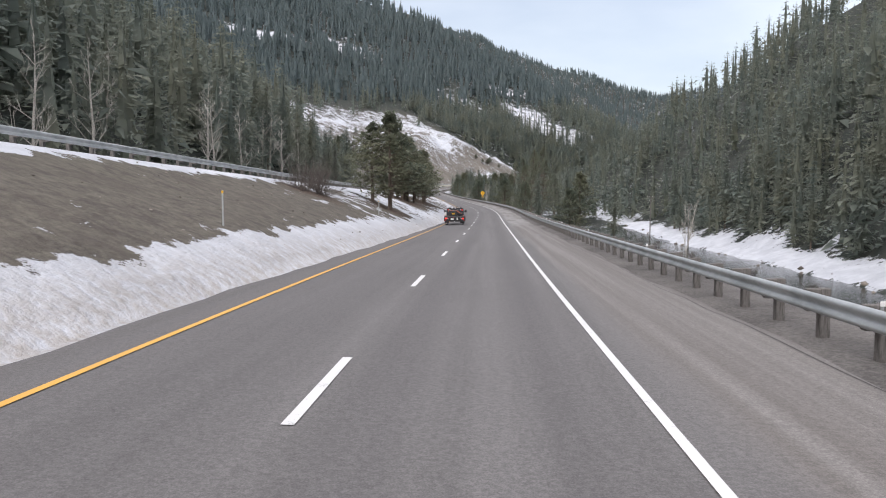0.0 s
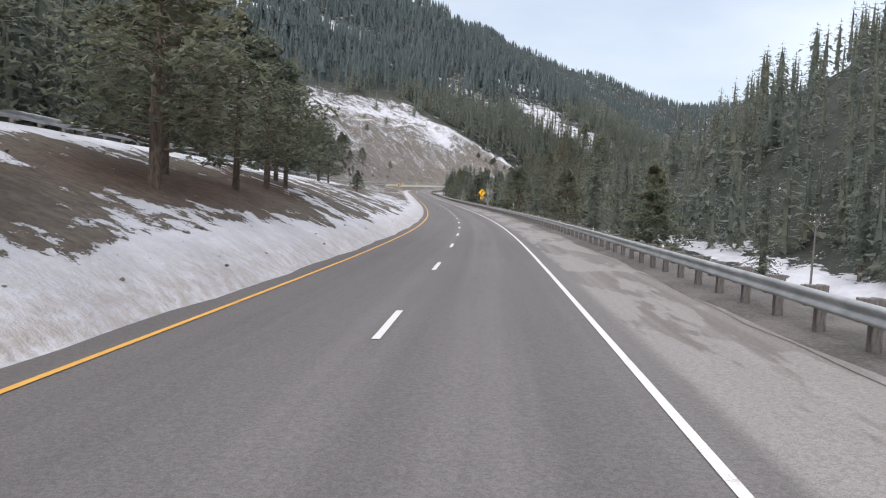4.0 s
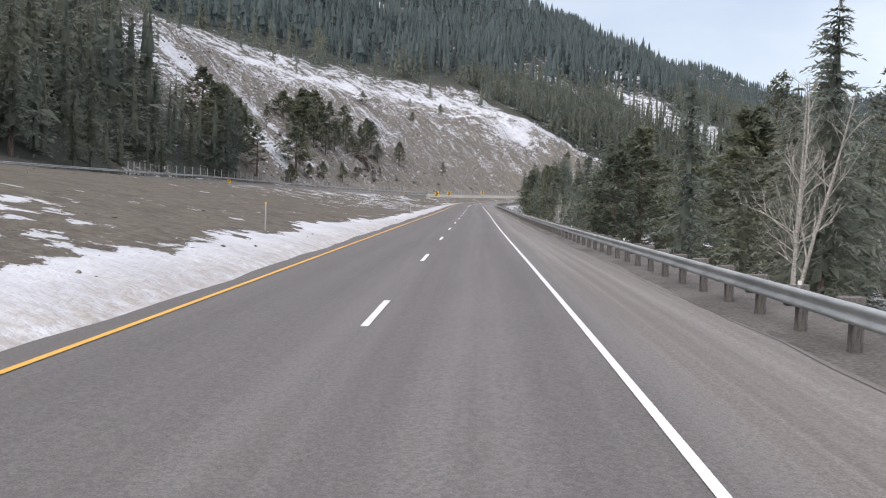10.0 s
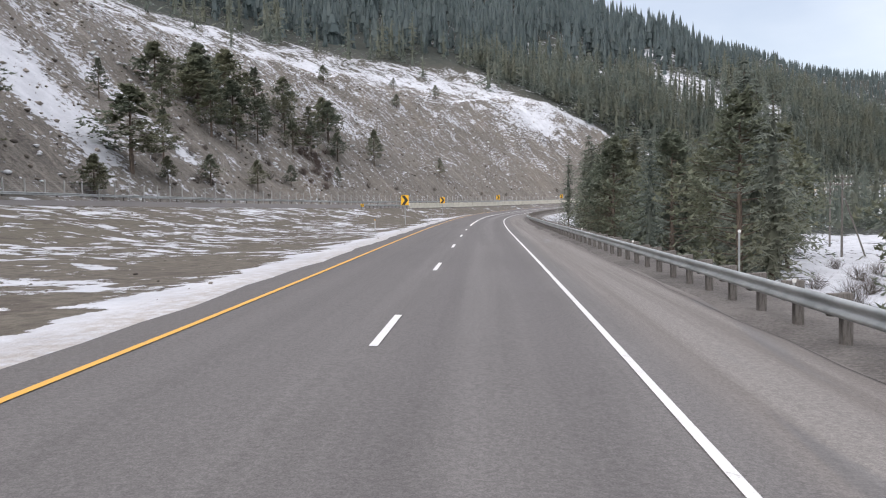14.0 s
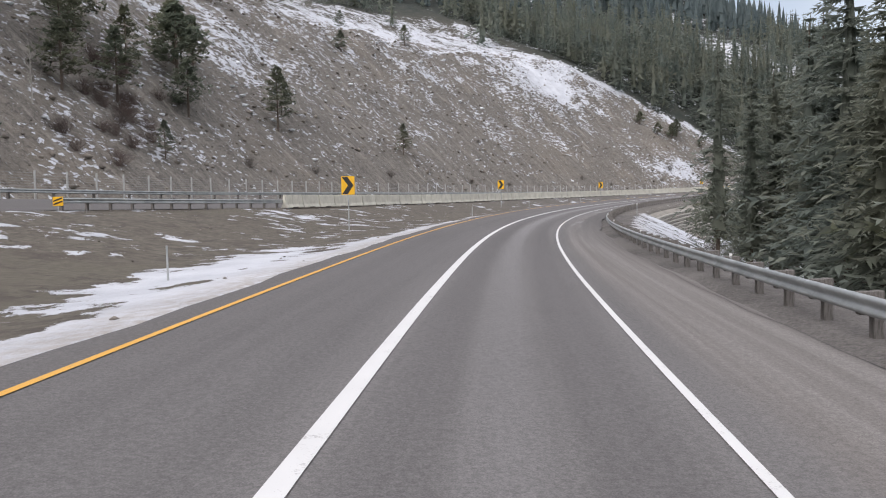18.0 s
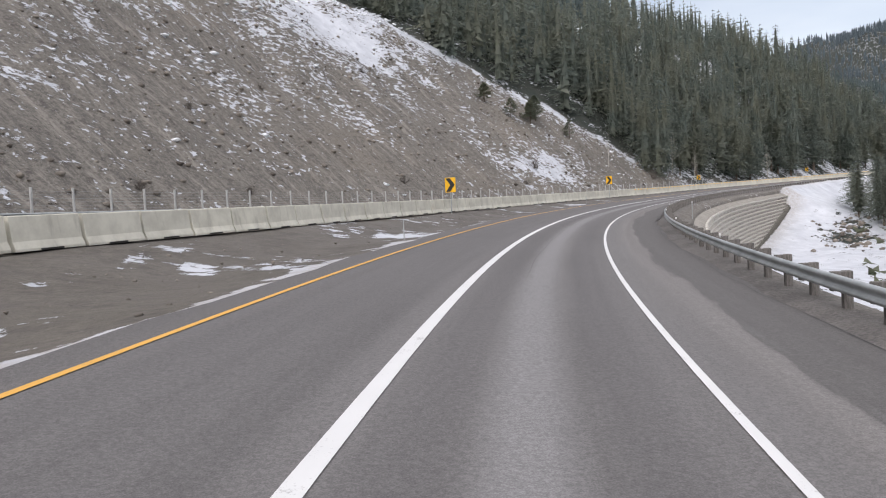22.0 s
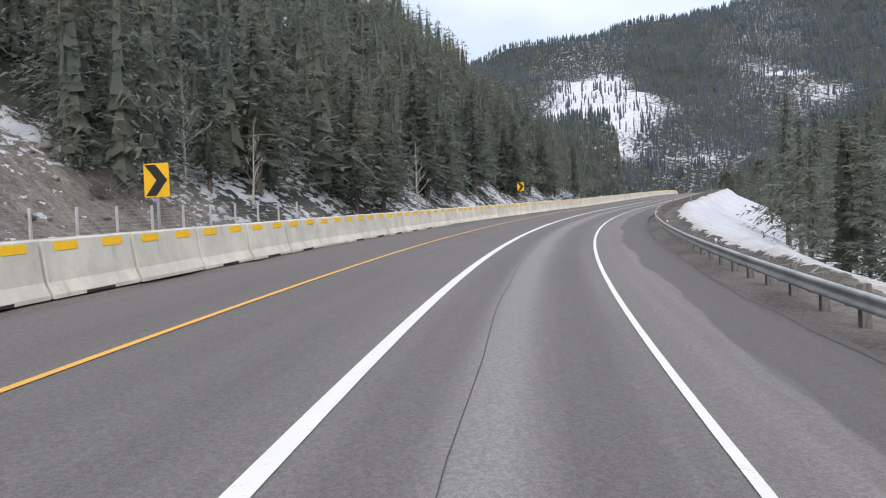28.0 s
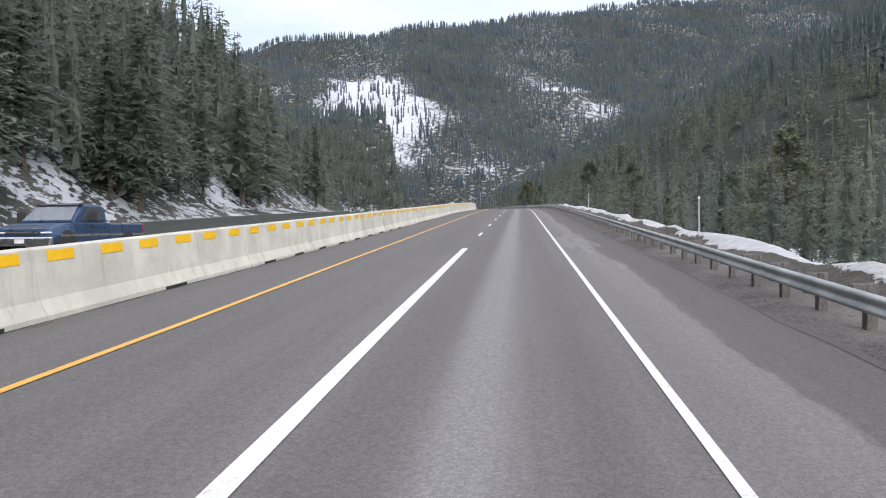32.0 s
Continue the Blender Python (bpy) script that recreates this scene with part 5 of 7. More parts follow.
def plant_forest():
    # the slopes on the left and ahead
    x, y, r = scatter(54000, -420, 620, -120, 1450, 31)
    s, l = road_coords(x, y)
    z = ground_z(x, y, s, l)
    above = z - np.interp(s, ST, R_Z)
    lt = toe(s)
    ok = (l > lt + 1.5) & (l < 620)
    cut = (s > 432) & (s < 800) & (above < crest_of(s) + 2 + 4 * waves(x, y, 25, 40))
    ok &= ~cut
    bench = (s > 470) & (s < 742) & (above < crest_of(s) + 26)
    ok &= ~(bench & (r.uniform(0, 1, len(x)) > 0.16))
    clear = (waves(x, y, 60, 41) + 0.6 * waves(x, y, 25, 42) > 1.9) | (glades(x, y) > 0.3) & (r.uniform(0, 1, len(x)) < 0.9)
    ok &= ~(clear & (l > lt + 40))
    ok &= (y > 1.3 * np.abs(x) - 60) | (x > 0) | (r.uniform(0, 1, len(x)) < 0.1)
    thin = r.uniform(0, 1, len(x))
    ok &= np.where(l < lt + 90, thin < 1.0, thin < 0.62)
    hs = r.uniform(11, 23, len(x)) * np.where(l < lt + 8, 0.75, 1.0) * tab(s, (990, 1.1), (1080, 0.6))
    reach = np.where(s > 420, 125, 75)
    a, b = ok & (l < lt + reach), ok & (l >= lt + reach)
    far_forest("hillside_woods", x[a], y[a], hs[a], M_FIR, 19, 5, 2, "dense dark green conifer forest on the slope above the road", spread=0.255, seed=5, wide=1.05, droop=0.8)
    far_forest("mountain_woods", x[b], y[b], hs[b] * 1.05, M_FAR_HAZE, 4, 4, 0, "dark conifer forest covering the mountain ahead", spread=0.16, seed=6)
    # the far side of the valley on the right
    x, y, r = scatter(34000, -60, 1150, -160, 1250, 33)
    s, l = road_coords(x, y)
    z = ground_z(x, y, s, l)
    river = (s < 250) & (l > -55)
    ok = (l < -38) & (l > -520) & ~river
    ok &= np.where(l > -62, r.uniform(0, 1, len(x)) < 0.8, r.uniform(0, 1, len(x)) < 0.85)
    ok &= ~clearing(x, y)
    ok &= (x < 0.62 * y + 40) | (y > 560 + 0.2 * x)
    hs = r.uniform(10, 22, len(x))
    a, b = ok & (l > -165), ok & (l <= -165)
    far_forest("valley_woods", x[a], y[a], hs[a], M_FIR, 19, 5, 2, "dark conifer woods on the valley floor beyond the river", spread=0.24, seed=7, wide=1.05, droop=0.8)
    far_forest("valley_slope_woods", x[b], y[b], hs[b], M_FAR_HAZE, 6, 4, 0, "dark conifer forest on the opposite valley slope", spread=0.15, seed=8)
    # the distant snowy mountain
    x, y, r = scatter(50000, 300, 2700, 700, 2900, 35)
    ok = (np.hypot(x - 140, y - 790) > 800)
    face = snow_face(x, y)
    ok &= y < np.interp(x, (300, 900, 1500, 2300, 2600), (2700, 2350, 2050, 1500, 300)) + 40
    ok &= r.uniform(0, 1, len(x)) < np.where(face > 0.42, 0.42, np.where(face > 0.25, 0.7, 1.0))
    far_forest("distant_woods", x[ok], y[ok], r.uniform(9, 17, ok.sum()), M_DISTANT_HAZE, 3, 5, 0, "distant conifer forest on a snow-patched mountain", spread=0.20, seed=9)


plant_forest()


# ---------------------------------------------------------------- single trees
FIR_L = "dark green fir tree with drooping boughs beside the highway"
PINE_L = "open-crowned green pine with a bare brown trunk"


def wood(kind, rows, label, wide=1.0):
    for s, l, h in rows:
        tree(kind, s, l, h, label, wide=wide)


wood("near_pine", ((77, 9.6, 9.5), (80, 11.8, 8), (114.5, 12.6, 9.5), (113.5, 13.9, 9), (116.5, 12.4, 9.5), (118, 12.2, 9.5), (119, 13.8, 9), (121, 11.5, 8.5), (133, 11, 9), (138, 12.8, 8.5), (143, 11.5, 8), (150, 12, 8), (155, 12.2, 7.5), (159, 13.8, 7), (190, 16.5, 6.0), (197, 16.5, 5.2), (200, 13.5, 2.6), (268, 18.9, 2.4)), "green pine standing in the snowy median", 1.1)
wood("pine", tuple((s, l, h * 1.3) for s, l, h in ((443, 53, 12), (447, 58, 11), (452, 51, 9), (440, 57, 12), (449, 63, 10), (456, 60, 9), (495, 51, 6.5), (489, 47.5, 3.2), (503, 47, 4), (512, 60, 6), (528, 62, 9), (533, 65, 9.5), (538, 60, 8), (545, 66, 9), (552, 63, 9.5), (560, 60, 8),
              (566, 64, 8.5), (576, 57, 8.5), (580, 61, 7), (592, 52, 8), (597, 55, 5.5), (624, 47.5, 5), (560, 46, 3.5), (536, 46, 3.5), (518, 45, 4.5), (640, 76, 4), (667, 81, 4.5), (650, 86, 4), (610, 82, 5), (747, 52, 3.6),
              (752, 50, 4.4), (757, 52, 4.6), (744, 57, 3.5), (764, 47, 4), (524, 57, 8), (530, 55, 7), (541, 56, 8), (547, 58, 7), (555, 55, 6), (562, 54, 7), (568, 58, 7), (572, 52, 6), (586, 63, 6), (520, 66, 7), (549, 70, 6), (558, 69, 6), (498, 63, 5), (462, 58, 7), (468, 47, 4)))
     , "small green pine rooted on the gravel slope", 1.3)
wood("pine", ((482.5, 49.6, 12.0),), "broad dark green pine at the foot of the snow-streaked slope", 1.5)
wood("tall_pine", ((231, -20, 21), (262, -22, 19), (275, -27, 24), (315, -31, 25), (322, -28, 22), (304, -26, 19), (330, -36, 25), (345, -38, 25), (356, -30, 22)), "tall open-crowned pine beside the guard rail")
wood("fir", ((533, -12.4, 14.5),), "slender dark fir close behind the guard rail", 1.0)
wood("fir", ((507, -16.9, 17), (514, -19, 18), (512, -15, 15), (519, -16, 19), (526, -17.5, 16), (533, -19, 20), (540, -18.5, 15), (522, -22, 21), (530, -25, 22), (538, -27, 20), (544, -24, 18), (546, -30, 21), (510, -23, 20), (503, -15.5, 16), (539, -15.6, 15), (545, -16.4, 14), (541, -17.6, 17), (550, -17.2, 15)), FIR_L, 1.25)
wood("fir", ((562, -23, 8), (572, -26, 9), (583, -25, 7), (592, -29, 9), (553, -24, 9), (578, -32, 10)), FIR_L, 1.3)
wood("near_pine", ((606, -15.4, 8.6), (616, -17.5, 4.0)), "bushy green pine on the bank below the rail", 1.45)
wood("fir", ((749, -20.6, 10.5), (755, -23, 12), (746, -25, 10.5), (752, -27, 12), (760, -19, 10), (764, -24, 13), (741, -29, 11), (735, -31, 12), (758, -30, 13), (766, -17, 9), (770, -21, 12), (775, -25, 13), (782, -20, 12), (788, -17, 11), (795, -22, 13), (748, -33, 13), (768, -29, 14), (779, -30, 14)), FIR_L, 1.75)
_rt = random.Random(77)
for s in np.arange(200, 531, 4.7):
    for _ in range(3 if s > 430 else 2 if s > 300 else 1):
        l = -_rt.uniform(12.5, 40)
        if 225 < s < 262 and l > -20:
            continue
        q = on_road(s, l)
        if clearing(q[0], q[1]):
            continue
        if s > 470 and l > -14:
            l -= 3
        tree("fir" if _rt.random() < 0.82 else "near_pine", s + _rt.uniform(-2, 2), l, _rt.uniform(11, 18) * (1.0 if l < -16 else 0.75), FIR_L)
for s in np.arange(-20, 215, 9):
    tree("fir", s + _rt.uniform(-3, 3), -_rt.uniform(53, 64), _rt.uniform(9, 18), "fir tree on the snowy far bank of the river")
for s in np.arange(800, 1110, 4.4):
    l = -_rt.uniform(17, 46)
    tree("fir" if _rt.random() < 0.8 else "near_pine", s + _rt.uniform(-3, 3), l, _rt.uniform(11, 19), "tall conifer rising from the slope below the road")
for s in np.arange(150, 440, 7.0):
    tree("fir", s + _rt.uniform(-3, 3), float(toe(s)) + _rt.uniform(-1.0, 9), _rt.uniform(9, 19), "dark fir at the forest edge above the upper carriageway")
for s in np.arange(800, 1080, 7.0):
    tree("fir", s + _rt.uniform(-3, 3), float(toe(s)) + _rt.uniform(0.5, 9), _rt.uniform(10, 20) * float(tab(s, (990, 1.1), (1080, 0.6))), "dark fir at the forest edge beside the oncoming carriageway", wide=1.45)


def edge_woods():
    r = np.random.RandomState(55)
    s = 785 + 265 * r.uniform(0, 1, 330) ** 1.2
    p = on_road(s, toe(s) + r.uniform(3, 46, 330))
    far_forest("edge_woods", p[:, 0], p[:, 1], r.uniform(13, 24, 330) * tab(s, (990, 1.1), (1080, 0.6)), M_FIR, 24, 6, 4, "dense dark fir wood beside the oncoming carriageway", spread=0.25, seed=15, feather=True, droop=0.8)
    s = r.uniform(-30, 215, 200)
    p = on_road(s, -r.uniform(54, 78, 200))
    far_forest("river_woods", p[:, 0], p[:, 1], r.uniform(10, 20, 200), M_FIR, 20, 6, 2, "dark fir wood on the far bank of the river", spread=0.22, seed=16, wide=1.1, droop=0.9)


edge_woods()


def bare_tree(s, l, height, seed, label, material, lean=0.0, forks=1):
    """A leafless broadleaf: trunk, rising limbs and fine twigs."""
    r = random.Random(seed)
    bm_t, bm_b = bmesh.new(), bmesh.new()

    def grow(a, d, length, rad, depth):
        b = a + d * length
        tube(bm_t if depth == 0 else bm_b, a, b, rad, rad * 0.62, 6 if depth == 0 else 3)
        if depth == 3 or rad < 0.006:
            return
        for _ in range(r.randint(2, 3) if depth else 2):
            q = Vector((r.uniform(-1, 1), r.uniform(-1, 1), r.uniform(0.1, 0.9))).normalized()
            grow(a + d * length * r.uniform(0.55, 1.0), (d * 0.75 + q * 0.55).normalized(), length * r.uniform(0.5, 0.75), rad * 0.5, depth + 1)

    for f in range(forks):
        d = Vector((lean + r.uniform(-0.06, 0.06) * (1 + f * 3), r.uniform(-0.06, 0.06) * (1 + f * 3), 1)).normalized()
        p = Vector((0, 0, -0.3))
        n = 5
        rad = 0.013 * height / forks ** 0.4
        for i in range(n):
            e = p + (d + Vector((r.uniform(-0.05, 0.05), r.uniform(-0.05, 0.05), 0))) * height * 0.92 / n
            tube(bm_t, p, e, rad * (1 - i / n) + 0.012, rad * (1 - (i + 1) / n) + 0.010, 6)
            if i >= 1:
                for _ in range(5):
                    q = Vector((r.uniform(-1, 1), r.uniform(-1, 1), r.uniform(0.5, 1.3))).normalized()
                    grow(p.lerp(e, r.random()), q, height * 0.17 * (1.15 - i / n) * r.uniform(0.7, 1.2), rad * 0.34 * (1.2 - i / n), 1)
            p = e
    ob = new("bare_tree")
    ob.matrix_basis = Matrix.Translation(top(s, l))
    part("trunk", bm_t, material, ob)
    tagged(part("twig_crown", bm_b, material, ob), kind="stuff")
    return tagged(ob, label, "tree")


_bt = random.Random(12)
for i, (s, l, h) in enumerate(((96, 34, 13), (104, 38, 15), (113, 36, 14), (120, 41, 16), (128, 44, 15), (134, 39, 13), (142, 37.5, 14), (150, 42, 15), (158, 38, 13), (72, 37, 14), (80, 40, 13), (60, 36, 13), (166, 40, 14), (178, 39, 12))):
    bare_tree(s, l, h, 100 + i, "slender leafless birch with pale bark above the road", M_BIRCH, _bt.uniform(-0.08, 0.08))
for i, (s, l, h) in enumerate(((798, 38, 12), (806, 36, 10), (840, 31.6, 13), (770, 40, 9), (548, 52, 7), (510, 48, 6))):
    bare_tree(s, l, h, 140 + i, "leafless pale tree at the foot of the slope", M_BIRCH)
for i, (s, l, h) in enumerate(((300, -11.5, 9.5), (316, -24, 11), (168, -43, 13), (395, -13, 7))):
    bare_tree(s, l, h, 160 + i, "grey leafless tree with several stems beside the rail", M_BIRCH, 0.05, 3)


def bush(s, l, size, seed, label="leafless brown roadside bush", material=None):
    r = random.Random(seed)
    bm = bmesh.new()
    for _ in range(int(36 + 24 * size)):
        a, e = r.uniform(0, 6.28), r.uniform(0.35, 1.5)
        d = Vector((math.cos(a) * math.cos(e), math.sin(a) * math.cos(e), math.sin(e)))
        p = Vector((r.uniform(-0.2, 0.2) * size, r.uniform(-0.2, 0.2) * size, -0.1))
        L = size * r.uniform(0.45, 1.0)
        m = p + d * L * 0.55
        t = p + (d + Vector((r.uniform(-0.3, 0.3), r.uniform(-0.3, 0.3), 0.1))) * L
        tube(bm, p, m, 0.012, 0.008, 3)
        tube(bm, m, t, 0.008, 0.003, 3)
        for _ in range(3):
            tube(bm, m, m + (d + Vector((r.uniform(-0.8, 0.8), r.uniform(-0.8, 0.8), r.uniform(-0.2, 0.5)))) * L * 0.35, 0.006, 0.002, 3)
    me = bpy.data.meshes.new("bush")
    bm.to_mesh(me)
    bm.free()
    me.materials.append(material or M_TWIG)
    ob = new("bush", me)
    ob.matrix_basis = Matrix.Translation(top(s, l))
    return tagged(ob, label, "bush", "bare bushes")


for i, (s, l, z) in enumerate(((58, 12.3, 3.2), (55, 13.2, 2.8), (61, 13.5, 2.4), (735, 38.9, 2.4), (726, 36, 1.3), (612, 43, 1.6), (640, 41, 1.3), (655, 40, 1.2), (690, 40, 1.6), (700, 37, 1.2), (590, 44, 1.7), (575, 45, 2.0), (530, 48, 2.4), (536, 51, 2.2),
                               (548, 49, 2.0), (558, 50, 2.3), (470, 48, 1.6), (618, -12, 1.8), (600, -13, 1.6), (592, -12, 1.7), (305, -12, 2.2), (311, -13.5, 2.0), (290, -13, 1.8), (322, -12.5, 1.9), (150, -39, 2.0), (120, -40, 1.8),
                               (100, -41, 2.0), (180, -40, 2.2), (200, -41, 1.8), (60, -40, 1.8), (80, -12, 1.2), (785, 36, 1.8), (800, 34.5, 2.0), (818, 34, 1.7), (835, 34, 1.6), (850, 33.5, 1.8), (780, 30, 1.3), (710, 62, 1.5), (680, 58, 1.4), (660, 52, 1.3))):
    bush(s, l, z, 300 + i)


# ---------------------------------------------------------------- rockfall fence beyond the far carriageway
def rock_fence():
    thing = new("rockfall_fence")
    mat = plain("pale_fence_steel", (0.46, 0.46, 0.45), 0.7, 0.0, 0.15, 4.0)
    me_bm = box(bmesh.new(), -0.06, 0.06, -0.06, 0.06, -0.5, 2.3, 0.01)
    me = bpy.data.meshes.new("fence_post")
    me_bm.to_mesh(me)
    me_bm.free()
    me.materials.append(mat)
    off = lambda q: float(opp_edge(q)) + float(tab(q, (395, 13.2), (800, 13.6), (1000, 13.6)))
    r = random.Random(9)
    for q in np.arange(392, 792, 2.9):
        p = top(q, off(q))
        part("fence_post", me, None, thing, m=Matrix.Translation(p) @ Matrix.Rotation(r.uniform(-0.03, 0.03), 4, "X") @ Matrix.Rotation(heading(q), 4, "Z"))
    bm = bmesh.new()
    for h in np.arange(0.1, 2.25, 0.2):
        last = None
        for q in np.arange(392, 792, 2.9):
            p = top(q, off(q)) + Vector((0, 0, float(h)))
            if last is not None:
                tube(bm, last, p, 0.007, 0.007, 3)
            last = p
    tagged(part("wire_mesh", bm, M_STEEL, thing, "thin galvanised wire strands"), kind="stuff")
    return tagged(thing, "low wire rockfall fence on grey posts below the cut slope", "fence")


rock_fence()


# ---------------------------------------------------------------- crib wall below the road
def crib_wall():
    thing = new("crib_wall")
    mat = plain("crib_concrete", (0.50, 0.475, 0.43), 0.9, 0.0, 0.22, 2.0, 0.3)
    L, pitch = 3.6, 0.57

    def mesh_of(name, *dims):
        bm = box(bmesh.new(), *dims, 0.02)
        me = bpy.data.meshes.new(name)
        bm.to_mesh(me)
        bm.free()
        me.materials.append(mat)
        return me

    beam, head = mesh_of("stretcher", -0.12, 0.13, -L / 2 + 0.02, L / 2 - 0.02, 0.0, 0.20), mesh_of("header", -0.18, 0.18, -0.13, 0.13, 0.0, 0.26)
    inner = bmesh.new()
    rng = random.Random(3)
    for c in range(13):
        z = -1.25 - pitch * c
        for q in np.arange(589.6 + (c % 2) * L / 2, 749, L):
            if pitch * c > float(tab(q, (600, 5.4), (640, 6.9), (650, 7.4), (700, 8.0), (717, 7.2), (728, 6.0), (744, 3.1), (750, 0.4))):
                continue
            l = -8.42 - 0.045 * c
            m = Matrix.Translation(Vector(on_road(q, l).tolist())) @ Matrix.Rotation(heading(q), 4, "Z")
            m = Matrix.Translation((0, 0, z + rng.uniform(-0.02, 0.02))) @ m
            part("stretcher", beam, None, thing, m=m)
            part("header", head, None, thing, m=m @ Matrix.Translation((0, L / 2, -0.26)))
            n0 = len(inner.verts)
            inner.from_mesh(head)
            inner.verts.ensure_lookup_table()
            for v in inner.verts[n0:]:
                v.co = m @ (v.co + Vector((0, 0, -0.26)))
    tagged(part("inner_header", inner, mat, thing), kind="stuff")
    # Near-black sheet behind the members paints the shade of the wall's openings.
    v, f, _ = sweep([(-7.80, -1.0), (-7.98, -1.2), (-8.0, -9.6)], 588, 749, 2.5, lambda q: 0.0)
    part("shade_sheet", bake("shade_sheet", v, f, plain("crib_gap_shade", (0.03, 0.027, 0.024), 0.95, 0.0, 0.4, 3.0)), None, thing, "dark sheet behind the concrete members, painted as shade in the openings")
    v, f, _ = sweep([(-7.2, -0.56), (-7.75, -0.72), (-8.32, -1.02), (-8.36, -1.2)], 588, 749, 2.5, lambda q: 0.0)
    part("gravel_cap", bake("gravel_cap", v, f, plain("dusty_gravel", (0.300, 0.278, 0.242), 0.95, 0.0, 0.35, 1.2, 0.5)), None, thing, "dusty gravel cap along the wall's top")
    return tagged(thing, "pale concrete crib retaining wall of stacked beams below the road", "retaining wall")


crib_wall()


# ---------------------------------------------------------------- river
def river():
    ss = np.arange(-110, 262, 4.0)
    rows = []
    for l in (-14.5, -22, -31, -40, -50.5):
        p = on_road(ss, np.full(len(ss), l))
        p[:, 2] = np.interp(ss, ST, R_Z) + valley(ss) - 0.55
        rows.append(p)
    v = np.stack(rows, 1).reshape(-1, 3)
    a = (np.arange(len(ss) - 1)[:, None] * 5 + np.arange(4)[None]).ravel()
    tagged(new("river", bake("river", v, np.stack([a, a + 1, a + 6, a + 5], 1)[:, ::-1], M_WATER, True)), "dark rippled river between snowy banks", "river", kind="structure")


river()


# ---------------------------------------------------------------- stones on the cut slope
def stones(name, s, l, sizes, material, label, seed, squash=0.7):
    """Many angular stones as one heap of stuff."""
    r = np.random.RandomState(seed)
    base = np.array([(1, 0, 0), (-1, 0, 0), (0, 1, 0), (0, -1, 0), (0, 0, 1), (0, 0, -1), (0.6, 0.6, 0.5), (-0.6, 0.55, 0.45), (0.55, -0.6, 0.5), (-0.6, -0.6, 0.5)], float)
    quads = np.array([(0, 2, 6), (2, 4, 6), (4, 0, 6), (2, 1, 7), (1, 4, 7), (4, 2, 7), (1, 3, 9), (3, 4, 9), (4, 1, 9), (3, 0, 8), (0, 4, 8), (4, 3, 8), (2, 0, 5), (1, 2, 5), (3, 1, 5), (0, 3, 5)])
    p = on_road(s, l)
    z = ground_z(p[:, 0], p[:, 1])
    n = len(s)
    v = base[None] * r.uniform(0.6, 1.3, (n, len(base), 1)) * sizes[:, None, None]
    a = r.uniform(0, 6.28, n)
    c, sn = np.cos(a)[:, None], np.sin(a)[:, None]
    x, y = c * v[:, :, 0] - sn * v[:, :, 1] * 0.8, sn * v[:, :, 0] + c * v[:, :, 1] * 0.8
    out = np.stack([x + p[:, None, 0], y + p[:, None, 1], v[:, :, 2] * squash + z[:, None] + 0.12 * sizes[:, None]], -1).reshape(-1, 3)
    f = (quads[None] + (np.arange(n) * len(base))[:, None, None]).reshape(-1, 3)
    return tagged(new(name, bake(name, out, f, material)), label, "stones", kind="stuff")


def stone_material(name, a, b):
    n = Nodes(name, 0.92)
    r = n.add("NewGeometry").outputs["Random Per Island"]
    c = n.mix(r, a, b)
    f = n.noise(4.0, 4, 0.7, n.place())
    n.colour(n.mix(0.5, c, n.mix(n.step(f, 0.3, 0.7), (0.6, 0.6, 0.6), (1.3, 1.3, 1.3)), "MULTIPLY")).bump(f, 0.5, 0.03)
    return n.m


M_STONE = stone_material("slope_stone", (0.085, 0.073, 0.062), (0.30, 0.265, 0.225))
_r = np.random.RandomState(71)
_s = _r.uniform(440, 800, 9000)
_l = toe(_s) + _r.uniform(1.5, 62, 9000)
_p = on_road(_s, _l)
_up = ground_z(_p[:, 0], _p[:, 1], _s, _l) - np.interp(_s, ST, R_Z)
_k = (_up < crest_of(_s) - 1) & (waves(_p[:, 0], _p[:, 1], 16, 72) > -0.5)
stones("slope_stones", _s[_k], _l[_k], (0.08 + 0.55 * _r.uniform(0, 1, 9000) ** 4.5)[_k], M_STONE, "loose dark stones and clods on the cut slope", 73)
# old snow left on the ledges and stones of the slope
_s = _r.uniform(445, 800, 5200)
_l = toe(_s) + _r.uniform(2, 62, 5200)
_p = on_road(_s, _l)
_up = ground_z(_p[:, 0], _p[:, 1], _s, _l) - np.interp(_s, ST, R_Z)
_k = (_up < crest_of(_s) + 2) & (waves(_p[:, 0], _p[:, 1], 24, 82) + 0.7 * waves(_p[:, 0], _p[:, 1], 7, 83) + 0.030 * (_up - 26) + 0.8 * (_up > crest_of(_s) - 7) > 0.45)
stones("snow_clumps", _s[_k], _l[_k], (0.14 + 0.75 * _r.uniform(0, 1, 5200) ** 3)[_k], M_SNOW, "small lumps of old snow on the cut slope's ledges", 84, 0.45)
_s = _r.uniform(20, 700, 2600)
_l = 6.6 + _r.uniform(0, 1, 2600) * np.maximum(opp_edge(_s) - 8, 0.5)
stones("median_clods", _s, _l, 0.02 + 0.08 * _r.uniform(0, 1, 2600) ** 3, M_STONE, "small stones and clods on the median's bank", 74, 0.6)
_s, _l = 738 + _r.normal(0, 8, 170), -21 + _r.normal(0, 2.6, 170)
stones("bank_rocks", _s, _l, 0.12 + 0.6 * _r.uniform(0, 1, 170) ** 2, M_STONE, "dark rocks breaking through the snow bank below the rail", 75)
_s = _r.uniform(-10, 250, 260)
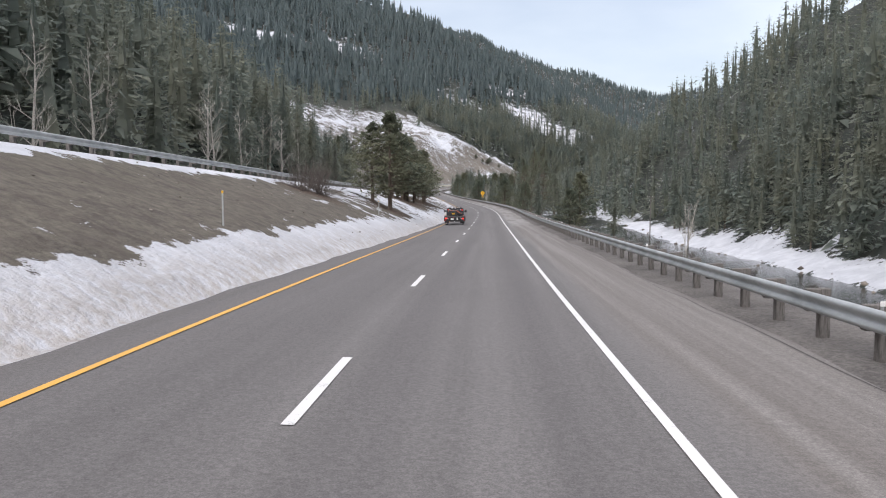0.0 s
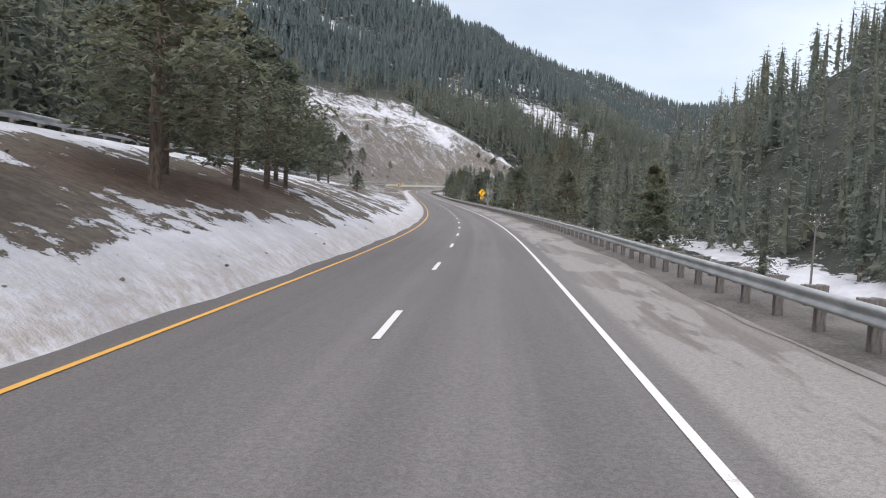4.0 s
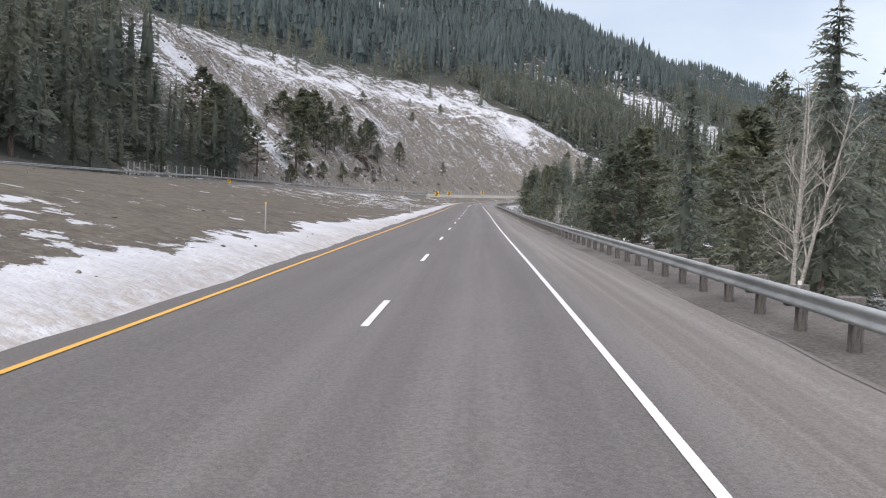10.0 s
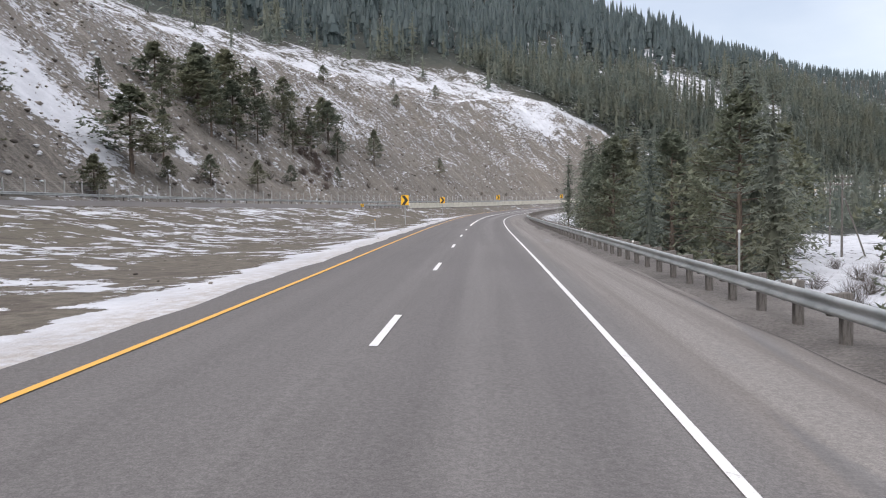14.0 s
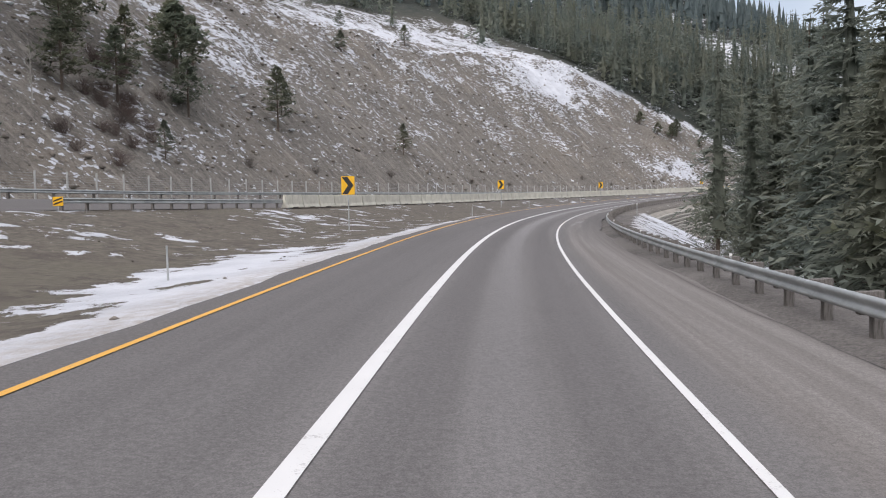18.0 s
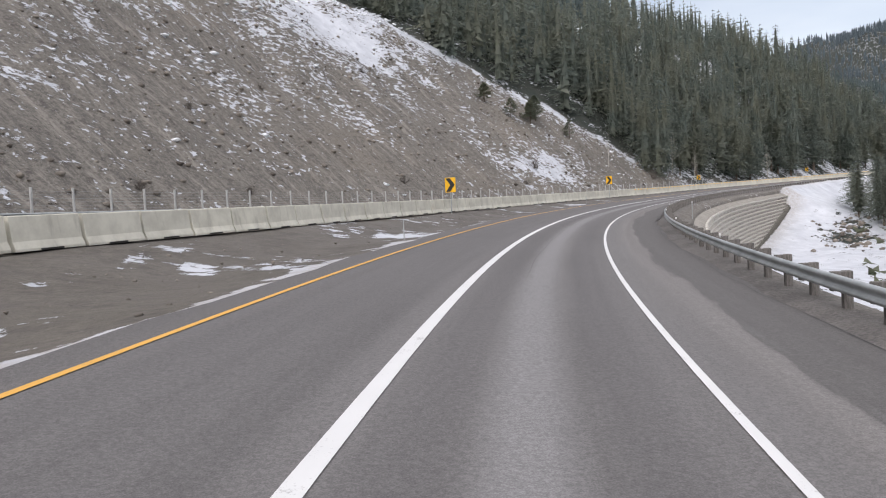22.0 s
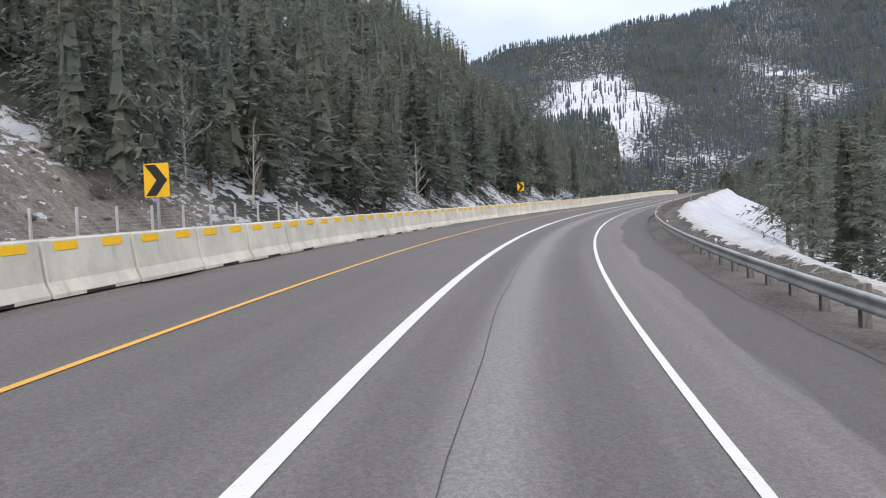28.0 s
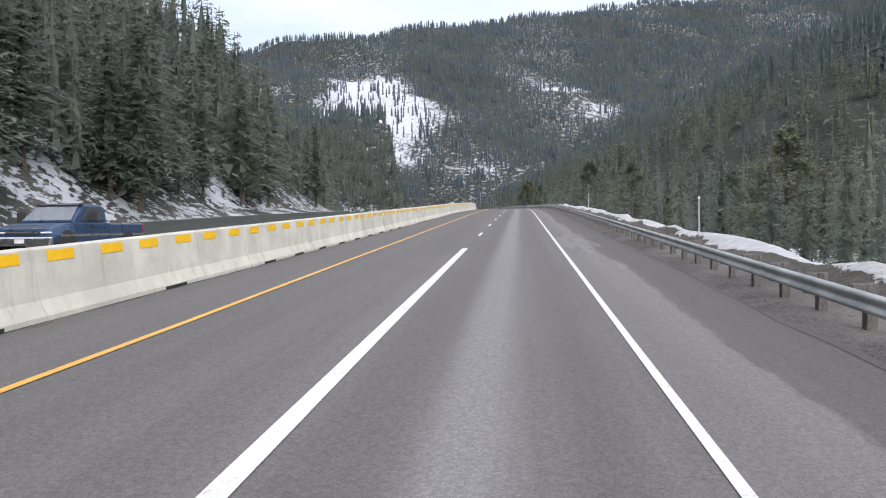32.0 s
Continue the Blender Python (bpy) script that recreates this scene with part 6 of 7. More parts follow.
_l = np.where(_r.uniform(0, 1, 260) < 0.5, -_r.uniform(14, 16.5, 260), -_r.uniform(44.5, 48.5, 260))
stones("river_rocks", _s, _l, _r.uniform(0.15, 0.6, 260), M_STONE, "grey rocks along the river's edge", 76)


# ---------------------------------------------------------------- utility poles
def utility_pole(s, l, height, turn, label, arms=2):
    ob = new("utility_pole")
    ob.matrix_basis = Matrix.Translation(top(s, l)) @ Matrix.Rotation(radians(turn), 4, "Z")
    part("pole", tube(bmesh.new(), (0, 0, -1), (0, 0, height), 0.17, 0.11, 8), M_POST, ob)
    for k in range(arms):
        z = height - 0.35 - 1.0 * k
        arm = part("crossarm", box(bmesh.new(), -1.3, 1.3, -0.2, -0.1, z - 0.07, z + 0.07, 0.01), M_POST, ob)
        for x in (-1.15, -0.45, 0.45, 1.15):
            part("insulator", tube(bmesh.new(), (x, -0.15, z + 0.07), (x, -0.15, z + 0.24), 0.06, 0.04, 6), M_REFL_W, arm)
        part("brace", tube(bmesh.new(), (-0.6, -0.14, z - 0.02), (0, -0.14, z - 0.6), 0.02, 0.02, 4), M_STEEL, arm)
        part("brace", tube(bmesh.new(), (0.6, -0.14, z - 0.02), (0, -0.14, z - 0.6), 0.02, 0.02, 4), M_STEEL, arm)
    return tagged(ob, label, "utility pole", "power line")


for s, l, h in ((176, -46, 11), (214, -48, 11), (514, -55, 11), (486, -47, 11)):
    utility_pole(s, l, h, 15, "weathered timber utility pole with crossarms and insulators")


# ---------------------------------------------------------------- pickup trucks
M_BLACKPAINT = plain("black_truck_paint", (0.046, 0.046, 0.049), 0.24, 0.0, 0.3, 2.0)
M_BLUEPAINT = plain("blue_truck_paint", (0.040, 0.075, 0.150), 0.3, 0.2, 0.15, 2.0)
M_GLASS = plain("dark_vehicle_glass", (0.50, 0.53, 0.56), 0.12, 0.8, 0.08)
M_RUBBER = plain("black_rubber", (0.036, 0.036, 0.037), 0.85, 0.0, 0.25)
M_CHROME = plain("dull_chrome", (0.62, 0.62, 0.63), 0.25, 1.0, 0.1)
M_LAMP = plain("clear_lamp_lens", (0.72, 0.73, 0.74), 0.15, 0.0, 0.05)
M_RED = plain("red_lamp_lens", (0.75, 0.03, 0.02), 0.25, 0.0, 0.1)
M_LIT = plain("lit_red_lamp", (0.75, 0.03, 0.02), 0.3, 0.0, 0.1)
M_LIT.node_tree.nodes["Principled BSDF"].inputs["Emission Color"].default_value = (1.0, 0.025, 0.012, 1)
M_LIT.node_tree.nodes["Principled BSDF"].inputs["Emission Strength"].default_value = 1.15
M_ORANGE = plain("orange_strap", (0.80, 0.18, 0.08), 0.7, 0.0, 0.1)
M_RIM = plain("grey_wheel_rim", (0.42, 0.42, 0.43), 0.35, 0.9, 0.15)


def loft(sections, bevel=0.03, bulge=True):
    """A shell through cross sections (y, half width low, half width high, z low, z high)."""
    bm = bmesh.new()
    rings = []
    for y, wl, wh, z0, z1 in sections:
        m = (z0 + z1) / 2
        wm = wl * 1.03 if bulge else (wl + wh) / 2
        rings.append([bm.verts.new(p) for p in ((-wl, y, z0), (-wm, y, m), (-wh, y, z1 - 0.04), (-wh + 0.06, y, z1), (wh - 0.06, y, z1), (wh, y, z1 - 0.04), (wm, y, m), (wl, y, z0))])
    for a, b in zip(rings[:-1], rings[1:]):
        for i in range(8):
            j = (i + 1) % 8
            bm.faces.new((a[j], a[i], b[i], b[j]))
    bm.faces.new(rings[0])
    bm.faces.new(rings[-1][::-1])
    bmesh.ops.recalc_face_normals(bm, faces=bm.faces)
    if bevel:
        bmesh.ops.bevel(bm, geom=[e for e in bm.edges if len(e.link_faces) == 2 and e.calc_face_angle() > 0.6], offset=bevel, segments=2, affect="EDGES")
    return bm


def quad(pts, thick=0.012):
    bm = bmesh.new()
    f = bm.faces.new([bm.verts.new(p) for p in pts])
    bmesh.ops.solidify(bm, geom=[f], thickness=thick)
    bmesh.ops.recalc_face_normals(bm, faces=bm.faces)
    return bm


def turned(points, x0, side, n=20):
    """A wheel part turned about the axle: points (radius, offset outwards)."""
    bm = bmesh.new()
    rings = [[bm.verts.new((x0 + side * o, r * math.cos(6.2832 * i / n), r * math.sin(6.2832 * i / n))) for i in range(n)] for r, o in points]
    for a, b in zip(rings[:-1], rings[1:]):
        for i in range(n):
            j = (i + 1) % n
            bm.faces.new((a[i], a[j], b[j], b[i]))
    bm.faces.new(rings[-1])
    bm.faces.new(rings[0][::-1])
    bmesh.ops.recalc_face_normals(bm, faces=bm.faces)
    return bm


def wheels(ob, rows, radius):
    for y, half in rows:
        for side in (-1, 1):
            m = Matrix.Translation((side * half, y, radius))
            w = part("wheel", turned([(radius * 0.55, -0.12), (radius * 0.62, 0.10)], 0, side), M_RIM, ob, "", m)
            part("tyre", turned([(radius * 0.6, -0.14), (radius * 0.93, -0.14), (radius, -0.10), (radius, 0.08), (radius * 0.93, 0.12), (radius * 0.62, 0.12), (radius * 0.6, 0.09)], 0, side, 24), M_RUBBER, w)
            part("hub", turned([(0.09, 0.08), (0.07, 0.14)], 0, side, 10), M_CHROME, w)


def cab(ob, paint, y0, y1, base, waist, roof, half, doors):
    """Cab with raked glass, doors, handles and mirrors, y1 at the windscreen's foot."""
    part("cab", loft([(y0, half, half - 0.02, base, waist), (y1, half, half - 0.02, base, waist)]), paint, ob)
    ra, rb = y0 + 0.12, y1 - 0.75
    part("roof", loft([(y0 + 0.02, half - 0.06, half - 0.14, waist - 0.05, roof - 0.06), (ra + 0.1, half - 0.05, half - 0.16, waist - 0.05, roof), (rb, half - 0.05, half - 0.16, waist - 0.05, roof), (y1 - 0.02, half - 0.05, half - 0.07, waist - 0.05, waist + 0.02)], 0.02, False), paint, ob)
    part("windscreen", quad([(-half + 0.16, y1 - 0.03, waist + 0.055), (half - 0.16, y1 - 0.03, waist + 0.055), (half - 0.28, rb + 0.05, roof + 0.005), (-half + 0.28, rb + 0.05, roof + 0.005)], 0.02), M_GLASS, ob)
    part("rear_window", quad([(-half + 0.22, y0 - 0.005, waist + 0.06), (half - 0.22, y0 - 0.005, waist + 0.06), (half - 0.28, y0 + 0.005, roof - 0.10), (-half + 0.28, y0 + 0.005, roof - 0.10)], 0.015), M_GLASS, ob)
    step = (rb - ra - 0.1) / doors
    for side in (-1, 1):
        for k in range(doors):
            a, b = ra + 0.1 + k * step, ra + 0.1 + (k + 1) * step - 0.07
            xl, xh = side * (half - 0.045), side * (half - 0.128)
            fb = b + (0.30 if k == doors - 1 else 0)
            d = part("door", box(bmesh.new(), min(side * half, side * (half + 0.028)), max(side * half, side * (half + 0.028)), a - 0.03, fb + 0.02, base + 0.12, waist - 0.05, 0.012), paint, ob)
            part("side_window", quad([(xl, a, waist + 0.03), (xl, fb + 0.1, waist + 0.03), (xh, b, roof - 0.09), (xh, a + 0.02, roof - 0.09)], 0.03), M_GLASS, d)
            part("door_handle", box(bmesh.new(), min(side * (half + 0.028), side * (half + 0.055)), max(side * (half + 0.028), side * (half + 0.055)), a + 0.05, a + 0.22, waist - 0.2, waist - 0.165, 0.006), M_RUBBER, d)
        mir = part("mirror", box(bmesh.new(), min(side * (half + 0.12), side * (half + 0.36)), max(side * (half + 0.12), side * (half + 0.36)), y1 - 0.62, y1 - 0.48, waist + 0.02, waist + 0.32, 0.03), M_RUBBER, ob)
        part("mirror_arm", box(bmesh.new(), min(side * (half - 0.02), side * (half + 0.14)), max(side * (half - 0.02), side * (half + 0.14)), y1 - 0.58, y1 - 0.52, waist + 0.1, waist + 0.15), M_RUBBER, mir)


def nose(ob, paint, y1, y2, base, waist, half):
    """Bonnet, wings, grille, bumper and headlights."""
    part("bonnet", loft([(y1 - 0.05, half, half - 0.06, base, waist), (y1 + 0.5, half, half - 0.08, base, waist - 0.02), (y2 - 0.12, half - 0.02, half - 0.12, base, waist - 0.12), (y2, half - 0.06, half - 0.18, base + 0.05, waist - 0.2)]), paint, ob)
    g = part("grille", box(bmesh.new(), -half + 0.42, half - 0.42, y2, y2 + 0.04, base + 0.28, waist - 0.26, 0.015), M_RUBBER, ob)
    for k in range(3):
        z = base + 0.34 + k * 0.1
        part("grille_bar", box(bmesh.new(), -half + 0.45, half - 0.45, y2 + 0.035, y2 + 0.055, z, z + 0.03, 0.005), M_CHROME, g)
    part("front_bumper", box(bmesh.new(), -half, half, y2 - 0.05, y2 + 0.16, base - 0.04, base + 0.22, 0.04), M_CHROME, ob)
    part("plate_bar", box(bmesh.new(), -0.15, 0.15, y2 + 0.16, y2 + 0.17, base + 0.04, base + 0.16), M_REFL_W, ob)
    for side in (-1, 1):
        x0, x1 = sorted((side * (half - 0.40), side * (half - 0.06)))
        part("headlight", box(bmesh.new(), x0, x1, y2 - 0.08, y2 + 0.035, base + 0.32, waist - 0.26, 0.03), M_LAMP, ob, "clear headlight lens")
        part("wheel_arch", turned([(0.50, -0.1), (0.50, 0.02), (0.44, 0.03)], side * (half - 0.0), side, 18), M_RUBBER, ob, "", Matrix.Translation((0, y1 + 0.42, 0.42)))


def side_pair(a, b):
    return sorted((a, b))


def oval(cx, cz, rx, rz, y0, y1, lean=0.0, n=14):
    return plate_outline(bmesh.new(), [(cx + rx * math.cos(6.2832 * k / n) + lean * math.sin(6.2832 * k / n) * rz, cz + rz * math.sin(6.2832 * k / n)) for k in range(n)], y0, y1)


def flatbed(m):
    ob = new("flatbed_pickup")
    ob.matrix_basis = m
    cab(ob, M_BLACKPAINT, -0.50, 1.75, 0.58, 1.30, 1.88, 0.98, 2)
    nose(ob, M_BLACKPAINT, 1.75, 2.95, 0.58, 1.28, 0.98)
    part("deck", box(bmesh.new(), -1.18, 1.18, -3.30, -0.66, 0.98, 1.05, 0.02), M_RUBBER, ob, "flat matt black deck")
    part("chassis", box(bmesh.new(), -0.45, 0.45, -3.2, 2.6, 0.5, 0.86, 0.03), M_RUBBER, ob)
    # skirts with an arch cut over each rear wheel
    for side in (-1, 1):
        bm = bmesh.new()
        pts = [(-3.30, 1.0), (-3.30, 0.56), (-2.72, 0.56)]
        for k in range(9):
            a = math.pi * (1 - k / 8)
            pts.append((-2.1 + 0.56 * math.cos(a), 0.50 + 0.46 * math.sin(a)))
        pts += [(-1.48, 0.56), (-0.66, 0.56), (-0.66, 1.0)]
        x0, x1 = side * 1.13, side * 1.18
        f = [[bm.verts.new((x, y, z)) for y, z in pts] for x in (x0, x1)]
        for row in f:
            bm.faces.new(row)
        for k in range(len(pts)):
            q = (k + 1) % len(pts)
            bm.faces.new((f[0][k], f[0][q], f[1][q], f[1][k]))
        bmesh.ops.triangulate(bm, faces=[g for g in bm.faces if len(g.verts) > 4])
        bmesh.ops.recalc_face_normals(bm, faces=bm.faces)
        skirt = part("skirt", bm, M_BLACKPAINT, ob, "black side skirt over the wheel")
        arch = bmesh.new()
        for k in range(8):
            a, c = math.pi * (1 - k / 8), math.pi * (1 - (k + 1) / 8)
            tube(arch, (side * 1.19, -2.1 + 0.57 * math.cos(a), 0.50 + 0.47 * math.sin(a)), (side * 1.19, -2.1 + 0.57 * math.cos(c), 0.50 + 0.47 * math.sin(c)), 0.03, 0.03, 6)
        part("arch_flare", arch, M_RUBBER, skirt)
        a, c = side_pair(side * 1.182, side * 1.19)
        part("side_marker", box(bmesh.new(), a, c, -3.1, -3.0, 0.90, 0.95, 0.002), M_RED, skirt, "small red side marker")
        part("stake_pocket", box(bmesh.new(), a, c, -1.1, -0.95, 0.84, 0.96, 0.002), M_RUBBER, skirt)
    # rack behind the cab with louvres, lamps and a light bar
    rack = part("headache_rack", tube(bmesh.new(), (-1.0, -0.64, 1.05), (-0.93, -0.64, 1.72), 0.05, 0.05, 8), M_BLACKPAINT, ob, "black steel rack behind the cab")
    frame_bm = bmesh.new()
    tube(frame_bm, (1.0, -0.64, 1.05), (0.93, -0.64, 1.72), 0.05, 0.05, 8)
    tube(frame_bm, (-0.93, -0.64, 1.72), (-0.76, -0.64, 1.89), 0.05, 0.05, 8)
    tube(frame_bm, (0.93, -0.64, 1.72), (0.76, -0.64, 1.89), 0.05, 0.05, 8)
    tube(frame_bm, (-0.78, -0.64, 1.89), (0.78, -0.64, 1.89), 0.05, 0.05, 8)
    part("rack_frame", frame_bm, M_BLACKPAINT, rack)
    for side in (-1, 1):
        a, c = side_pair(side * 0.52, side * 0.92)
        part("rack_panel", box(bmesh.new(), a, c, -0.66, -0.63, 1.10, 1.86, 0.01), M_BLACKPAINT, rack)
        part("rack_lamp", oval(side * 0.80, 1.70, 0.034, 0.10, -0.68, -0.662, -0.12 * side), M_LIT, rack, "glowing red oval brake lamp")
        part("rack_lamp", oval(side * 0.64, 1.70, 0.028, 0.095, -0.68, -0.662, -0.12 * side), M_LAMP, rack, "white oval reversing lamp")
    for k in range(7):
        z = 1.26 + k * 0.08
        part("louvre", box(bmesh.new(), -0.53, 0.53, -0.67, -0.61, z, z + 0.045, 0.008), M_BLACKPAINT, rack)
    for x in (-0.33, 0.02):
        part("work_lamp", box(bmesh.new(), x - 0.07, x + 0.07, -0.72, -0.66, 1.84, 1.93, 0.015), M_LAMP, rack, "small white work lamp")
    bar = part("light_bar", box(bmesh.new(), -0.66, 0.66, -0.68, -0.60, 1.98, 2.05, 0.015), M_RUBBER, rack, "long narrow light bar")
    for k in range(16):
        part("lamp_cell", box(bmesh.new(), -0.62 + k * 0.078, -0.56 + k * 0.078, -0.688, -0.68, 1.993, 2.037, 0.003), M_LAMP, bar)
    for x in (-0.64, 0.64):
        part("bar_bracket", box(bmesh.new(), x - 0.015, x + 0.015, -0.66, -0.62, 1.89, 2.05), M_RUBBER, bar)
    # tail panel
    tail = part("tail_panel", box(bmesh.new(), -1.18, 1.18, -3.36, -3.30, 0.55, 1.04, 0.03), M_BLACKPAINT, ob, "black tail panel with lamp clusters")
    part("plate_bar", box(bmesh.new(), -0.45, -0.12, -3.372, -3.362, 0.66, 0.82), M_REFL_W, tail, "plain white number plate")
    for x in (-0.5, -0.3, -0.1):
        part("marker_lamp", oval(x, 0.93, 0.025, 0.025, -3.372, -3.361), M_RED, tail)
    for x, z in ((0.28, 0.86), (0.30, 0.72), (-0.95, 0.86)):
        part("sticker", oval(x, z, 0.08, 0.05, -3.368, -3.361), M_REFL_W, tail, "plain white oval sticker")
    for side in (-1, 1):
        a, c = side_pair(side * 0.66, side * 1.08)
        cl = part("lamp_cluster", box(bmesh.new(), a, c, -3.366, -3.36, 0.70, 0.90, 0.004), M_RUBBER, tail)
        part("reversing_lamp", oval(side * 0.74, 0.80, 0.036, 0.085, -3.378, -3.367, -0.25), M_LAMP, cl)
        for x in (0.88, 1.0):
            part("tail_light", oval(side * x, 0.80, 0.038, 0.088, -3.378, -3.367, -0.25), M_LIT, cl, "glowing red tail light")
        a, c = side_pair(side * 1.0, side * 1.1)
        part("reflector", box(bmesh.new(), a, c, -3.368, -3.361, 0.60, 0.65, 0.003), M_RED, tail)
        a, c = side_pair(side * 0.62, side * 1.12)
        flap = part("mud_flap", box(bmesh.new(), a, c, -2.66, -2.64, 0.20, 0.72), M_RUBBER, ob)
        part("flap_strip", box(bmesh.new(), a, c, -2.675, -2.66, 0.20, 0.28, 0.004), M_CHROME, flap, "bright metal strip")
        a, c = side_pair(side * 0.98, side * 1.16)
        part("side_step", box(bmesh.new(), a, c, -0.55, 1.55, 0.40, 0.48, 0.02), M_CHROME, ob, "chrome running board")
    part("rear_bumper", box(bmesh.new(), -1.1, 1.1, -3.42, -3.30, 0.46, 0.56, 0.02), M_RUBBER, ob)
    part("tow_hitch", box(bmesh.new(), -0.05, 0.05, -3.5, -3.3, 0.40, 0.50, 0.01), M_CHROME, ob)
    wheels(ob, ((2.17, 0.88), (-2.1, 0.92)), 0.42)
    return tagged(ob, "black crew-cab flatbed pickup with headache rack and red tail lights", "pickup truck")


def deck_load(m):
    """What lies on the truck's deck: a tool case, a bag and a white box, held by straps."""
    case = new("tool_case")
    case.matrix_basis = m @ Matrix.Translation((-0.20, -1.95, 1.05)) @ Matrix.Diagonal((0.86, 0.9, 0.9, 1))
    part("body", box(bmesh.new(), -0.52, 0.52, -0.33, 0.33, 0.02, 0.46, 0.04), M_BLACKPAINT, case)
    lid = part("lid", box(bmesh.new(), -0.55, 0.55, -0.36, 0.36, 0.46, 0.64, 0.04), M_BLACKPAINT, case)
    part("lid_trim", box(bmesh.new(), -0.40, 0.40, -0.1, 0.1, 0.638, 0.65, 0.004), M_LAMP, lid, "pale trim strip")
    for x in (-0.27, 0.27):
        part("latch", box(bmesh.new(), x - 0.035, x + 0.035, -0.385, -0.35, 0.40, 0.54, 0.006), M_CHROME, case, "chrome latch")
    for x in (-0.46, -0.1, 0.1, 0.46):
        part("rib", box(bmesh.new(), x - 0.025, x + 0.025, -0.35, -0.32, 0.04, 0.40, 0.006), M_RUBBER, case)
    part("product_label", box(bmesh.new(), -0.14, 0.20, -0.352, -0.331, 0.20, 0.38, 0.002), M_SIGN_Y, case, "plain yellow label with a dark patch")
    part("label_patch", oval(0.06, 0.29, 0.05, 0.05, -0.357, -0.353), M_RUBBER, case)
    for x in (-0.50, 0.50):
        part("wheel", turned([(0.11, -0.03), (0.11, 0.03)], 0, 1, 14), M_RUBBER, case, "", Matrix.Translation((x, -0.33, 0.11)))
    tagged(case, "large black wheeled tool case with chrome latches on a deck", "tool case")
    bag = new("duffel_bag")
    bag.matrix_basis = m @ Matrix.Translation((0.62, -1.70, 1.05))
    bm = bmesh.new()
    bmesh.ops.create_icosphere(bm, subdivisions=3, radius=1.0)
    r = random.Random(4)
    for v in bm.verts:
        k = 1 + 0.05 * math.sin(9 * v.co.x) + 0.05 * math.sin(11 * v.co.z + 7 * v.co.y) + 0.22 * (abs(v.co.x) ** 2 * abs(v.co.z) + abs(v.co.x) * abs(v.co.y) ** 2)
        v.co = Vector((v.co.x * 0.33 * k, v.co.y * 0.36 * k, max(v.co.z * 0.22 * k + 0.20, 0.0)))
    for f in bm.faces:
        f.smooth = True
    part("body", bm, M_RUBBER, bag)
    part("handle", tube(tube(bmesh.new(), (-0.2, 0, 0.36), (0, 0, 0.47), 0.02, 0.02), (0, 0, 0.47), (0.2, 0, 0.36), 0.02, 0.02), M_RUBBER, bag)
    tagged(bag, "crumpled black duffel bag lying on a truck deck", "bag")
    tub = new("storage_box")
    tub.matrix_basis = m @ Matrix.Translation((-1.06, -1.5, 1.05))
    part("body", box(bmesh.new(), -0.09, 0.09, -0.2, 0.2, 0, 0.36, 0.02), M_REFL_W, tub)
    part("lid", box(bmesh.new(), -0.10, 0.10, -0.21, 0.21, 0.36, 0.40, 0.012), M_REFL_W, tub)
    tagged(tub, "small white plastic box standing on the truck deck", "box")
    for a, b in ((((-1.1, -2.5, 1.06)), ((-0.64, -1.95, 1.64))), (((-0.66, -1.95, 1.64)), ((0.26, -1.95, 1.64))), (((0.27, -1.95, 1.63)), ((1.0, -2.3, 1.06))), (((0.3, -1.5, 1.56)), ((1.05, -1.9, 1.06))), (((0.34, -1.9, 1.60)), ((0.86, -2.05, 1.07))), (((0.36, -1.55, 1.58)), ((0.98, -1.45, 1.10)))):
        st = new("strap")
        st.matrix_basis = m
        part("webbing", tube(bmesh.new(), a, b, 0.007, 0.007, 5), M_ORANGE, st)
        part("hook", tube(bmesh.new(), b, (b[0], b[1], b[2] - 0.012), 0.02, 0.02, 6), M_CHROME, st)
        tagged(st, "orange ratchet strap over the deck's load", "strap", "load straps")


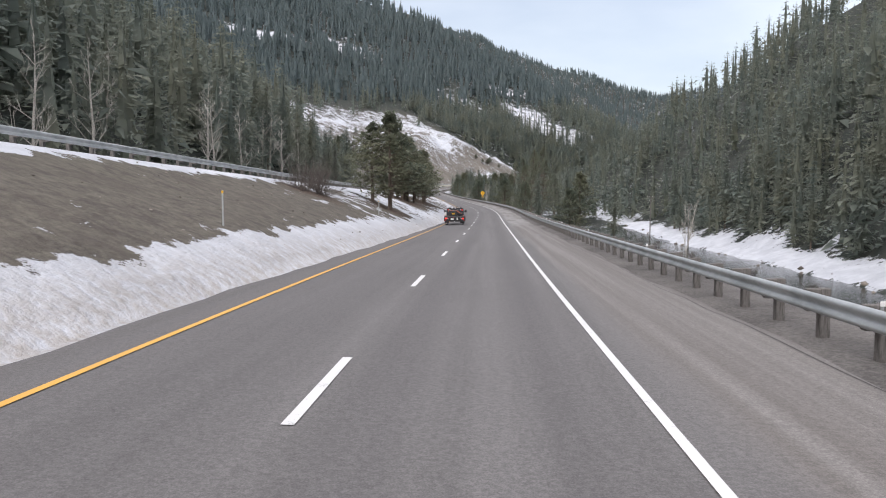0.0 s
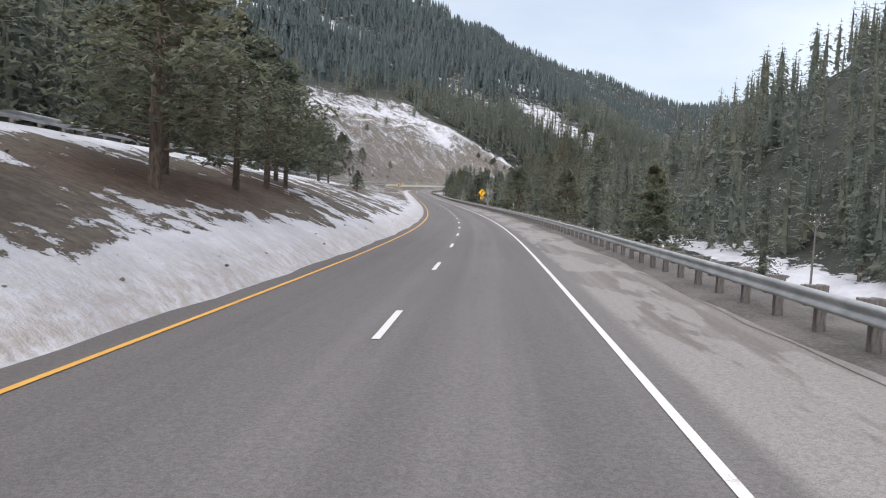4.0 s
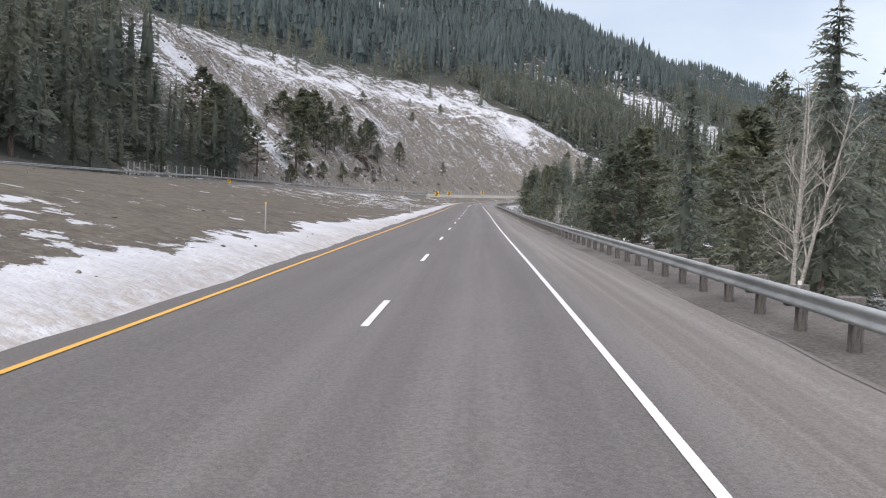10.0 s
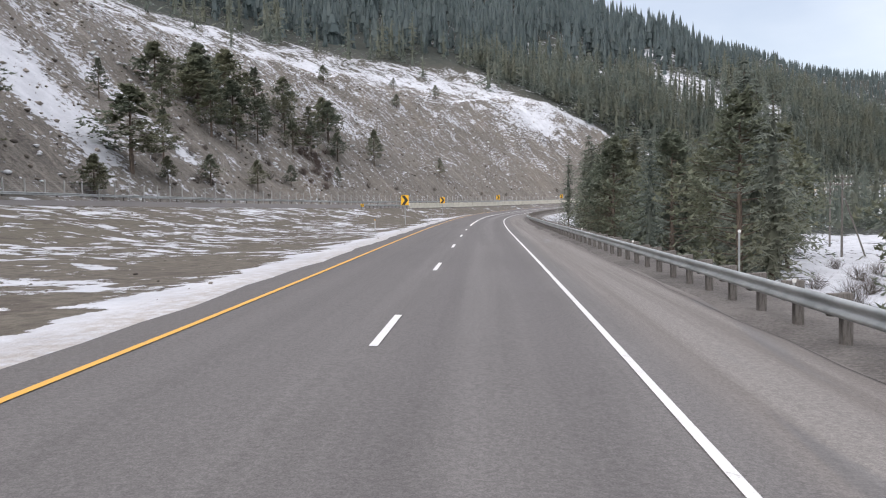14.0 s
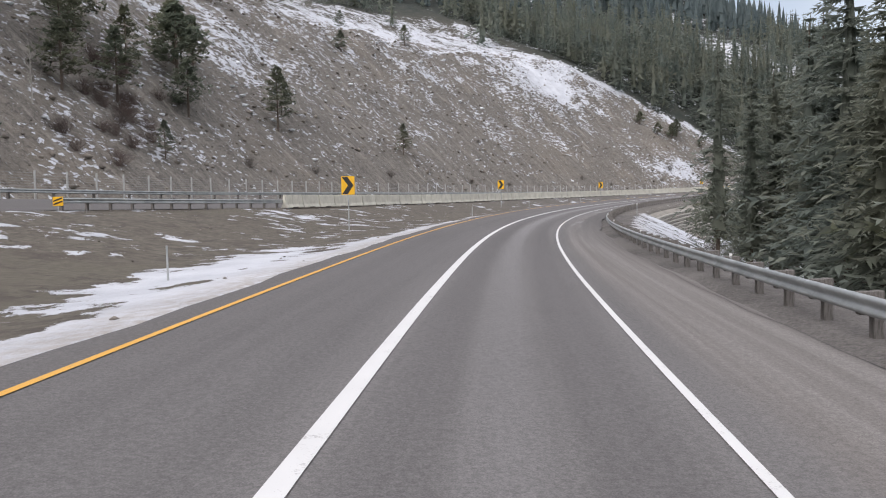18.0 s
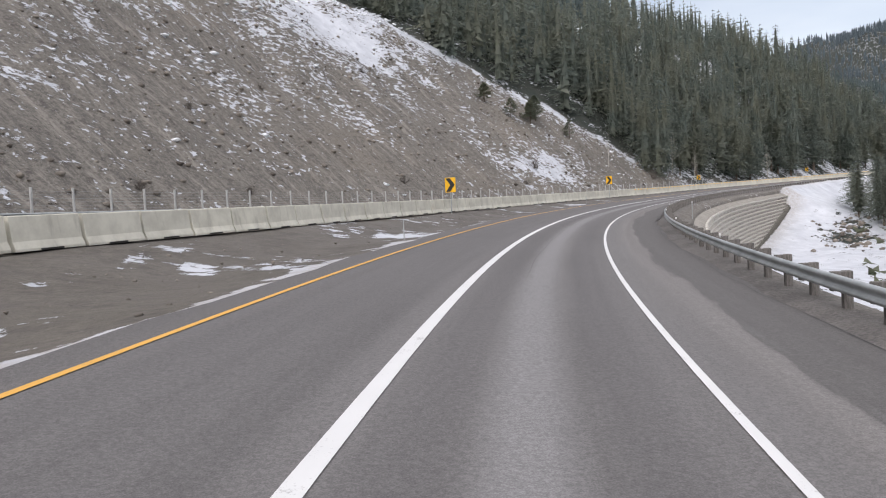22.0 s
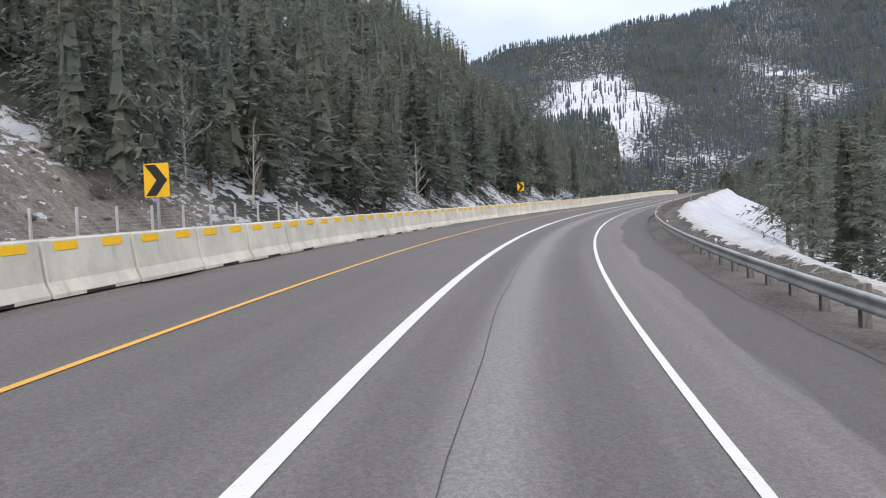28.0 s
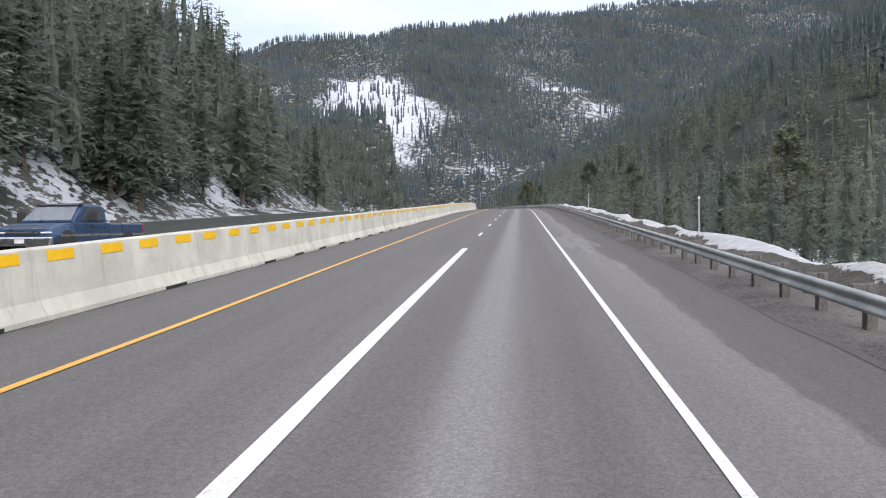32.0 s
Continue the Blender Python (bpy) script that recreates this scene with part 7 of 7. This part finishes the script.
def blue_pickup(m):
    ob = new("pickup_truck")
    ob.matrix_basis = m
    cab(ob, M_BLUEPAINT, -0.45, 1.50, 0.5, 1.16, 1.72, 0.94, 2)
    nose(ob, M_BLUEPAINT, 1.50, 2.65, 0.5, 1.13, 0.94)
    part("sun_visor", quad([(-0.78, 0.72, 1.75), (0.78, 0.72, 1.75), (0.80, 0.90, 1.68), (-0.80, 0.90, 1.68)], 0.02), M_RUBBER, ob, "dark visor over the windscreen")
    for side in (-1, 1):
        a, b = sorted((side * 0.80, side * 0.95))
        part("bed_side", box(bmesh.new(), a, b, -2.75, -0.48, 0.52, 1.12, 0.035), M_BLUEPAINT, ob)
        c, d = sorted((side * 0.955, side * 0.97))
        part("side_trim", box(bmesh.new(), c, d, -2.7, 2.3, 0.72, 0.79), M_CHROME, ob)
        part("tail_light", box(bmesh.new(), a, b, -2.77, -2.74, 0.75, 1.1, 0.01), M_RED, ob)
        part("wheel_arch", turned([(0.48, -0.1), (0.48, 0.02), (0.42, 0.03)], side * 0.955, side, 18), M_RUBBER, ob, "", Matrix.Translation((0, -1.62, 0.40)))
    part("bed_floor", box(bmesh.new(), -0.82, 0.82, -2.7, -0.38, 0.58, 0.66), M_RUBBER, ob)
    part("tailgate", box(bmesh.new(), -0.80, 0.80, -2.76, -2.70, 0.55, 1.10, 0.015), M_BLUEPAINT, ob)
    part("rear_bumper", box(bmesh.new(), -0.94, 0.94, -2.92, -2.77, 0.46, 0.64, 0.03), M_CHROME, ob)
    wheels(ob, ((1.87, 0.82), (-1.62, 0.82)), 0.38)
    return tagged(ob, "blue extended-cab pickup with chrome bumper on the oncoming carriageway", "pickup truck")


_m = at(90.6, 3.74, 1.5, 0.0)
flatbed(_m)
deck_load(_m)
_m = at(862.7, 14.0, 180, 0.0)
_m.translation.z = float(np.interp(862.7, ST, R_Z)) + float(opp_rise(862.7)) + 0.03
blue_pickup(_m)


def pole_stay(s, l, height):
    """A leaning timber pole that props the power line."""
    ob = new("pole_stay")
    ob.matrix_basis = Matrix.Translation(top(s, l)) @ Matrix.Rotation(heading(s), 4, "Z")
    part("pole", tube(bmesh.new(), (2.6, 0, -0.6), (-0.4, 0, height), 0.13, 0.10, 8), M_POST, ob)
    part("clamp", tube(bmesh.new(), (-0.30, 0, height - 0.5), (-0.38, 0, height - 0.3), 0.14, 0.14, 8), M_STEEL, ob)
    return tagged(ob, "leaning weathered timber stay of the power line", "utility pole", "power line")


pole_stay(487, -48, 8.0)
for i, (s, l, z) in enumerate(((430, -24, 2.2), (436, -27, 2.4), (442, -31, 2.0), (448, -29, 1.8), (455, -36, 2.2), (426, -21, 2.0), (462, -41, 2.0), (470, -40, 1.8))):
    bush(s, l, z, 700 + i)
for i, (s, l, z) in enumerate(((560, -15, 1.8), (568, -17, 2.0), (576, -16, 1.8), (585, -19, 2.1), (550, -16, 1.9), (596, -20, 2.0), (566, -20, 2.2), (580, -22, 2.0))):
    bush(s, l, z, 760 + i)
# brush in the draws of the cut slope
_rb = random.Random(17)
for i in range(26):
    u = _rb.random()
    bush(548 + 22 * u + _rb.uniform(-4, 4), 45 + 15 * u + _rb.uniform(-3, 3), _rb.uniform(1.6, 2.8), 800 + i, "reddish brown leafless brush on the gravel slope", M_RUST)
for i in range(16):
    bush(498 + _rb.uniform(-16, 30), 47 + _rb.uniform(0, 14), _rb.uniform(1.2, 2.2), 840 + i, "leafless grey-brown brush on the rocky slope")
